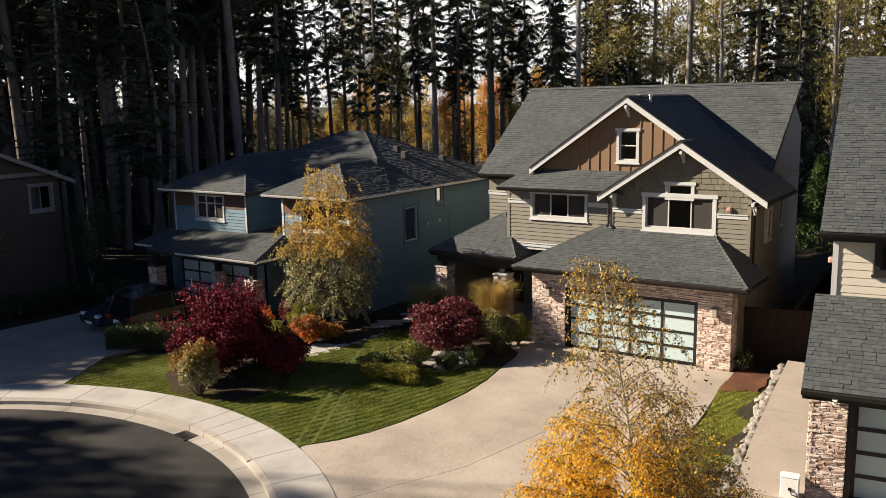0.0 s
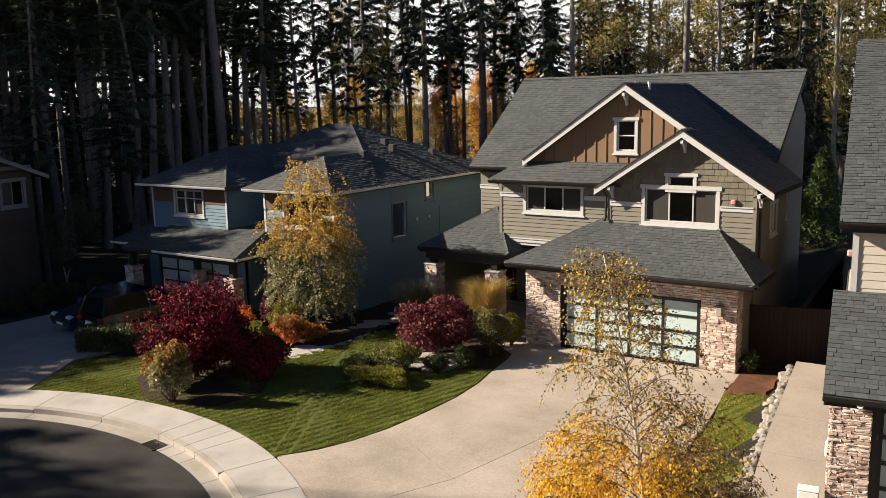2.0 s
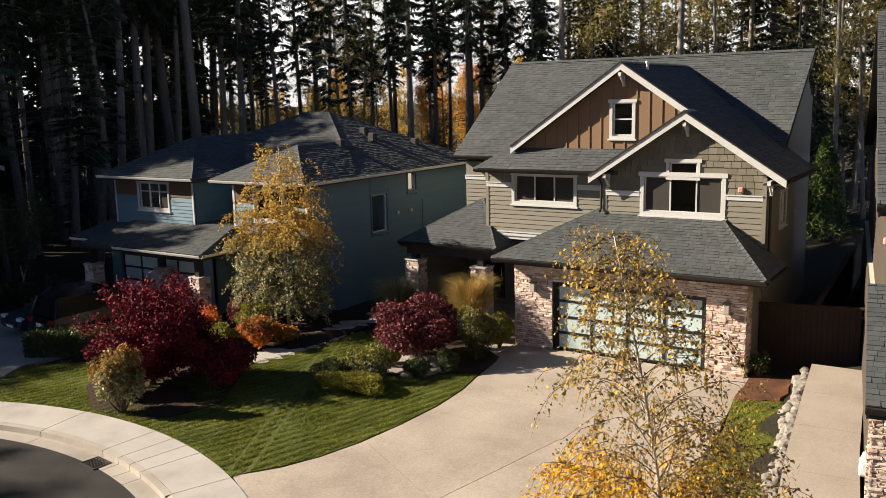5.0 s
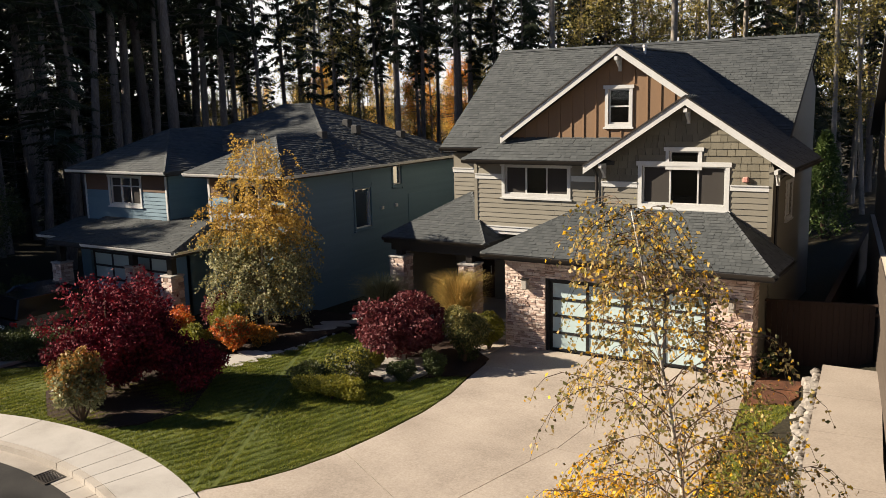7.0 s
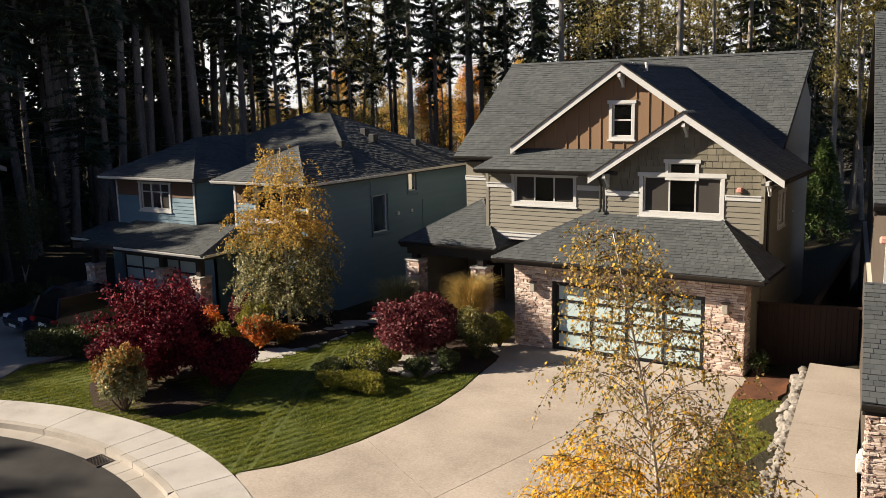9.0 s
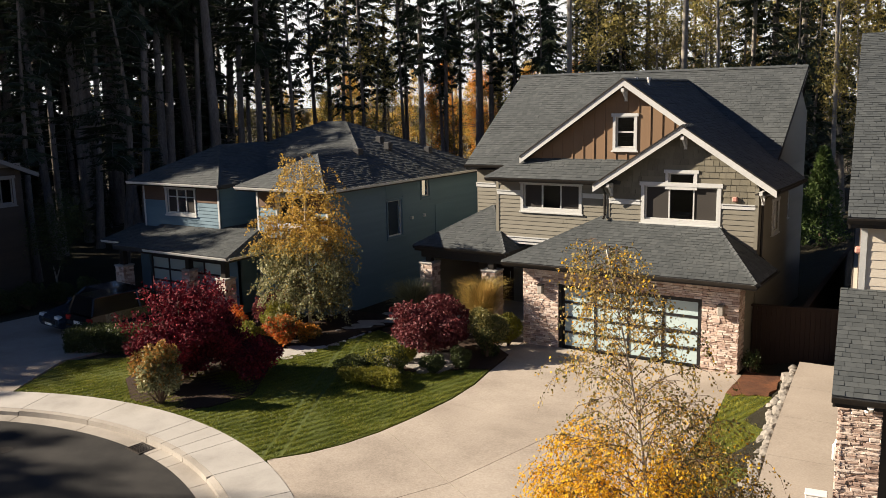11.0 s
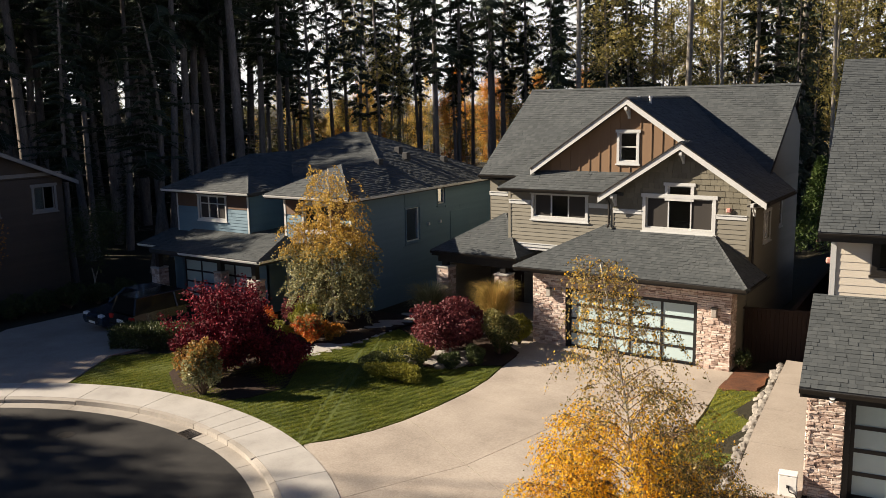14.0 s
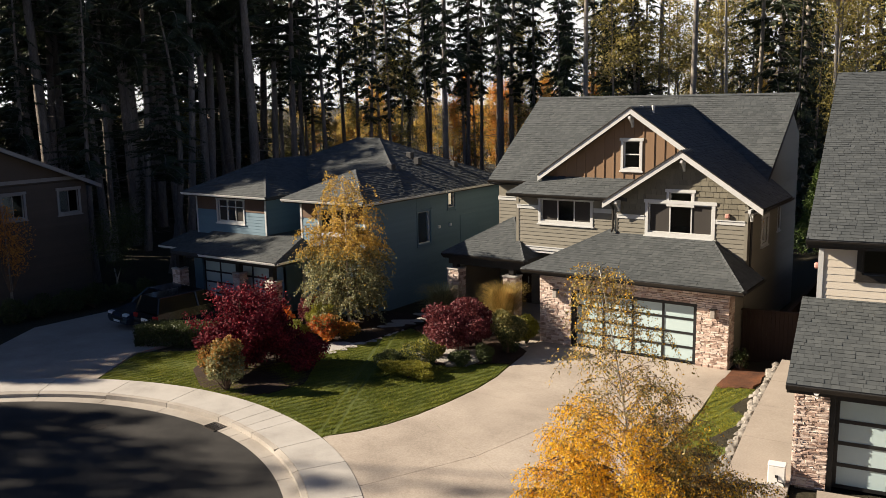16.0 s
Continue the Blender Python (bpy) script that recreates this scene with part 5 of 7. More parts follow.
    part("cap_stone", Kit().soft(x - half - 0.07, x + half + 0.07, y - half - 0.07, y + half + 0.07, z1, z1 + 0.07, 0.015), "walk", core)
    part("post", Kit().box(x - 0.12, x + 0.12, y - 0.12, y + 0.12, z1 + 0.07, post_top), "bronze", core)


stone_pier(home, -17.85, 29.0, G, 1.95, 2.3)
stone_pier(home, -15.0, 29.0, G, 1.88, 2.3)

# ---- the blue-grey house ----
B0 = -0.52
blue = thing("house", "two-storey blue-grey house with a low hip roof", "house", at=(-27, 33, B0))
fb = front(27.0)
bay_hole = (-30.85, -29.02, 3.52, 4.62)
bay = solid_wall(blue, fb, -32.47, -27.45, 2.0, 4.75, [bay_hole], "bluesiding", "bay_wall")
lap_siding(fb, bay, -32.42, -27.50, 2.5, 4.02, [(-30.95, -28.92, 3.42, 4.75)], "bluesiding", 0.15)
for a, b in ((-32.42, -30.97), (-28.90, -27.50)):
    part("accent_panel", fb.box(Kit(), a, b, 4.06, 4.70, 0.002, 0.02), "bluebrown", bay, "dark brown accent panel under the eave")
for u in (-32.47, -27.54):
    part("corner_board", fb.box(Kit(), u, u + 0.09, 2.5, 4.75, 0.0, 0.04), "trim", blue)
window(blue, fb, *bay_hole, trim=0.09, mullions=(-30.24, -29.63), bars=((-30.81, -29.06, 4.25),), label="white-trimmed window with three dark panes")
bs = right(-27.45)
bsw = solid_wall(blue, bs, 27.02, 29.9, 2.0, 4.75, [], "bluesiding", "bay_side_wall")
lap_siding(bs, bsw, 27.05, 29.9, 2.5, 4.7, [], "bluesiding", 0.15)
mf = front(29.9)
mid_hole = (-26.9, -26.0, 3.75, 4.5)
mw = solid_wall(blue, mf, -27.45, -25.35, 2.0, 4.75, [mid_hole], "bluesiding", "wall")
lap_siding(mf, mw, -27.4, -25.35, 2.5, 4.7, [(-27.0, -25.9, 3.6, 4.6)], "bluesiding", 0.15)
window(blue, mf, *mid_hole, trim=0.09)
rb = front(27.2)
rb_hole = (-24.2, -22.7, 3.35, 4.5)
rbw = solid_wall(blue, rb, -25.35, -21.5, B0 - 0.1, 4.75, [rb_hole], "bluesiding", "front_wall")
lap_siding(rb, rbw, -25.30, -21.56, B0, 3.95, [(-24.3, -22.6, 3.2, 4.6)], "bluesiding", 0.15)
for a, b in ((-25.3, -24.32), (-22.58, -21.56)):
    part("accent_panel", rb.box(Kit(), a, b, 4.0, 4.70, 0.002, 0.02), "bluebrown", rbw, "dark brown accent panel under the eave")
window(blue, rb, *rb_hole, trim=0.09, mullions=(-23.45,))
for u in (-25.39, -21.58):
    part("corner_board", rb.box(Kit(), u, u + 0.11, B0, 4.75, 0.0, 0.04), "trim", blue)
lb = Wall((-25.35, 0, 0), (0, -1, 0), (-1, 0, 0))
part("section_side", pierced(lb, -29.9, -27.22, 2.0, 4.75, []), "bluesiding", blue)
sb = right(-21.5)
holes = [(31.14, 32.2, 2.4, 3.98), (33.78, 34.4, 3.92, 4.78), (34.85, 36.6, 2.0, 3.45)]
sbw = solid_wall(blue, sb, 27.22, 38.8, B0 - 0.1, 4.82, holes[:2], "bluesiding", "side_wall", "shaded blue-grey side wall")
lap_siding(sb, sbw, 27.26, 38.8, B0, 4.8, [(31.04, 32.3, 2.3, 4.08), (33.7, 34.48, 3.84, 4.8)], "bluesiding", 0.155)
window(blue, sb, *holes[0], trim=0.07, trim_mat="bluesiding", label="tall dark window in the side wall")
window(blue, sb, *holes[1], trim=0.07, trim_mat="bluesiding")
part("wall_panel", sb.box(Kit(), 34.85, 36.6, 2.0, 3.45, 0.022, 0.05), "bluesiding", sbw, "paler flat panel on the side wall")
part("vent_panel", sb.box(Kit(), 31.05, 32.2, 4.16, 4.75, 0.022, 0.04), "bluesiding", sbw)
for y in (32.9, 33.9):
    part("vent_hood", sb.box(Kit(), y - 0.06, y + 0.06, 3.0, 3.13, 0.02, 0.12), "whitemetal", sbw, "small white vent hood")
part("back_wall", Kit().box(-32.47, -21.5, 38.65, 38.8, B0 - 0.1, 4.82), "bluesiding", blue)
part("far_side_wall", Kit().box(-32.47, -32.31, 27.02, 38.65, B0 - 0.1, 4.82), "bluesiding", blue)

broof = part("hip_roof", Kit().box(-32.3, -21.6, 30.0, 38.6, 4.74, 4.80), "deck", blue, "charcoal shingled hip roof with white gutters")
Z = 4.92
xL, xM, xR = -32.95, -26.92, -20.98
R0, R1 = (-27.8, 34.3, 7.35), (-26.2, 34.3, 7.35)
roof_face(broof, [(xL, 29.5, Z), (xR, 29.5, Z), R1, R0])
roof_face(broof, [(xR, 29.4, Z), (xR, 39.2, Z), R1])
roof_face(broof, [(xR, 39.2, Z), (xL, 39.2, Z), R0, R1])
roof_face(broof, [(xL, 39.2, Z), (xL, 29.4, Z), R0])
ridge_caps(broof, R0, R1)
ridge_caps(broof, (xR, 39.2, Z), R1)
for a, b, yf in ((xL, xM, 26.5), (-25.9, xR, 26.5)):
    h = (b - a) / 2
    c = (a + b) / 2
    zt = Z + h * 0.5
    yb = 29.5 + h * 0.5 / 0.51
    roof_face(broof, [(a, yf, Z), (b, yf, Z), (c, yf + h, zt)])
    roof_face(broof, [(b, yf, Z), (b, 29.6, Z), (c, yb + 0.2, zt), (c, yf + h, zt)])
    roof_face(broof, [(a, 29.6, Z), (a, yf, Z), (c, yf + h, zt), (c, yb + 0.2, zt)])
    ridge_caps(broof, (a, yf, Z), (c, yf + h, zt))
    ridge_caps(broof, (b, yf, Z), (c, yf + h, zt))
    ridge_caps(broof, (c, yf + h, zt), (c, yb, zt))
    part("fascia", run_box((a + 0.02, yf + 0.02, Z - 0.01), (b - 0.02, yf + 0.02, Z - 0.01), 0.17, (0, 1, 0), 0.04), "bronze", broof)
    part("soffit", Kit().box(a + 0.05, b - 0.05, yf + 0.06, 27.2 if a < -26.5 else 27.4, Z - 0.18, Z - 0.15), "bronze", broof)
    gutter(broof, (a, yf + 0.02, Z - 0.005), (b, yf + 0.02, Z - 0.005), (0, -1, 0), "whitemetal", "white gutter")
ridge_caps(broof, (-22.6, 31.0, 5.7), R1)
part("middle_fascia", run_box((xM, 29.5, Z - 0.01), (-25.9, 29.5, Z - 0.01), 0.17, (0, 1, 0), 0.04), "bronze", broof)
part("side_fascia", run_box((xR - 0.02, 26.52, Z - 0.01), (xR - 0.02, 39.2, Z - 0.01), 0.17, (-1, 0, 0), 0.04), "bronze", broof)
part("side_soffit", Kit().box(-21.5, xR - 0.06, 26.56, 39.2, Z - 0.18, Z - 0.15), "bronze", broof)
gutter(broof, (xR - 0.02, 26.5, Z - 0.005), (xR - 0.02, 39.2, Z - 0.005), (1, 0, 0), "whitemetal", "white gutter")
for x, y, z in ((-24.1, 34.2, 6.6), (-23.4, 33.9, 6.35), (-23.2, 31.4, 6.2), (-22.9, 36.5, 6.0)):
    part("roof_vent", Kit().soft(x - 0.16, x + 0.16, y - 0.16, y + 0.16, z - 0.3, z + 0.06, 0.03), "deck", broof, "square dark roof vent")

# its garage and lower roof
lg = front(25.9)
lgw = solid_wall(blue, lg, -31.6, -25.4, B0 - 0.1, 2.4, [(-31.0, -26.3, B0 - 0.1, 1.75)], "bluesiding", "garage_wall")
lap_siding(lg, lgw, -31.6, -25.4, 1.75, 2.3, [], "bluesiding", 0.15)
glass_door(blue, lg, -30.95, -26.35, B0 + 0.01, 1.72, 4, 4, -0.1)
part("garage_side", pierced(right(-25.4), 25.92, 27.2, B0 - 0.1, 2.4, []), "bluesiding", blue)
part("garage_left", Kit().box(-31.6, -31.45, 25.92, 27.0, B0 - 0.1, 2.4), "bluesiding", blue)
low = part("lower_roof", Kit().box(-31.5, -25.3, 25.95, 27.2, 2.28, 2.33), "deck", blue, "low charcoal shingled roof over the garage and porch")
roof_face(low, [(-31.3, 24.25, 2.38), (-24.18, 24.25, 2.38), (-25.35, 27.2, 3.0), (-31.3, 27.2, 3.0)])
roof_face(low, [(-33.2, 25.1, 2.38), (-31.32, 25.1, 2.38), (-31.32, 27.2, 2.86), (-33.2, 27.2, 2.86)])
roof_face(low, [(-24.18, 24.25, 2.38), (-24.18, 27.2, 2.38), (-25.35, 27.2, 3.0)])
roof_face(low, [(-25.5, 27.3, 3.0), (-25.3, 29.9, 3.0), (-27.5, 29.9, 3.0), (-27.5, 27.1, 3.0)])
ridge_caps(low, (-24.18, 24.25, 2.38), (-25.35, 27.2, 3.0))
part("fascia", run_box((-31.3, 24.27, 2.37), (-24.2, 24.27, 2.37), 0.2, (0, 1, 0), 0.04), "bronze", low)
gutter(low, (-29.2, 24.27, 2.375), (-24.18, 24.27, 2.375), (0, -1, 0), "whitemetal", "white gutter")
gutter(low, (-33.2, 25.12, 2.375), (-31.1, 25.12, 2.375), (0, -1, 0), "whitemetal", "white gutter")
gutter(low, (-24.2, 24.25, 2.375), (-24.2, 27.2, 2.375), (1, 0, 0), "whitemetal", "white gutter")
part("soffit", Kit().box(-33.1, -24.25, 25.15, 27.0, 2.16, 2.2), "bronze", low)
part("front_soffit", Kit().box(-31.3, -24.25, 24.32, 25.15, 2.16, 2.2), "bronze", low)
stone_pier(blue, -25.0, 24.85, B0, 1.36, 2.2, 0.24)
stone_pier(blue, -27.9, 25.5, B0, 1.36, 2.2, 0.20)
stone_pier(blue, -31.4, 24.85, B0, 1.36, 2.2, 0.24)

# ---- the cream house, turned a little ----
C0 = 0.20
cream = thing("house", "cream-sided house with charcoal roofs and a stone garage", "house", at=(-1.17, 16.9, 0), turn=7.5, local=True)
cf = front(1.25)
c_hole = (0.86, 5.7, 0.0, 2.52)
cw = solid_wall(cream, cf, 0.2, 6.6, 0.0, 2.85, [c_hole], "mortar", "garage_wall", "stone-faced garage front")
ledge_stone(cf, cw, 0.10, 0.86, C0, 2.80, [], 0.04, 0.08)
ledge_stone(cf, cw, 5.7, 6.6, C0, 2.80, [], 0.04, 0.08)
part("header_trim", cf.box(Kit(), 0.86, 5.7, 2.52, 2.83, 0.0, 0.03), "bronze", cream)
k = Kit()
cf.box(k, 0.80, 0.98, 0.1, 2.54, -0.4, 0.0)
cf.box(k, 5.58, 5.76, 0.1, 2.54, -0.4, 0.0)
cf.box(k, 0.98, 5.58, 2.42, 2.54, -0.4, 0.0)
part("door_jamb", k, "black", cream)
glass_door(cream, cf, 0.98, 5.58, C0 + 0.02, 2.42, 4, 4, -0.22)
cl = Wall((0.2, 0, 0), (0, -1, 0), (-1, 0, 0))
cls = solid_wall(cream, cl, -22.6, -1.25, 0.0, 2.85, [], "creamsiding", "side_wall")
ledge_stone(cl, cls, -1.75, -1.19, C0, 2.80, [], 0.04, 0.08)
# cream boards coloured dark here to cut sun bounced at the greige house
lap_siding(cl, cls, -22.6, -1.75, C0, 2.85, [], "dark_and_dimmed_siding", 0.17)
cl2 = Wall((0.36, 0, 0), (0, -1, 0), (-1, 0, 0))
cls2 = solid_wall(cream, cl2, -22.6, -3.37, 2.85, 5.9, [], "creamsiding", "upper_side_wall")
# upper flank darkened likewise to weaken its bounce
lap_siding(cl2, cls2, -22.6, -3.4, 2.9, 5.85, [], "dark_and_dimmed_siding", 0.17)
cu = front(3.35)
cu_hole = (1.3, 2.9, 4.95, 5.62)
cuw = solid_wall(cream, cu, 0.36, 6.6, 3.6, 5.9, [cu_hole], "creamsiding", "upper_wall", "sunlit cream lap-sided wall")
lap_siding(cu, cuw, 0.44, 6.6, 4.2, 5.82, [(1.16, 3.04, 4.8, 5.76)], "creamsiding", 0.18)
k = Kit()
cu.box(k, 0.32, 0.44, 4.1, 5.85, 0.0, 0.04)
cl2.box(k, -3.43, -3.33, 4.1, 5.85, 0.0, 0.04)
part("corner_board", k, "trim", cream)
window(cream, cu, *cu_hole, trim=0.12, frame_mat="bronze", trim_mat="bronze", mullions=(2.1,), label="dark-framed window under the eave")
part("end_wall", Kit().box(6.44, 6.6, 1.3, 22.6, 0.0, 5.9), "creamsiding", cream)
part("back_wall", Kit().box(0.4, 6.6, 22.5, 22.66, 0.0, 5.9), "creamsiding", cream)
near_house = lambda p: p.x < 2.9 and p.y < 2.9
croof = part("garage_roof", Kit().box(0.3, 6.5, 1.3, 3.3, 2.80, 2.85), "deck", cream, "charcoal shingled garage roof of the cream house")
roof_face(croof, [(0.0, 0.0, 3.06), (6.8, 0.0, 3.06), (6.8, 3.34, 4.30), (0.0, 3.34, 4.30)], 0.14, near_house)
part("rake_board", run_box((0.02, 0.0, 3.03), (0.02, 3.34, 4.27), 0.18, (1, 0, 0), 0.04), "bronze", croof)
part("gable_end", Kit().slab([(0.2, 1.25, 2.8), (0.2, 3.4, 2.8), (0.2, 3.4, 4.15), (0.2, 1.25, 3.4)], (0.12, 0, 0)), "creamsiding", croof)
part("fascia", run_box((0.02, 0.03, 3.04), (6.8, 0.03, 3.04), 0.19, (0, 1, 0), 0.04), "bronze", croof)
gutter(croof, (0.0, 0.03, 3.045), (6.8, 0.03, 3.045), (0, -1, 0))
part("soffit", Kit().box(0.06, 6.8, 0.07, 1.25, 2.83, 2.87), "bronze", croof)
dr = part("downspout", Kit().tube([(0.62, -0.02, 2.93), (0.62, 0.3, 2.78), (0.60, 1.1, 2.66), (0.60, 1.12, 2.45)], [0.06] * 4, 8), "whitemetal", croof, "white elbow of a downspout")
ctop = part("upper_roof", Kit().box(0.5, 6.5, 3.5, 22.4, 5.84, 5.9), "deck", cream, "charcoal shingled main roof of the cream house")
roof_face(ctop, [(0.06, 2.68, 5.86), (6.9, 2.68, 5.86), (6.9, 13.0, 9.98), (0.06, 13.0, 9.98)])
roof_face(ctop, [(6.9, 23.3, 5.86), (0.06, 23.3, 5.86), (0.06, 13.0, 9.98), (6.9, 13.0, 9.98)])
part("rake_board", run_box((0.08, 2.68, 5.83), (0.08, 13.0, 9.95), 0.2, (1, 0, 0), 0.04), "bronze", ctop)
part("fascia", run_box((0.08, 2.70, 5.84), (6.9, 2.70, 5.84), 0.18, (0, 1, 0), 0.04), "bronze", ctop)
gutter(ctop, (0.06, 2.70, 5.845), (6.9, 2.70, 5.845), (0, -1, 0))
part("soffit", Kit().box(0.1, 6.9, 2.74, 3.35, 5.64, 5.68), "bronze", ctop)
# cream gable coloured dark too, so less sun comes off it
part("upper_end_gable", Kit().slab([(0.36, 3.4, 5.85), (0.36, 22.6, 5.85), (0.36, 13.0, 9.75)], (0.14, 0, 0)), "dark_and_dimmed_siding", ctop)
part("siren_box", Kit().soft(0.22, 0.36, 3.5, 3.64, 5.0, 5.14, 0.03), "siren", cream, "small red box on the side wall")

# meter, box and lamp by the stone corner
meter = thing("gas_meter", "white gas meter on pipes against the wall", "gas meter", at=(-1.38, 19.55, C0 + 0.02), turn=7.5, local=True)
meter.scale = (0.7, 0.7, 0.95)
part("body", Kit().soft(-0.16, 0.16, -0.12, 0.12, 0.62, 0.98, 0.04), "whitemetal", meter)
part("dial", Kit().tube([(0, -0.12, 0.84), (0, -0.15, 0.84)], [0.07, 0.07], 12), "lampglass", meter)
part("regulator", Kit().tube([(-0.02, 0, 1.0), (-0.02, 0, 1.1)], [0.1, 0.06], 10), "whitemetal", meter)
part("pipe", Kit().tube([(0.1, 0, 0.62), (0.1, 0, 0.0)], [0.025, 0.025], 8), "whitemetal", meter)
part("riser", Kit().tube([(-0.02, 0, 1.08), (-0.02, 0, 1.22), (0.28, 0, 1.22)], [0.022] * 3, 8), "whitemetal", meter)
box = thing("utility_box", "white utility box standing by the stone wall", "utility box", at=(-1.50, 17.95, C0), turn=7.5, local=True)
box.scale = (0.8, 0.8, 0.8)
part("body", Kit().soft(-0.24, 0.24, -0.16, 0.16, 0.0, 0.62, 0.02), "whitemetal", box)
part("cover", Kit().soft(-0.25, 0.25, -0.17, 0.17, 0.62, 0.67, 0.015), "whitemetal", box)
part("latch", Kit().box(-0.03, 0.05, -0.19, -0.16, 0.28, 0.36), "black", box)
part("hose", Kit().tube([(0.02, -0.2, 0.32), (0.06, -0.23, 0.2), (0.2, -0.22, 0.16), (0.25, -0.2, 0.05)], [0.018] * 4, 6), "black", box)

# ---- the dark house at the far side ----
D0 = -0.5
dark = thing("house", "dark brown gabled house in deep shade, its trim greyed to suit", "house", at=(-43, 19, D0))
dw = right(-38.0)
d_holes = [(22.85, 23.92, 3.95, 5.10), (19.9, 20.95, 3.95, 5.10)]
dwall = solid_wall(dark, dw, 11.5, 24.4, D0 - 0.1, 5.55, d_holes, "dark_and_dimmed_siding", "wall")
lap_siding(dw, dwall, 11.5, 24.4, D0, 5.5, [(22.7, 24.05, 3.8, 5.25), (19.75, 21.1, 3.8, 5.25)], "dark_and_dimmed_siding", 0.18)
for h in d_holes:
    window(dark, dw, *h, trim=0.12, trim_mat="shadedtrim", frame_mat="shadedtrim", mullions=((h[0] + h[1]) / 2,), label="window with closed pale blind, trim greyed for shade")
    part("blind", dw.box(Kit(), h[0] + 0.05, (h[0] + h[1]) / 2, h[2] + 0.05, h[3] - 0.05, -0.16, -0.15), "trim", dark, "pale window blind")
belt(dark, dw, 11.5, 24.4, 5.62, 0.14, "shadedtrim")
part("gable_wall", Kit().slab([(-38.0, 11.5, 5.5), (-38.0, 24.4, 5.5), (-38.0, 18.0, 8.0)], (-0.16, 0, 0)), "dark_and_dimmed_siding", dark)
for y in (24.24, 11.5):
    part("side_wall", Kit().box(-50, -38.02, y, y + 0.16, D0 - 0.1, 5.4), "dark_and_dimmed_siding", dark)
part("back_wall", Kit().box(-50.1, -49.95, 11.5, 24.4, D0 - 0.1, 5.4), "dark_and_dimmed_siding", dark)
droof = part("gable_roof", Kit().box(-49.9, -38.1, 11.7, 24.3, 5.4, 5.46), "deck", dark, "charcoal shingled gable roof with white barge boards")
for y in (25.0, 10.9):
    roof_face(droof, [(-50.5, y, 5.3), (-37.5, y, 5.3), (-37.5, 18.0, 8.22), (-50.5, 18.0, 8.22)])
    part("barge_board", run_box((-37.52, y, 5.29), (-37.52, 18.0, 8.21), 0.2, (1, 0, 0), 0.05), "shadedtrim", droof, "barge board greyed for shade")

# ---- fences between the houses ----


def board_fence(label, a, b, height, z0, z1):
    f = thing("fence", label, "fence", at=((a[0] + b[0]) / 2, (a[1] + b[1]) / 2, z0))
    a, b = Vector((*a, 0)), Vector((*b, 0))
    way, n = (b - a).normalized(), int((b - a).length / 0.145)
    out = Vector((way.y, -way.x, 0))
    wall = Wall(a, way, out)
    me = Kit().soft(0, 1, -0.01, 0.01, 0, 1, 0.004).mesh("fence_board")
    me.materials.append(MAT["fence"])
    for i in range(n):
        t = i / n
        z = z0 + (z1 - z0) * t
        piece("fence_board", me, f, wall.basis(i * 0.145, z - 0.1, 0.02, 0.138, height + 0.1))
    L = (b - a).length
    for u in [0.05 + 2.0 * i for i in range(int(L / 2.0) + 1)]:
        part("post", wall.box(Kit(), u - 0.05, u + 0.05, z0 - 0.3, z0 + (z1 - z0) * u / L + height + 0.02, -0.10, 0.0), "fence", f)
    for h in (0.3, height - 0.2):
        part("rail", run_box(wall.at(0, z0 + h, -0.04), wall.at(L, z1 + h, -0.04), 0.09, out, 0.04), "fence", f)
    part("cap_rail", run_box(wall.at(-0.05, z0 + height + 0.045, -0.08), wall.at(L + 0.05, z1 + height + 0.045, -0.08), 0.045, out, 0.16), "fence", f)


board_fence("dark stained board fence closing the side yard", (-5.40, 29.0), (-2.55, 29.0), 1.8, -0.18, -0.05)
board_fence("dark stained board fence running between two side yards", (-3.85, 29.1), (-4.4, 45.0), 1.72, -0.05, 0.1)

# ---- plants ----


def leaf_cloud(points, size, rng, droop=0.0, fold=0.25, narrow=0.55):
    """A mesh of small folded leaves, one at each point."""
    n = len(points)
    P = np.asarray(points, float)
    d = rng.normal(size=(n, 3))
    d[:, 2] -= droop
    d /= np.linalg.norm(d, axis=1)[:, None]
    s = np.cross(d, rng.normal(size=(n, 3)))
    s /= np.linalg.norm(s, axis=1)[:, None] + 1e-9
    up = np.cross(d, s)
    L = (rng.uniform(0.7, 1.25, n) * size)[:, None]
    w = L * narrow * 0.5
    V = np.stack([P, P + d * L * 0.45 + s * w + up * w * fold, P + d * L, P + d * L * 0.45 - s * w + up * w * fold], 1).reshape(-1, 3)
    F = np.arange(4 * n).reshape(n, 4)
    me = bpy.data.meshes.new("leaves")
    me.vertices.add(4 * n)
    me.vertices.foreach_set("co", V.ravel())
    tri = np.concatenate([F[:, [0, 1, 2]], F[:, [0, 2, 3]]], 1).reshape(-1, 3)
    me.loops.add(len(tri) * 3)
    me.loops.foreach_set("vertex_index", tri.ravel().astype(np.int32))
    me.polygons.add(len(tri))
    me.polygons.foreach_set("loop_start", np.arange(0, len(tri) * 3, 3, dtype=np.int32))
    me.polygons.foreach_set("loop_total", np.full(len(tri), 3, dtype=np.int32))
    me.update(calc_edges=True)
    me.validate()
    return me


def lumps(rng, n, radii, count=14, shell=0.35, flat=0.0, lump=0.45):
    """Points near the surface of an uneven mound made of overlapping lumps, base at z = 0."""
    rx, ry, rz = radii
    cs, rs = [], []
    for _ in range(count):
        d = rng.normal(size=3)
        d /= np.linalg.norm(d)
        q = rng.uniform(0.35, 0.78)
        cs.append(d * q)
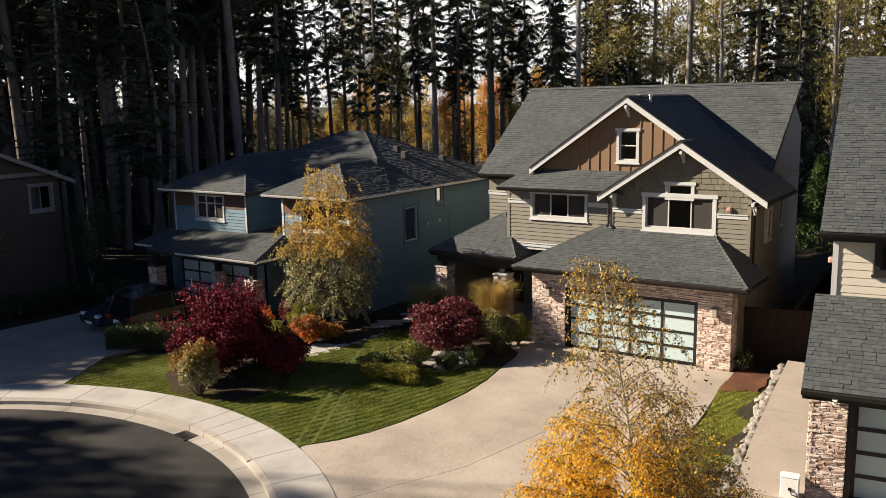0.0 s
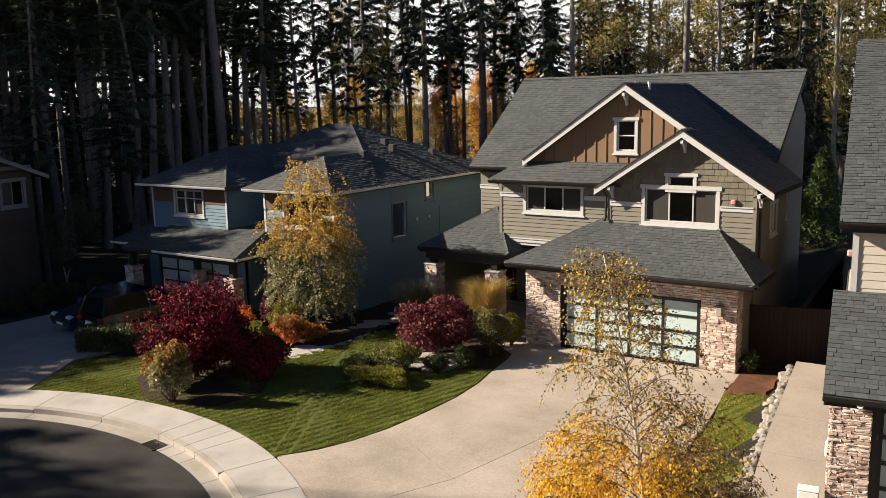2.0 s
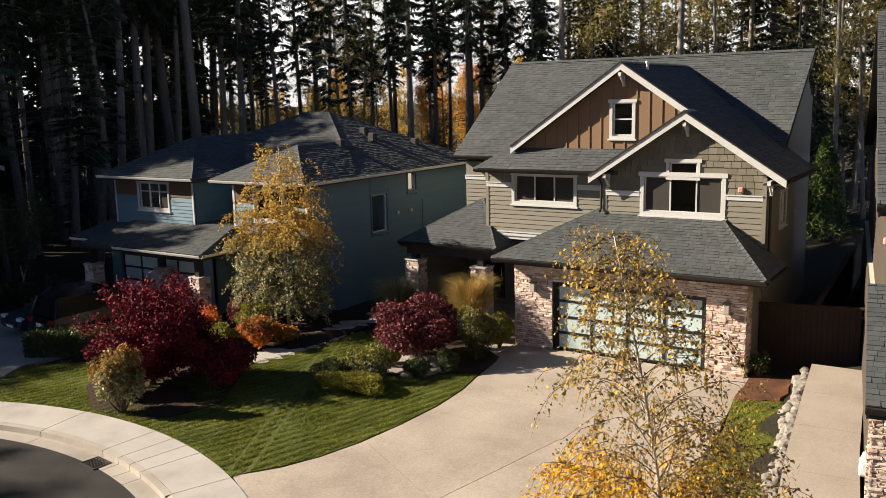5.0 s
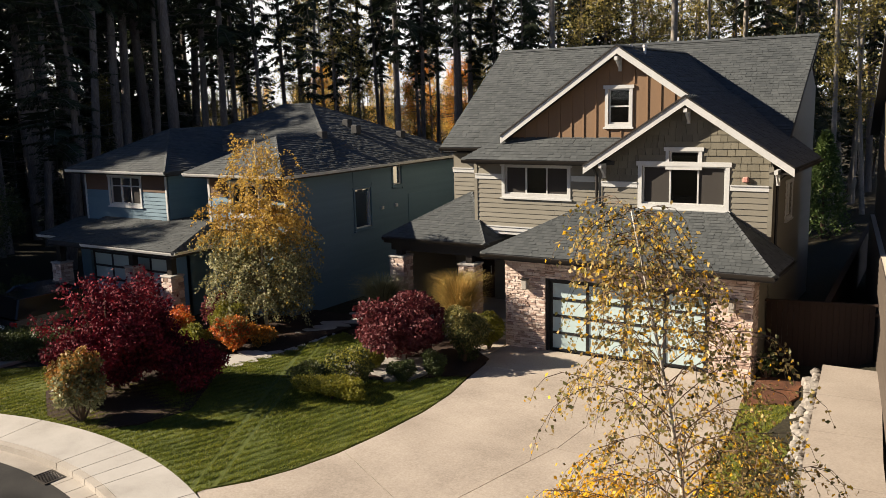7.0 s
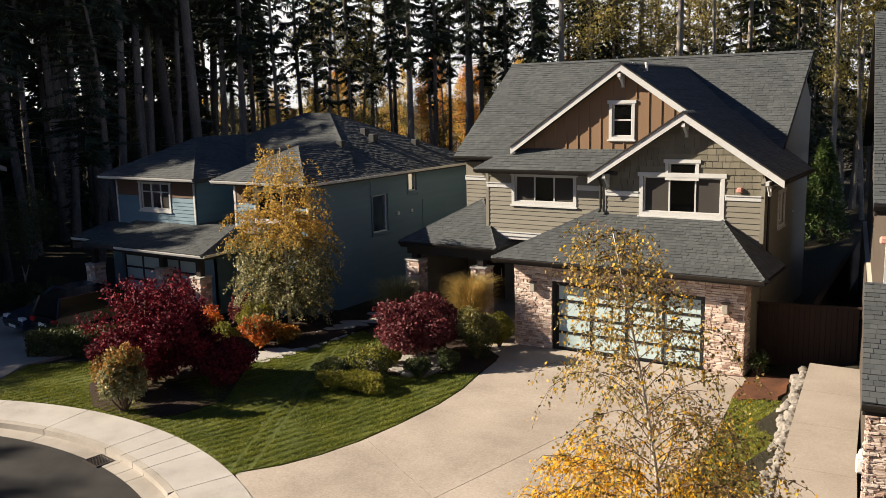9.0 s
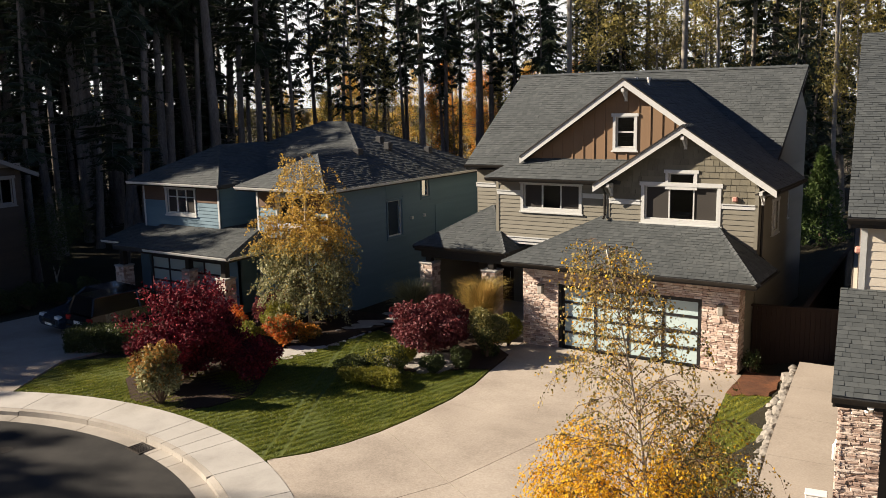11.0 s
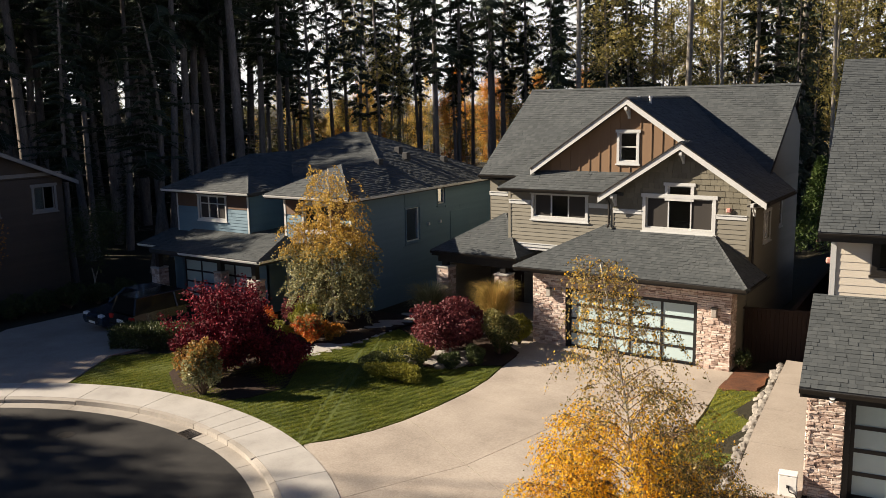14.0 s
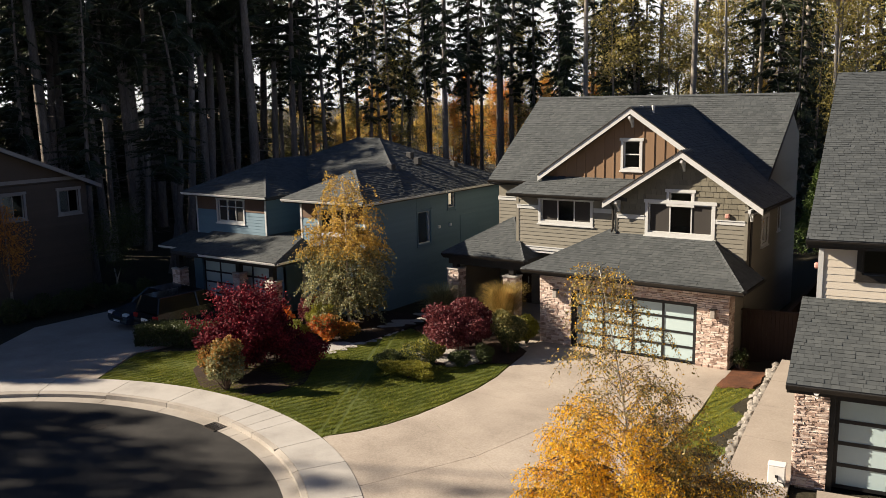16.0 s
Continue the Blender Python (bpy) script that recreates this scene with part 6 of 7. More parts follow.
        rs.append(rng.uniform(0.75, 1.15) * lump)
    cs.append(np.zeros(3))
    rs.append(0.62)
    cs, rs = np.array(cs), np.array(rs)
    out = []
    while len(out) < n:
        i = rng.choice(len(cs), p=rs**2 / (rs**2).sum())
        d = rng.normal(size=3)
        d /= np.linalg.norm(d)
        p = cs[i] + d * rs[i] * (1 - shell * rng.uniform() ** 1.5)
        depth = (np.linalg.norm(p - cs, axis=1) / rs).min()
        if depth < 1 - shell * 1.2:
            continue
        out.append(p)
    P = np.array(out) * np.array([rx, ry, rz])
    P[:, 2] += rz
    P = P[P[:, 2] > 0.02]
    if flat:
        P[:, 2] = np.minimum(P[:, 2], flat + rng.uniform(-0.03, 0.03, len(P)))
    return P


def stems(rng, base, tips, radius, bend=0.2, sides=5):
    k = Kit()
    b = Vector(base)
    for t in tips:
        t = Vector([float(q) for q in t])
        m = b.lerp(t, 0.5) + Vector(rng.uniform(-bend, bend, 3).tolist()) * (t - b).length * 0.4
        pts = [b, b.lerp(m, 0.6), m, m.lerp(t, 0.6), t]
        k.tube(pts, [radius, radius * 0.8, radius * 0.6, radius * 0.4, radius * 0.15], sides, False)
    return k


def shrub(name, label, category, x, y, radii, n, size, material, seed, shell=0.35, flat=0.0, count=14, lump=0.45, lift=0.0, twigs=10, second=None, group="", stretch_turn=0.0):
    rng = np.random.default_rng(seed)
    ob = thing(name, label, category, group, at=(x, y, level(x, y) + 0.02), turn=stretch_turn, local=True)
    P = lumps(rng, n * 2, radii, count, shell, flat, lump)
    size *= 1.25
    P[:, 2] += lift
    if second:
        mat2, share, zlow = second
        pick = rng.uniform(size=len(P)) < share * np.clip((P[:, 2] - zlow) / (P[:, 2].max() - zlow + 1e-6), 0.0, 1.0) * 1.6
        part("foliage", leaf_cloud(P[~pick], size, rng), material, ob)
        part("coloured_foliage", leaf_cloud(P[pick], size, rng), mat2, ob)
    else:
        part("foliage", leaf_cloud(P, size, rng), material, ob)
    tips = P[rng.choice(len(P), twigs)]
    part("stems", stems(rng, (0, 0, -0.08), tips * np.array([0.9, 0.9, 0.95]), 0.025 + 0.012 * radii[2]), "twig", ob, kind="stuff")
    return ob


def tuft(label, x, y, tall, spread, n, seed, material="straw"):
    """A fountain of thin arching blades."""
    rng = np.random.default_rng(seed)
    ob = thing("ornamental_grass", label, "ornamental grass", "ornamental grasses by the porch", at=(x, y, level(x, y) + 0.03), local=True)
    k = Kit()
    for _ in range(n):
        a = rng.uniform(0, 6.283)
        r0, reach, h = rng.uniform(0, 0.22), spread * rng.uniform(0.25, 1.0), tall * rng.uniform(0.6, 1.05)
        w = rng.uniform(0.009, 0.018)
        c, s = math.cos(a), math.sin(a)
        prev = None
        for j in range(5):
            t = j / 4
            r = r0 + reach * t**1.6
            z = h * (1 - (1 - t) ** 1.9) - 0.35 * reach * max(0, t - 0.6)
            ww = w * (1 - 0.9 * t)
            q = [(r * c - ww * s, r * s + ww * c, z), (r * c + ww * s, r * s - ww * c, z)]
            k.v += q
            if prev is not None:
                k.f.append((prev, prev + 1, prev + 3, prev + 2))
            prev = len(k.v) - 2
    part("blades", k, material, ob)
    return ob


def birch(label, x, y, z0, height, lean, limbs, seed, gold_at, leaf=0.055, density=1.0, spread=1.0, crown_from=0.3, trunk=0.06, tip_len=1.0, mats=("olive", "gold"), shape=None, dense_at=None, rise=0.75, leaves_per_m=26, droop=0.8, third=None, clump=0.0):
    """A slender white-stemmed tree: arching limbs, hanging twigs, leaves along the twigs."""
    rng = np.random.default_rng(seed)
    ob = thing("birch_tree", label, "tree", at=(x, y, z0), local=True)
    axis = lambda t: Vector((lean[0] * t**1.5 + 0.06 * math.sin(5 * t + seed), lean[1] * t**1.5 + 0.05 * math.cos(4 * t), height * t))
    ts = [i / 16 for i in range(17)]
    part("trunk", Kit().tube([axis(t) for t in ts], [trunk * (1 - 0.88 * t) for t in ts], 8), "birchbark", ob, "slim white birch trunk", smooth=True)
    tw = Kit()
    pts, gold = [], []
    for i in range(limbs):
        t = float(crown_from + (1.0 - crown_from) * (i + rng.uniform(0, 1)) / limbs)
        a = i * 2.399 + float(rng.uniform(-0.4, 0.4))
        b = axis(t)
        reach = float(spread * (shape(t) if shape else (1 - t) ** 0.7 * 1.6 + 0.25) * rng.uniform(0.7, 1.15))
        way = Vector((math.cos(a), math.sin(a), 0))
        line = []
        for j in range(8):
            s = j / 7
            line.append(b + way * reach * s + Vector((0, 0, reach * (rise * s - droop * s * s))) + Vector(rng.uniform(-0.03, 0.03, 3).tolist()) * s)
        r = trunk * (1 - 0.85 * t) * 0.34
        part("limb", Kit().tube(line, [max(0.003, r * (1 - 0.85 * j / 7)) for j in range(8)], 5, False), "twig", ob)
        n_tw = int((5 + 7 * reach) * density * (dense_at(t) if dense_at else 1) * (1 + clump * float(rng.uniform(-1, 1.2))))
        for _ in range(n_tw):
            s = float(rng.uniform(0.15, 1.0)) ** 0.8
            f = s * 7
            j = min(int(f), 6)
            p = line[j].lerp(line[j + 1], f - j)
            d = Vector(rng.normal(size=3).tolist())
            d.z = -abs(d.z) * 0.6
            d = (d * 0.5 + way * 0.5).normalized()
            L = tip_len * float(rng.uniform(0.25, 0.62))
            q = [p, p + d * L * 0.5, p + d * L * 0.8 + Vector((0, 0, -0.25 * L)), p + d * L * 0.95 + Vector((0, 0, -0.6 * L))]
            tw.tube(q, [0.004, 0.003, 0.0022, 0.0015], 3, False)
            m = int(L * leaves_per_m)
            for _ in range(m):
                g = float(rng.uniform(0.1, 1.0)) * 3
                jj = min(int(g), 2)
                c = q[jj].lerp(q[jj + 1], g - jj) + Vector(rng.normal(size=3).tolist()) * 0.035
                pts.append(tuple(c))
                lim = gold_at(c, t)
                gold.append(rng.uniform() < lim)
    part("twigs", tw, "twig", ob, kind="stuff")
    P, gold = np.array(pts), np.array(gold)
    green = ~gold
    if third:
        shady = green & (rng.uniform(size=len(P)) < third[1])
        green &= ~shady
        part("olive_foliage", leaf_cloud(P[shady], leaf, rng, 0.8, narrow=0.7), third[0], ob, "dark olive leaves")
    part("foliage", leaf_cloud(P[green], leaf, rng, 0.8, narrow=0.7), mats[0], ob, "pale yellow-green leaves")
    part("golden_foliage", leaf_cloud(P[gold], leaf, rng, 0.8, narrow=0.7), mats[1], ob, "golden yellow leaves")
    return ob


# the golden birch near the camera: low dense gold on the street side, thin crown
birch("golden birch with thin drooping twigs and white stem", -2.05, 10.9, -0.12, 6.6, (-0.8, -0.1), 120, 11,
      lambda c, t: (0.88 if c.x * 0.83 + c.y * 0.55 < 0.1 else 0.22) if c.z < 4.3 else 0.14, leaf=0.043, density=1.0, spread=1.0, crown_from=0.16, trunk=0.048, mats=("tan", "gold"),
      shape=lambda t: 1.86 - 0.86 * ease((t - 0.30) / 0.36) - 0.72 * ease((t - 0.66) / 0.34),
      dense_at=lambda t: 0.60 + 4.4 * (1 - ease((t - 0.26) / 0.46)) + 0.35 * ease((t - 0.82) / 0.08), rise=1.0, droop=0.55, leaves_per_m=50, third=("olive", 0.36), tip_len=0.85)
# the birch in front of the blue-grey house
birch("bushy birch turning from green to yellow at its top", -21.1, 25.45, level(-21.1, 25.45), 6.6, (-0.1, 0.05), 84, 23,
      lambda c, t: 0.06 + 0.88 * ease((c.z - 2.5) / 1.5), leaf=0.085, density=2.3, spread=1.0, crown_from=0.10, trunk=0.07, mats=("birchgreen", "birchgold"),
      shape=lambda t: 1.75 - 0.45 * ease((t - 0.50) / 0.25) - 0.55 * ease((t - 0.74) / 0.22), rise=0.9, droop=0.75, leaves_per_m=30, tip_len=1.25,
      dense_at=lambda t: 1.4 - 1.2 * ease((t - 0.50) / 0.24), clump=0.8, third=("olive", 0.12))

# crimson maple and its companions
rng = np.random.default_rng(31)
maple = thing("maple_tree", "spreading crimson maple with low branches", "tree", at=(-20.35, 18.7, level(-20.35, 18.7)), local=True)
sprays = []
for _ in range(26):
    ang, q = rng.uniform(0, 6.28), rng.uniform(0.2, 1.0)
    root = np.array([1.55 * q * math.cos(ang), 1.5 * q * math.sin(ang), 2.75 - 1.3 * q * q])
    tip = root + np.array([0.5 * math.cos(ang), 0.5 * math.sin(ang), rng.uniform(0.3, 0.85)])
    sprays.append(root + (tip - root) * rng.uniform(0, 1, 130)[:, None] + rng.normal(size=(130, 3)) * 0.11)
P = np.concatenate([lumps(rng, 34000, (2.0, 1.9, 1.42), 44, 0.8, 0, 0.27), *sprays])
part("foliage", leaf_cloud(P, 0.092, rng, 0.2, narrow=0.8), "mapleleaf", maple)
part("trunk", Kit().tube([(0, 0, -0.1), (0.05, 0, 0.5), (0.0, 0.05, 1.0)], [0.11, 0.09, 0.07], 8), "twig", maple, smooth=True)
part("limbs", stems(rng, (0, 0.03, 0.8), P[rng.choice(len(P), 46)] * (0.92, 0.92, 0.95), 0.045), "twig", maple, kind="stuff")
shrub("shrub", "upright shrub mottled green and orange at the pavement", "shrub", -19.15, 16.75, (0.76, 0.70, 0.98), 4200, 0.085, "birchgreen", 41, 0.8, count=30, lump=0.27, second=("mottleleaf", 0.85, 0.45))
shrub("shrub", "low reddish shrub beside the crimson maple", "shrub", -20.4, 17.4, (0.75, 0.7, 0.62), 2000, 0.08, "mottleleaf", 42, 0.45)
# the maple's dark crimson leaves stand in for deep shade on this shrub
shrub("shrub", "shrub in the maple's shade, darkened by crimson leaves", "shrub", -18.9, 19.8, (1.45, 1.3, 0.84), 6500, 0.08, "mapleleaf", 43, 0.75, count=26, lump=0.3)
shrub("shrub", "small orange shrub by the stone pier", "shrub", -22.9, 23.0, (0.75, 0.7, 0.62), 1700, 0.08, "mottleleaf", 44, 0.5, second=("flameleaf", 0.7, 0.3))
shrub("shrub", "dusky red shrub under the birch", "shrub", -22.3, 24.7, (0.75, 0.7, 0.8), 1900, 0.085, "plumleaf", 45, 0.5)
shrub("shrub", "yellow-green shrub beside the birch", "shrub", -21.2, 23.8, (0.85, 0.7, 0.75), 2600, 0.07, "limeleaf", 46, 0.7, count=24, lump=0.3)
shrub("shrub", "flame-red and orange azalea shrub", "shrub", -20.3, 23.0, (0.8, 0.7, 0.62), 2600, 0.075, "flameleaf", 47, 0.8, count=30, lump=0.24, second=("mottleleaf", 0.5, 0.1))
shrub("shrub", "orange-gold low shrub at the path", "shrub", -19.8, 23.8, (0.7, 0.6, 0.42), 1600, 0.07, "mottleleaf", 48, 0.8, count=30, lump=0.24, second=("orangefar", 0.6, 0.05))
shrub("shrub", "green low shrub at the path", "shrub", -21.4, 22.5, (0.75, 0.6, 0.45), 1500, 0.065, "limeleaf", 49, 0.7, count=24, lump=0.3)
# dark clipped hedge along the drive
rng = np.random.default_rng(52)
hedge = thing("hedge", "long clipped dark green hedge", "hedge", at=(-25.3, 19.9, level(-25.3, 19.9)), turn=28.0, local=True)
P = np.column_stack([rng.uniform(-1.75, 1.75, 14000), rng.uniform(-0.55, 0.55, 14000), rng.uniform(0, 0.78, 14000)])
face = rng.integers(0, 5, 14000)
P[face == 0, 2] = 0.78 + rng.normal(0, 0.035, (face == 0).sum())
P[face == 1, 1] = -0.55 + rng.normal(0, 0.03, (face == 1).sum())
P[face == 2, 1] = 0.55 + rng.normal(0, 0.03, (face == 2).sum())
P[face == 3, 0] = np.sign(P[face == 3, 0]) * (1.75 + rng.normal(0, 0.03, (face == 3).sum()))
part("foliage", leaf_cloud(P, 0.085, rng), "shrubleaf", hedge)
part("stems", stems(rng, (0, 0, -0.1), P[rng.choice(len(P), 24)] * (0.9, 0.8, 0.9), 0.03), "twig", hedge, kind="stuff")

# the round red tree and the mounds in front of the porch
rng = np.random.default_rng(61)
plum = thing("plum_tree", "round-headed small tree with plum-red leaves", "tree", at=(-14.55, 24.2, level(-14.55, 24.2) + 0.05), local=True)
P = lumps(rng, 11000, (1.55, 1.45, 0.98), 34, 0.4, 0, 0.34) + (-0.3, 0.3, 0.06)
part("foliage", leaf_cloud(P, 0.105, rng, 0.3, narrow=0.8), "plumleaf", plum)
part("trunk", Kit().tube([(0.1, -0.1, -0.1), (0.05, -0.05, 0.4), (-0.1, 0.1, 0.9)], [0.065, 0.055, 0.05], 8), "palebark", plum, smooth=True)
part("limbs", stems(rng, (-0.08, 0.08, 0.8), P[rng.choice(len(P), 26)] * (0.92, 0.92, 0.97), 0.03), "twig", plum, kind="stuff")
# yellow-green leaves, more towards the top, stand in for sun on the dome
shrub("shrub", "rounded clipped shrub, its lit top put in yellow-green leaves", "shrub", -15.0, 22.15, (0.72, 0.62, 0.46), 3400, 0.055, "shrubleaf", 62, 0.16, lump=0.55, second=("limeleaf", 0.4, 0.3), group="clipped mounds on the lawn edge")
shrub("shrub", "low flat-topped yellow-green clipped shrub", "shrub", -14.6, 20.95, (0.86, 0.60, 0.36), 4200, 0.045, "limeleaf", 63, 0.18, flat=0.46, lump=0.55, group="clipped mounds on the lawn edge")
shrub("shrub", "small dark clipped shrub", "shrub", -15.75, 21.35, (0.55, 0.5, 0.36), 2000, 0.05, "shrubleaf", 64, 0.22, lump=0.5, group="clipped mounds on the lawn edge")
shrub("shrub", "small yellow-green clipped shrub", "shrub", -15.2, 23.4, (0.5, 0.42, 0.3), 1500, 0.05, "limeleaf", 65, 0.25, group="clipped mounds on the lawn edge")
shrub("shrub", "small round green shrub in gravel", "shrub", -13.75, 22.95, (0.42, 0.4, 0.33), 1600, 0.05, "shrubleaf", 66, 0.25)
shrub("shrub", "small round green shrub in gravel", "shrub", -13.15, 23.75, (0.42, 0.4, 0.35), 1600, 0.05, "shrubleaf", 67, 0.25)
shrub("shrub", "tall rounded dark green shrub at the drive", "shrub", -13.05, 25.2, (0.74, 0.70, 0.84), 4600, 0.06, "shrubleaf", 68, 0.3, lump=0.42, second=("olive", 0.7, 0.2))
shrub("shrub", "round yellow-green shrub beside the stone garage", "shrub", -13.1, 26.75, (0.46, 0.44, 0.55), 2600, 0.055, "limeleaf", 69, 0.25, lump=0.5)
tuft("tall tawny ornamental grass in front of the porch", -14.3, 27.0, 2.25, 1.05, 3600, 71)
tuft("green ornamental grass beside the porch", -17.4, 27.2, 1.9, 1.2, 2600, 72, "birchgreen")
shrub("shrub", "dark low shrub by the porch", "shrub", -16.6, 26.6, (0.7, 0.6, 0.5), 1700, 0.07, "shrubleaf", 73, 0.4)
bench = thing("garden_bench", "low stone bench among the shrubs", "bench", at=(-13.9, 28.3, level(-13.9, 28.3) + 0.02), local=True)
part("seat", Kit().soft(-0.45, 0.45, -0.16, 0.16, 0.38, 0.45, 0.015), "walk", bench)
for x in (-0.32, 0.32):
    part("leg", Kit().soft(x - 0.06, x + 0.06, -0.13, 0.13, 0.0, 0.38, 0.015), "walk", bench)

# shrubs along the far drive and at the fence
for i, (x, y) in enumerate(((-35.6, 20.0), (-35.4, 21.3), (-35.2, 22.5), (-34.9, 23.8), (-34.5, 25.0), (-35.7, 18.6))):
    shrub("shrub", "round green shrub in the shade beside the drive", "shrub", x, y, (0.75, 0.72, 0.52 + 0.05 * (i % 3)), 1300, 0.08, "shrubleaf", 80 + i, 0.3, group="round shrubs along the drive")
small = thing("young_tree", "young tree with pale forked stem and orange leaves", "tree", at=(-36.1, 24.5, level(-36.1, 24.5)), local=True)
rng = np.random.default_rng(91)
part("trunk", Kit().tube([(0, 0, -0.1), (0, 0.02, 0.9), (-0.15, 0, 1.5)], [0.06, 0.05, 0.02], 7).tube([(0, 0.02, 0.85), (0.25, 0.1, 1.5)], [0.04, 0.02], 6), "palebark", small, smooth=True)
P = lumps(rng, 5200, (1.9, 1.9, 2.2), 24, 0.7, 0, 0.34) + (0, 0, 1.0)
part("foliage", leaf_cloud(P, 0.09, rng), "shrubleaf", small)
orange = thing("young_tree", "slender tree with orange autumn leaves beside the dark house", "tree", at=(-36.2, 18.9, level(-36.2, 18.9)), local=True)
part("trunk", Kit().tube([(0, 0, -0.1), (0.05, 0.02, 2.0), (0, 0, 5.2)], [0.08, 0.06, 0.02], 7), "palebark", orange, smooth=True)
P = lumps(rng, 2600, (1.2, 1.2, 1.9), 18, 0.7) + (0, 0, 1.9)
part("foliage", leaf_cloud(P, 0.10, rng), "orangefar", orange)
part("limbs", stems(rng, (0, 0, 1.2), P[rng.choice(len(P), 20)], 0.03), "twig", orange, kind="stuff")


def thuja(x, y, tall, wide, seed, label):
    """A dense upright evergreen of layered sprays."""
    rng = np.random.default_rng(seed)
    ob = thing("evergreen_tree", label, "tree", at=(x, y, level(x, y)), local=True)
    n = 5200
    t = rng.uniform(0, 1, n) ** 0.8
    a = rng.uniform(0, 6.283, n)
    lobes = 1 + 0.18 * np.sin(5 * a + 9 * t) + 0.12 * rng.normal(size=n)
    r = wide * (1 - t) ** 0.75 * lobes * np.sqrt(rng.uniform(0.45, 1, n)) + 0.05
    P = np.column_stack([r * np.cos(a), r * np.sin(a), 0.2 + t * tall])
    part("foliage", leaf_cloud(P, 0.26, rng, -0.2, narrow=0.35), "cedar", ob)
    part("trunk", Kit().tube([(0, 0, -0.1), (0, 0, tall * 0.9)], [0.09, 0.02], 7), "twig", ob)


thuja(-7.4, 52.2, 5.3, 1.3, 95, "dense green upright evergreen behind the fence")
shrub("shrub", "small leafy shrub at the corner of the garage", "shrub", -5.08, 27.7, (0.28, 0.28, 0.4), 500, 0.07, "shrubleaf", 96, 0.6)

# boulders that hold the bank beside the side walk
rng = np.random.default_rng(97)
pyr = random.Random(97)


def rock(x, y, z, sx, sy, sz, seed):
    bm = bmesh.new()
    bmesh.ops.create_icosphere(bm, subdivisions=2, radius=1.0)
    for v in bm.verts:
        n = noise.noise(v.co * 1.3 + Vector((seed * 7.1, seed * 3.3, 0)))
        v.co *= 1 + 0.45 * n
        v.co = Vector((max(-0.9, min(0.9, v.co.x)) * sx, max(-0.9, min(0.9, v.co.y)) * sy, max(-0.85, min(0.85, v.co.z)) * sz))
    me = bpy.data.meshes.new("boulder")
    bm.to_mesh(me)
    bm.free()
    me.materials.append(MAT["boulder"])
    ob = new("boulder", me)
    ob.matrix_basis = pose(x, y, z, pyr.uniform(-12, 12), pyr.uniform(-12, 12), pyr.uniform(0, 180))
    return tagged(ob, "pale rough boulder in a low retaining bank", "boulder", "boulders along the side walk")


for i in range(40):
    y = 27.5 - 11.6 * i / 39 + pyr.uniform(-0.05, 0.05)
    foot = -4.08 + 0.1 * (27.6 - y)
    w = pyr.uniform(0.11, 0.18)
    rock(foot + 0.10 + pyr.uniform(-0.06, 0.06), y, level(foot, y) + 0.12, w, w * 1.1, w * 1.1, i)
    w = pyr.uniform(0.08, 0.16)
    rock(foot + 0.27 + pyr.uniform(-0.05, 0.05), y + 0.15, level(foot + 0.3, y) - 0.05, w, w * 1.1, w, i + 50)
for i in range(7):
    x, y = -15.6 + pyr.uniform(-0.2, 2.6), 22.85 + pyr.uniform(-0.15, 0.5)
    s = pyr.uniform(0.12, 0.22)
    rock(x, y, level(x, y) + 0.08, s * 1.3, s, s * 0.7, i + 90)

# ---- cars on the far drive ----


def car(label, x, y, turn, paint, length=4.5, wide=1.8, tall=1.45, boxy=0.0):
    c = thing("car", label, "car", "parked cars on the drive", at=(x, y, level(x, y) + 0.02), turn=turn, local=True)
    h, L = wide / 2, length / 2

    def loft(rows, taper):
        """Rows of (x, low z, high z); sides lean in by taper."""
        k = Kit()
        for px, lo, hi_ in rows:
            mid = lo + (hi_ - lo) * 0.55
            hw = h * (1 - 0.10 * abs(px / L) ** 3)
            k.v += [(px, -hw * 0.92, lo), (px, -hw, mid), (px, -hw * taper, hi_), (px, hw * taper, hi_), (px, hw, mid), (px, hw * 0.92, lo)]
        for i in range(len(rows) - 1):
            for s in range(6):
                a, b = 6 * i + s, 6 * i + (s + 1) % 6
                k.f.append((a, b, b + 6, a + 6))
        k.f += [(5, 4, 3, 2, 1, 0), tuple(6 * (len(rows) - 1) + s for s in range(6))]
        return k

    belt_z = 0.93 + 0.08 * boxy
    body = loft([(-L, 0.38, 0.72), (-L + 0.08, 0.26, belt_z - 0.06), (-L * 0.72, 0.2, belt_z), (0.2, 0.2, belt_z), (L * 0.42, 0.2, belt_z - 0.02), (L * 0.8, 0.22, belt_z - 0.14), (L - 0.06, 0.28, 0.74), (L, 0.4, 0.62)], 0.90)
    part("body", body, paint, c, smooth=False)
    back = -L + (0.12 if boxy else 0.75)
    cab = Kit()
    for px, z, hw in ((back, belt_z - 0.01, 0.88), (back + 0.42 - 0.2 * boxy, tall, 0.70), (L * 0.12, tall, 0.70), (L * 0.46, belt_z - 0.03, 0.86)):
        cab.v += [(px, -h * hw, z), (px, h * hw, z)]
    cab.f = [(0, 1, 3, 2), (2, 3, 5, 4), (4, 5, 7, 6), (0, 2, 4, 6), (1, 7, 5, 3), (0, 6, 7, 1)]
    part("cabin_glass", cab, "carglass", c, "dark car windows")
    roofk = Kit().soft(back + 0.45 - 0.2 * boxy, L * 0.12, -h * 0.71, h * 0.71, tall - 0.03, tall + 0.03, 0.025)
    part("roof_panel", roofk, paint, c)
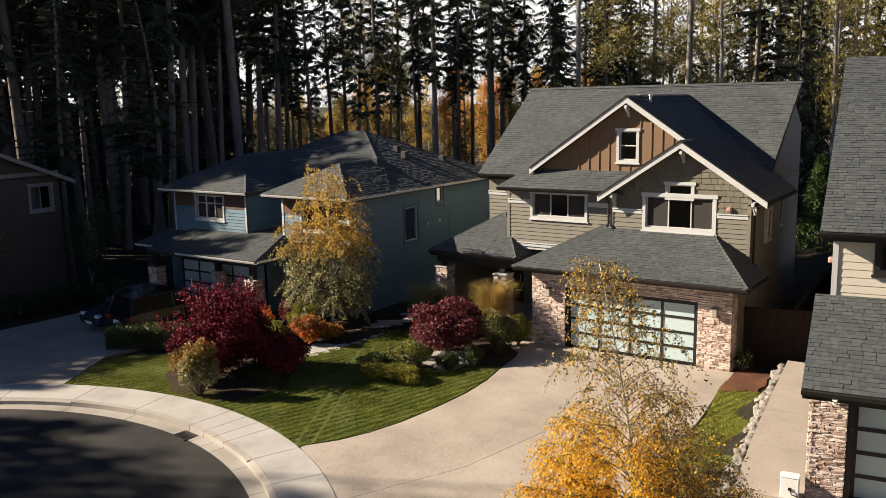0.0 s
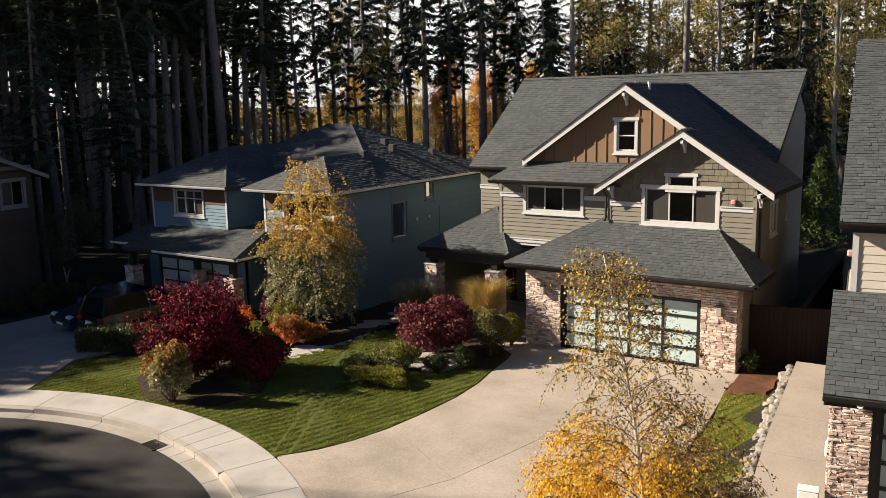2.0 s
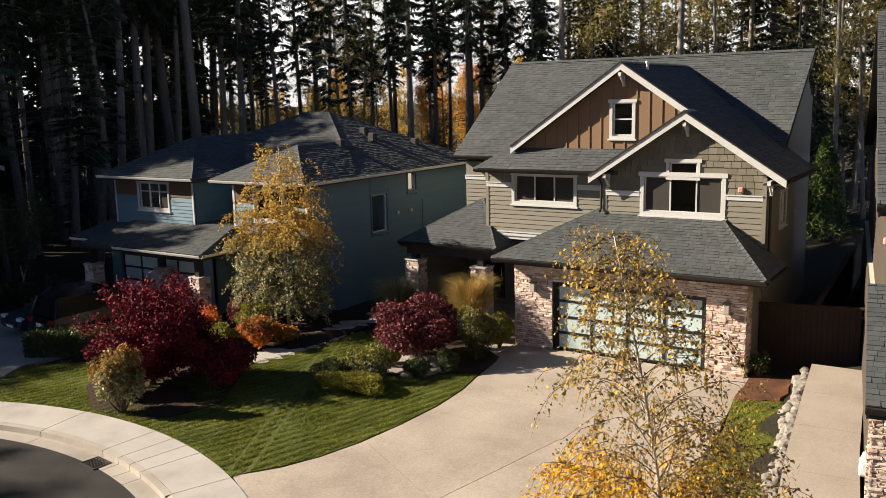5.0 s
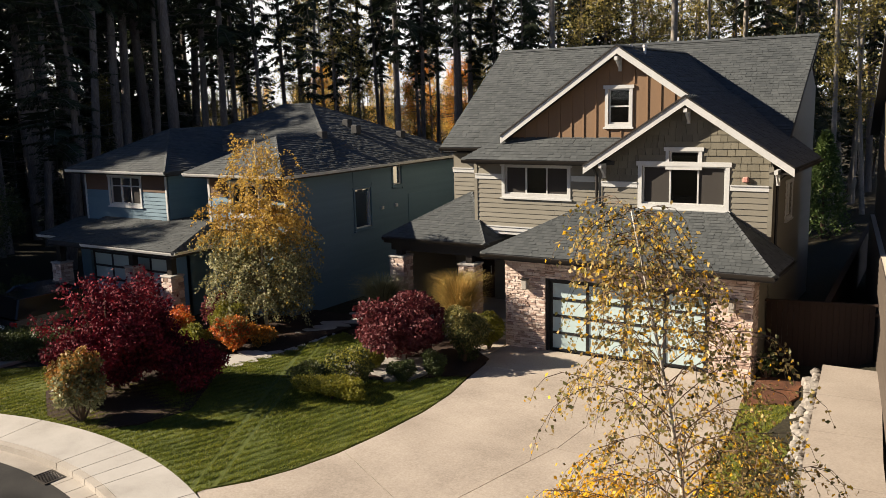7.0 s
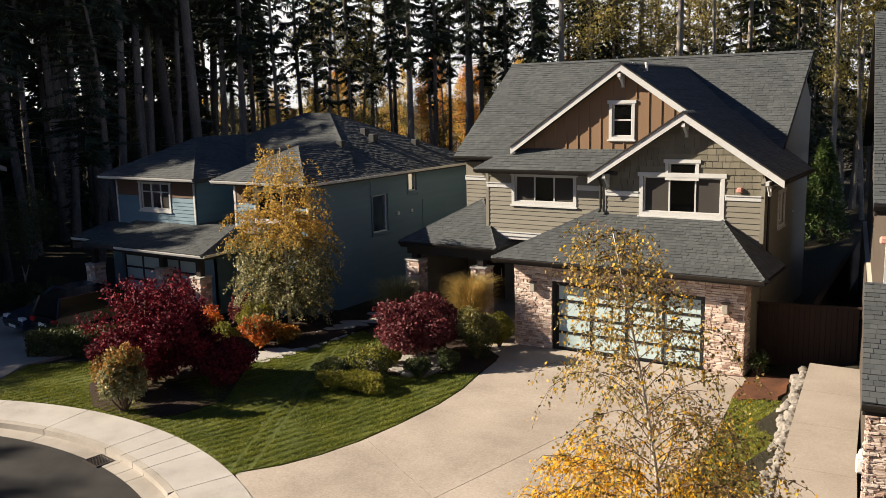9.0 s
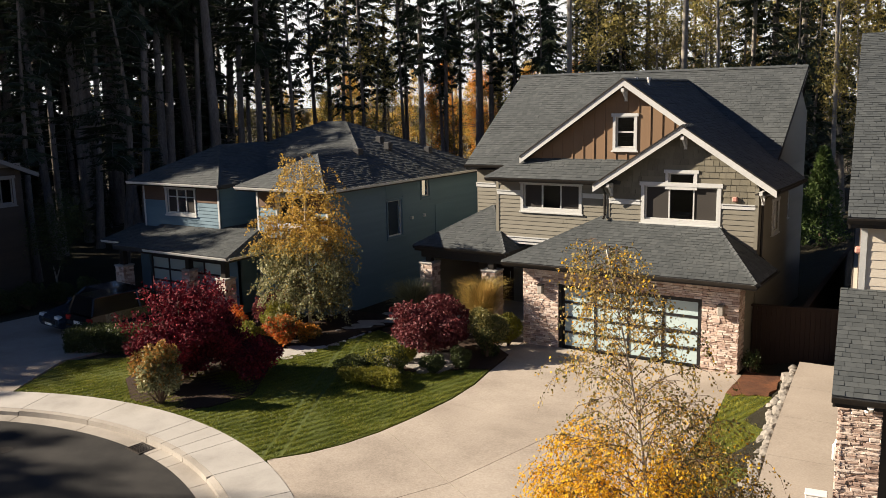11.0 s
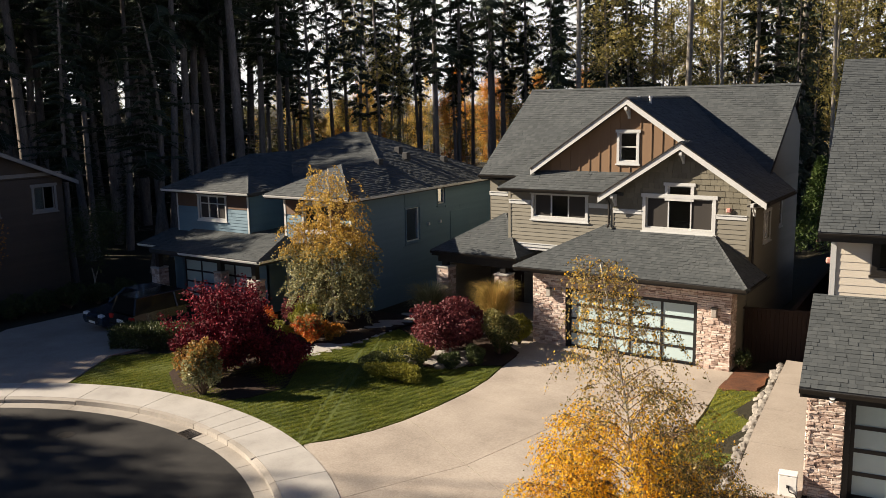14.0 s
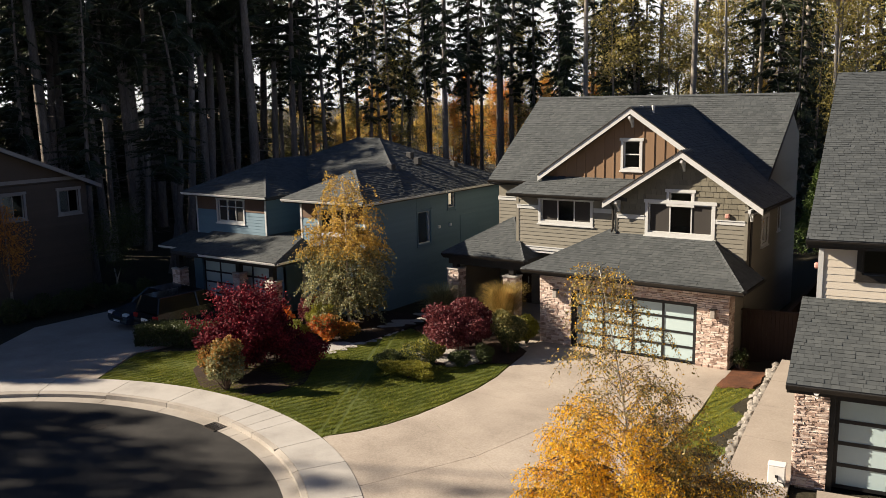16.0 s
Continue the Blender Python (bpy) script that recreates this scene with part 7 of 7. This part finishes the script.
    for s in (-1, 1):
        for px, z, qx, qz, w0, w1 in ((back, belt_z, back + 0.42 - 0.2 * boxy, tall, 0.88, 0.71), (L * 0.46, belt_z - 0.03, L * 0.12, tall, 0.87, 0.71), (0.0 - 0.2, belt_z, -0.22, tall, 0.90, 0.715)):
            part("pillar", Kit().tube([(px, s * h * w0, z), (qx, s * h * w1, qz)], [0.045, 0.045], 4), paint, c)
        part("mirror", Kit().soft(L * 0.36, L * 0.42, s * h * 1.02 - 0.09, s * h * 1.02 + 0.09, belt_z + 0.02, belt_z + 0.16, 0.02), paint, c)
        for px in (-L * 0.60, L * 0.62):
            wh = part("wheel", Kit().tube([(px, s * (h - 0.20), 0.33), (px, s * (h + 0.005), 0.33)], [0.33, 0.33], 18), "tyre", c)
            part("rim", Kit().tube([(px, s * (h + 0.006), 0.33), (px, s * (h + 0.02), 0.33)], [0.22, 0.17], 12), "rim", wh)
        part("headlight", Kit().soft(L - 0.22, L - 0.01, s * h * 0.66 - 0.17, s * h * 0.66 + 0.17, 0.62, 0.76, 0.03), "lampglass", c)
        part("tail_light", Kit().soft(-L - 0.015, -L + 0.12, s * h * 0.76 - 0.13, s * h * 0.76 + 0.13, 0.74, 0.92, 0.02), "redlens", c)
    part("grille", Kit().soft(L - 0.03, L + 0.02, -0.5, 0.5, 0.42, 0.6, 0.01), "black", c)
    part("plate", Kit().box(-L - 0.03, -L - 0.005, -0.25, 0.25, 0.62, 0.76), "whitemetal", c)
    part("front_plate", Kit().box(L + 0.02, L + 0.03, -0.25, 0.25, 0.36, 0.46), "whitemetal", c)
    part("bumper", Kit().soft(-L - 0.04, -L + 0.1, -h * 0.9, h * 0.9, 0.36, 0.56, 0.03), paint, c)
    return c


car("dark blue saloon car parked nose to the street", -29.85, 22.45, -96, "carblue")
car("black estate car parked tail to the street", -27.6, 22.3, 86, "carblack", 4.7, 1.85, 1.62, 1.0)

# ---- the woods ----


def fir_meshes(seed, tall, bare, spread, limbs, radius, low=1.0, coarse=1.0, stubs=22, bark="firbark"):
    """Trunk with dead stubs and a crown of drooping limbs hung with sprays."""
    rng = np.random.default_rng(seed)
    k = Kit()
    ts = [i / 8 for i in range(9)]
    bx, by = rng.uniform(-0.3, 0.3), rng.uniform(-0.3, 0.3)
    line = [(3 * bx * math.sin(3 * t + seed) - 3 * bx * math.sin(seed), 3 * by * math.sin(2.3 * t), -0.4 + tall * t) for t in ts]
    k.tube(line, [radius * (1.25 if i == 0 else 1 - 0.85 * t) for i, t in enumerate(ts)], 9, False)
    for _ in range(stubs):
        z = rng.uniform(0.2, 1.0) * bare + 1.0
        a, L = rng.uniform(0, 6.28), rng.uniform(0.4, 1.8)
        k.tube([(0, 0, z), (L * math.cos(a), L * math.sin(a), z - 0.12 * L)], [0.03, 0.008], 4, False)
    V, F = [], []
    for i in range(limbs):
        u = ((i + rng.uniform()) / limbs) ** low
        z = bare + (tall - bare) * u
        a0 = i * 2.4
        reach = spread * ((1 - u) ** 0.75 * 0.95 + 0.06) * rng.uniform(0.15, 1.0) ** 0.8 * 1.45 * min(1.0, 0.3 + 3.5 * u) * (0.7 + 0.4 * math.sin(z * 1.9 + seed) * math.sin(a0 + 0.7 * z))
        a = i * 2.4 + rng.uniform(-0.9, 0.9)
        z += rng.uniform(-0.25, 0.25)
        c, s = math.cos(a), math.sin(a)
        rise, drop = rng.uniform(-0.15, 0.4), rng.uniform(0.2, 0.75)
        k.tube([(0, 0, z), (0.5 * reach * c, 0.5 * reach * s, z + 0.5 * reach * (rise - 0.5 * drop)), (reach * c, reach * s, z + reach * (rise - drop))], [0.05, 0.03, 0.008], 3, False)
        n = int((14 + 13 * reach) / coarse)
        for j in range(n):
            q = (j + rng.uniform()) / n * 0.92 + 0.1
            r = q * reach
            zz = z + r * rise - drop * reach * q * q
            side = -1 if j % 2 else 1
            L = (0.26 + 0.28 * reach * (1 - q)) * rng.uniform(0.45, 1.35) * (0.55 + 0.45 * coarse)
            fwd, lat = rng.uniform(0.3, 0.8), rng.uniform(0.5, 1.0) * side
            dx, dy = fwd * c - lat * s, fwd * s + lat * c
            dz = -rng.uniform(0.15, 0.85)
            w = (rng.uniform(0.03, 0.07) + 0.03 * L) * coarse
            b = len(V)
            x0, y0 = r * c, r * s
            V += [(x0, y0, zz), (x0 + dx * L * 0.5 - s * w, y0 + dy * L * 0.5 + c * w, zz + dz * L * 0.35), (x0 + dx * L, y0 + dy * L, zz + dz * L), (x0 + dx * L * 0.5 + s * w, y0 + dy * L * 0.5 - c * w, zz + dz * L * 0.35 - 0.12 * L)]
            F += [(b, b + 1, b + 2), (b, b + 2, b + 3)]
            V += [(x0 + dx * L * 0.2, y0 + dy * L * 0.2, zz - 0.01), (x0 + dx * L * 0.35 + w, y0 + dy * L * 0.35, zz - L * 0.45), (x0 + dx * L * 0.35 - w * 0.6, y0 + dy * L * 0.35 + w * 0.6, zz - L * 0.6 * rng.uniform(0.7, 1.3))]
            F.append((b + 4, b + 5, b + 6))
    trunk = k.mesh("trunk")
    trunk.materials.append(MAT[bark])
    trunk.polygons.foreach_set("use_smooth", [True] * len(trunk.polygons))
    crown = bpy.data.meshes.new("crown")
    crown.from_pydata(V, [], F)
    crown.materials.append(MAT["fir"])
    return trunk, crown


def leafy_meshes(seed, tall, bare, spread, n, leaf, leafmat, barkmat, radius=0.12, thin=0.5):
    """A tall thin deciduous tree: forked stems and open leafage."""
    rng = np.random.default_rng(seed)
    k = Kit()
    line = [(0.5 * math.sin(2 * t + seed), 0.4 * math.sin(1.7 * t), -0.3 + tall * t) for t in [i / 7 for i in range(8)]]
    line = [(p[0] - line[0][0], p[1] - line[0][1], p[2]) for p in line]
    k.tube(line, [radius * (1 - 0.85 * i / 7) for i in range(8)], 7, False)
    pts = []
    for i in range(34):
        u = float(rng.uniform(0, 1))
        z = bare + (tall - bare) * u
        f = z / tall * 7
        j = min(int(f), 6)
        p = Vector(line[j]).lerp(Vector(line[j + 1]), f - j)
        a = float(rng.uniform(0, 6.28))
        reach = float(spread * (0.35 + 0.65 * (1 - abs(2 * u - 0.8))) * rng.uniform(0.5, 1.1))
        tip = p + Vector((reach * math.cos(a), reach * math.sin(a), reach * float(rng.uniform(0.3, 1.0))))
        k.tube([p, p.lerp(tip, 0.5) + Vector((0, 0, 0.12 * reach)), tip], [0.035, 0.022, 0.006], 4, False)
        m = int(n / 34)
        q = rng.uniform(0.25, 1.1, m)[:, None]
        pts.append(np.array(p) + (np.array(tip) - np.array(p)) * q + rng.normal(size=(m, 3)) * thin * (0.3 + 0.5 * q))
    trunk = k.mesh("trunk")
    trunk.materials.append(MAT[barkmat])
    trunk.polygons.foreach_set("use_smooth", [True] * len(trunk.polygons))
    crown = leaf_cloud(np.concatenate(pts), leaf, rng, 0.3, narrow=0.8)
    crown.materials.append(MAT[leafmat])
    return trunk, crown


def tree_of(meshes, name, label, group, x, y, turn, size):
    # trees west of the houses stay low enough to leave the main roof in the sun
    c = y - 0.45 * x
    if x < -35 and 21 < c < 49:
        tall = max(v.co.z for v in meshes[0].vertices) * size[2]
        edge, roof_z = (-19.0, 0.0) if c < 23.4 else (-27.0, 0.0) if c < 25.5 else (-23.0, 0.0) if c < 31 else (-24.0, 0.0) if c < 36.3 else (-24.5, 2.4) if c < 39 else (-26.5, 0.0) if c < 41 else (-22.5, 6.0)
        fit_h = min(1.0, ((edge - x) * 0.555 + roof_z) / tall)
        size = (size[0] * (0.5 + 0.5 * fit_h), size[1] * (0.5 + 0.5 * fit_h), size[2] * fit_h)
    ob = thing(name, label, "tree", group, at=(x, y, level(x, y) - 0.1 if abs(x) + abs(y) < 400 else -0.3), turn=turn, local=True)
    ob.scale = size
    part("trunk", meshes[0], "", ob)
    part("crown", meshes[1], "", ob)
    return ob


HIGH = [fir_meshes(201 + i, t, b, s, n, r, 1.3) for i, (t, b, s, n, r) in enumerate(((34, 12.5, 4.0, 110, 0.28), (31, 11.5, 3.6, 100, 0.23), (36, 14, 4.2, 104, 0.33)))]
LOW = [fir_meshes(211 + i, t, b, s, n, r, 1.4, 1.1) for i, (t, b, s, n, r) in enumerate(((26, 5.5, 2.5, 110, 0.18), (29, 8.0, 2.8, 110, 0.22), (24, 6.5, 2.3, 100, 0.16), (30, 9.5, 3.1, 106, 0.24), (27, 4.5, 2.0, 110, 0.18)))]
MID = [fir_meshes(251 + i, t, b, s, n, r, 1.15, 1.2, 12) for i, (t, b, s, n, r) in enumerate(((27, 8.6, 2.3, 96, 0.19), (30, 9.6, 2.7, 104, 0.23), (25, 7.6, 2.0, 92, 0.16), (31, 10.4, 2.8, 100, 0.25), (28, 9.0, 1.9, 90, 0.18)))]
STEM = [fir_meshes(261 + i, t, b, s, n, r, 1.0, 1.2, 5, "palebark") for i, (t, b, s, n, r) in enumerate(((34, 20, 3.0, 60, 0.24), (31, 17.5, 2.6, 56, 0.19)))]
DENSE = [fir_meshes(241 + i, t, b, s, n, r, 1.6, 2.6) for i, (t, b, s, n, r) in enumerate(((30, 0.6, 3.6, 230, 0.25), (27, 0.8, 3.2, 220, 0.22)))]
YOUNG = [fir_meshes(221 + i, t, b, s, n, r) for i, (t, b, s, n, r) in enumerate(((13, 1.2, 2.4, 80, 0.16), (17, 2.0, 2.7, 92, 0.2)))]
GOLD = [leafy_meshes(231, 15, 3.0, 2.6, 5100, 0.17, "goldfar", "palebark", 0.14), leafy_meshes(232, 18, 4.5, 2.8, 5100, 0.17, "goldfar", "palebark", 0.16)]
ORANGE = [leafy_meshes(233, 14, 2.5, 2.6, 5100, 0.17, "orangefar", "palebark", 0.14)]
PALE = [leafy_meshes(234, 22, 7.0, 3.0, 3910, 0.16, "paleleaf", "palebark", 0.17, 0.6), leafy_meshes(235, 19, 6.0, 2.6, 3230, 0.16, "paleleaf", "palebark", 0.15, 0.6)]
OLIVE = [leafy_meshes(236, 16, 3.0, 3.0, 5440, 0.16, "olive", "palebark", 0.15)]

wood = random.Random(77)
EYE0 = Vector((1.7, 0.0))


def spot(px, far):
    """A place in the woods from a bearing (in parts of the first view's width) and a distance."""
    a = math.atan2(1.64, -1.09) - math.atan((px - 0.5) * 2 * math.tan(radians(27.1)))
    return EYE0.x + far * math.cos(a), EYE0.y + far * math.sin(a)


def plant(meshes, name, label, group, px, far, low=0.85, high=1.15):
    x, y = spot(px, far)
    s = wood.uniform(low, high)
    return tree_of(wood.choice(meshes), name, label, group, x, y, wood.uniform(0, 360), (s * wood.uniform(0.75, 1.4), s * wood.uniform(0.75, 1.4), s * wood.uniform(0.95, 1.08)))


FIRS = "tall firs of the wood"
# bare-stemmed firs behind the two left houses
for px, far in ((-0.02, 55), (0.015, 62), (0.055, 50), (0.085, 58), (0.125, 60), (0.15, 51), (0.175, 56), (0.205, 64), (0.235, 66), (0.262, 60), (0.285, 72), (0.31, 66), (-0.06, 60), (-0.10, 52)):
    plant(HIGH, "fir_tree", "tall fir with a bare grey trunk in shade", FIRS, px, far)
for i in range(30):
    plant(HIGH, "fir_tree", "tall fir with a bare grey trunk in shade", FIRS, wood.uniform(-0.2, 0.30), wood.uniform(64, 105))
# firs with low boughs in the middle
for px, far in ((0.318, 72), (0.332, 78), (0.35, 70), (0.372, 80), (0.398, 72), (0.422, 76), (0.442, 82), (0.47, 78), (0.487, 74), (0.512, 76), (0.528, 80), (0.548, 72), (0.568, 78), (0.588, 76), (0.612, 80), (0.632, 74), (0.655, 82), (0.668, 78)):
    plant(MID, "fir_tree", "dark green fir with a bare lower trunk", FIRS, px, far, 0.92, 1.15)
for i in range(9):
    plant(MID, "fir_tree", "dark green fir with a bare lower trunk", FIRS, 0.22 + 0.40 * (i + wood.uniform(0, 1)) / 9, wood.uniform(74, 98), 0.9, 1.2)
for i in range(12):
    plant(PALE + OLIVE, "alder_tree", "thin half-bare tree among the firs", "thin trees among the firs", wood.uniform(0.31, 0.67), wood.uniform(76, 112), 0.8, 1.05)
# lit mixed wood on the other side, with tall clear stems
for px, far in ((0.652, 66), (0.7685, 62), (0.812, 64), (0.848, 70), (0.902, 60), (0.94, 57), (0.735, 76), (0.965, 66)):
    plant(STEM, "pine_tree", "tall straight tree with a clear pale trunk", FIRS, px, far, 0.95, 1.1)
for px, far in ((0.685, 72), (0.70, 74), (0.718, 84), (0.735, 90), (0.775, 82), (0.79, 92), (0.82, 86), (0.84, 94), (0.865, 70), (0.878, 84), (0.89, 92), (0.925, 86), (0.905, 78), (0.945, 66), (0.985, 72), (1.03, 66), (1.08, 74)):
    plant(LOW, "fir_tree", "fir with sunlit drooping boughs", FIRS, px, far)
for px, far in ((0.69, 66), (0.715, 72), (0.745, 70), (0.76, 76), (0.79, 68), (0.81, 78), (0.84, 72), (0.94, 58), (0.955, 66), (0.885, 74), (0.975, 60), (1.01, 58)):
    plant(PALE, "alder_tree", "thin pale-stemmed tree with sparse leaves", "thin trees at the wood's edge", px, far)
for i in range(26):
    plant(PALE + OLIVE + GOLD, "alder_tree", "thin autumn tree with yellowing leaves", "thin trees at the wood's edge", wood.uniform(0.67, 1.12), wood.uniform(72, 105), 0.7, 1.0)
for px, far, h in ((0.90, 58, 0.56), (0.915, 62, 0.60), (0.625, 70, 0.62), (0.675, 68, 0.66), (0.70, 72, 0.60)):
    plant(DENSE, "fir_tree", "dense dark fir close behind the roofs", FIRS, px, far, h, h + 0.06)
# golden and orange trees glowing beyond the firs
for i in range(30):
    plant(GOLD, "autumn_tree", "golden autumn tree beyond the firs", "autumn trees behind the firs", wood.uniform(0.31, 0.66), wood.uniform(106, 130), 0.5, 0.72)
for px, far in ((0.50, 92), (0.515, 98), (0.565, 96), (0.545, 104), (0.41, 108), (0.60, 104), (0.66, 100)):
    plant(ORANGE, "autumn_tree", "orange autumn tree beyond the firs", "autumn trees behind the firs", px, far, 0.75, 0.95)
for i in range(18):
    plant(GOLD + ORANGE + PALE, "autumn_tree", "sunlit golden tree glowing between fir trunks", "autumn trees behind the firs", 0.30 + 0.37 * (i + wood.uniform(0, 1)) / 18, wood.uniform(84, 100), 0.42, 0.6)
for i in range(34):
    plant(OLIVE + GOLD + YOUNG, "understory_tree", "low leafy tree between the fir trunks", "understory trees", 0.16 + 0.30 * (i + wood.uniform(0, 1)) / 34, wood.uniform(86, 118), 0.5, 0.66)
# deep wood to the west, which keeps the near trunks in the shade
for i in range(46):
    x, y = wood.uniform(-106, -78), -8 + 46 * (i + wood.uniform(0, 1)) / 46
    s = wood.uniform(0.95, 1.15)
    tree_of(wood.choice(DENSE), "fir_tree", "dense dark fir in the shaded wood", FIRS, x, y, wood.uniform(0, 360), (s, s, s))
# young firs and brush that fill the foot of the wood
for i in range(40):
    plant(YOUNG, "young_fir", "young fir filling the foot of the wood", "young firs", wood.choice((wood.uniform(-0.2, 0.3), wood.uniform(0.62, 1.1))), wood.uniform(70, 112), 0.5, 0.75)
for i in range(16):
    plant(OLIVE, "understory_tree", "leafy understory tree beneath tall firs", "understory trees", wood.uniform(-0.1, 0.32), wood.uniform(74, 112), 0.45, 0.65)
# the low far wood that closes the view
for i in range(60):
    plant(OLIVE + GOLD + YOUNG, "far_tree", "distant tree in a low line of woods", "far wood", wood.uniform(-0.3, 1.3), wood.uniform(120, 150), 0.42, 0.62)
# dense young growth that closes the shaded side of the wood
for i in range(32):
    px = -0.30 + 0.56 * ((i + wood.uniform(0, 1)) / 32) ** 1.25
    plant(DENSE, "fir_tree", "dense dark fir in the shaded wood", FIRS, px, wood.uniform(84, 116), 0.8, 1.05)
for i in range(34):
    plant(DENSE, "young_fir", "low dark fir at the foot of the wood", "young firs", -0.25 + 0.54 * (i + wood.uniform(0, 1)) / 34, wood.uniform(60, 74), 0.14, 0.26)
# the wood's edge that shades the west side of the street
for x, y, s in ((-46, 31, 1.0), (-52, 27, 1.0), (-50, 36, 1.0), (-56, 22, 0.9), (-58, 33, 1.0), (-47, 40, 1.0), (-62, 28, 1.0), (-55, 41, 1.0), (-60, 14, 0.8), (-66, 20, 0.85), (-70, 12, 0.75), (-56, 14.5, 0.8), (-54, 17.5, 0.85), (-58, 11.0, 0.78),
                (-62, -20, 1.0), (-60, -17, 1.0), (-63, -14.5, 1.0), (-61, -12, 0.95), (-62, -9.5, 0.9), (-63, -6, 0.78), (-61, -3.5, 0.78), (-62, -1, 0.76), (-63, 1.5, 0.76), (-61, 4.0, 0.76), (-55, -1, 0.66), (-56, 1.5, 0.66), (-54, 4.0, 0.66), (-55, 6.5, 0.66)):
    s *= wood.uniform(0.96, 1.04)
    tree_of(wood.choice(HIGH), "fir_tree", "tall fir at the wood's edge", FIRS, x, y, wood.uniform(0, 360), (s, s, s))
for x, y in ((-54, 13.0), (-56, 10.5), (-58, 12.5), (-55.5, 15.5), (-60, 10.0), (-53.5, 10.5), (-52.5, 15.5), (-57, 14.2), (-62, 11.0), (-56, 8.0), (-58, 5.5), (-57, 3.5), (-60, 8.0), (-54, 6.0), (-61, 2.5), (-57, 0.0), (-59, 1.0), (-56, -2.5), (-60, -1.5), (-54.5, 2.0)):
    tree_of(wood.choice(DENSE), "fir_tree", "dense dark fir behind the dark house", FIRS, x, y, wood.uniform(0, 360), (0.9, 0.9, 0.9))
for x, y in ((-70, -12.5), (-75, -16.0), (-68, -14.0), (-73, -10.5), (-66, -19.0)):
    tree_of(wood.choice(DENSE), "fir_tree", "dense dark fir at the street's west side", FIRS, x, y, wood.uniform(0, 360), (0.95, 0.95, 0.95))
for x, y in ((-41.5, 7.5), (-44, 4.0), (-42.5, 0.0), (-46, -4.0)):
    tree_of(wood.choice(YOUNG), "young_fir", "young fir beside the dark house", "young firs", x, y, wood.uniform(0, 360), (0.8, 0.8, 0.72))
# rows of firs along the west side, whose shade lies over the road, the shared drive and the blue-grey house
for i in range(15):
    c, x = 13.5 + 0.66 * i, -58.0 - 4.0 * (i % 3)
    high_z = (-11.0 - 0.95 * (c - 15) - x) * 0.555
    tree_of(DENSE[i % 2], "fir_tree", "dense dark fir at the street's west side", FIRS, x, c + 0.45 * x, 47 * i, (0.9, 0.9, high_z / (30, 27)[i % 2]))
for i in range(17):
    c, x = 25.7 + 0.8 * i, -52.0 - 3.5 * (i % 3)
    tree_of(DENSE[i % 2], "fir_tree", "dense dark fir behind the dark house", FIRS, x, c + 0.45 * x, 61 * i, (1.0, 1.0, 0.9))
for i in range(14):
    c, x = 40.8 + 0.6 * i, -62.0 - 4.0 * (i % 3)
    tree_of(DENSE[i % 2], "fir_tree", "dense dark fir in the shaded wood", FIRS, x, c + 0.45 * x, 53 * i, (1.1, 1.1, 1.1))
for i in range(14):
    c, x = 42.0 + 0.75 * i, -74.0 - 4.0 * (i % 3)
    tree_of(DENSE[i % 2], "fir_tree", "dense dark fir in the shaded wood", FIRS, x, c + 0.45 * x, 71 * i, (1.15, 1.15, 1.1))
# unseen firs added round the other sides of the street to cut sky fill
for i in range(64):
    a = radians(-112 + 150 * (i + wood.uniform(-0.3, 0.3)) / 64)
    r = wood.uniform(40, 66)
    tree_of(wood.choice(YOUNG + LOW), "fir_tree", "unseen fir added to block low sky light", FIRS, 0 + r * math.cos(a), 10 + r * math.sin(a), wood.uniform(0, 360), (1.2, 1.2, wood.uniform(0.9, 1.1)))
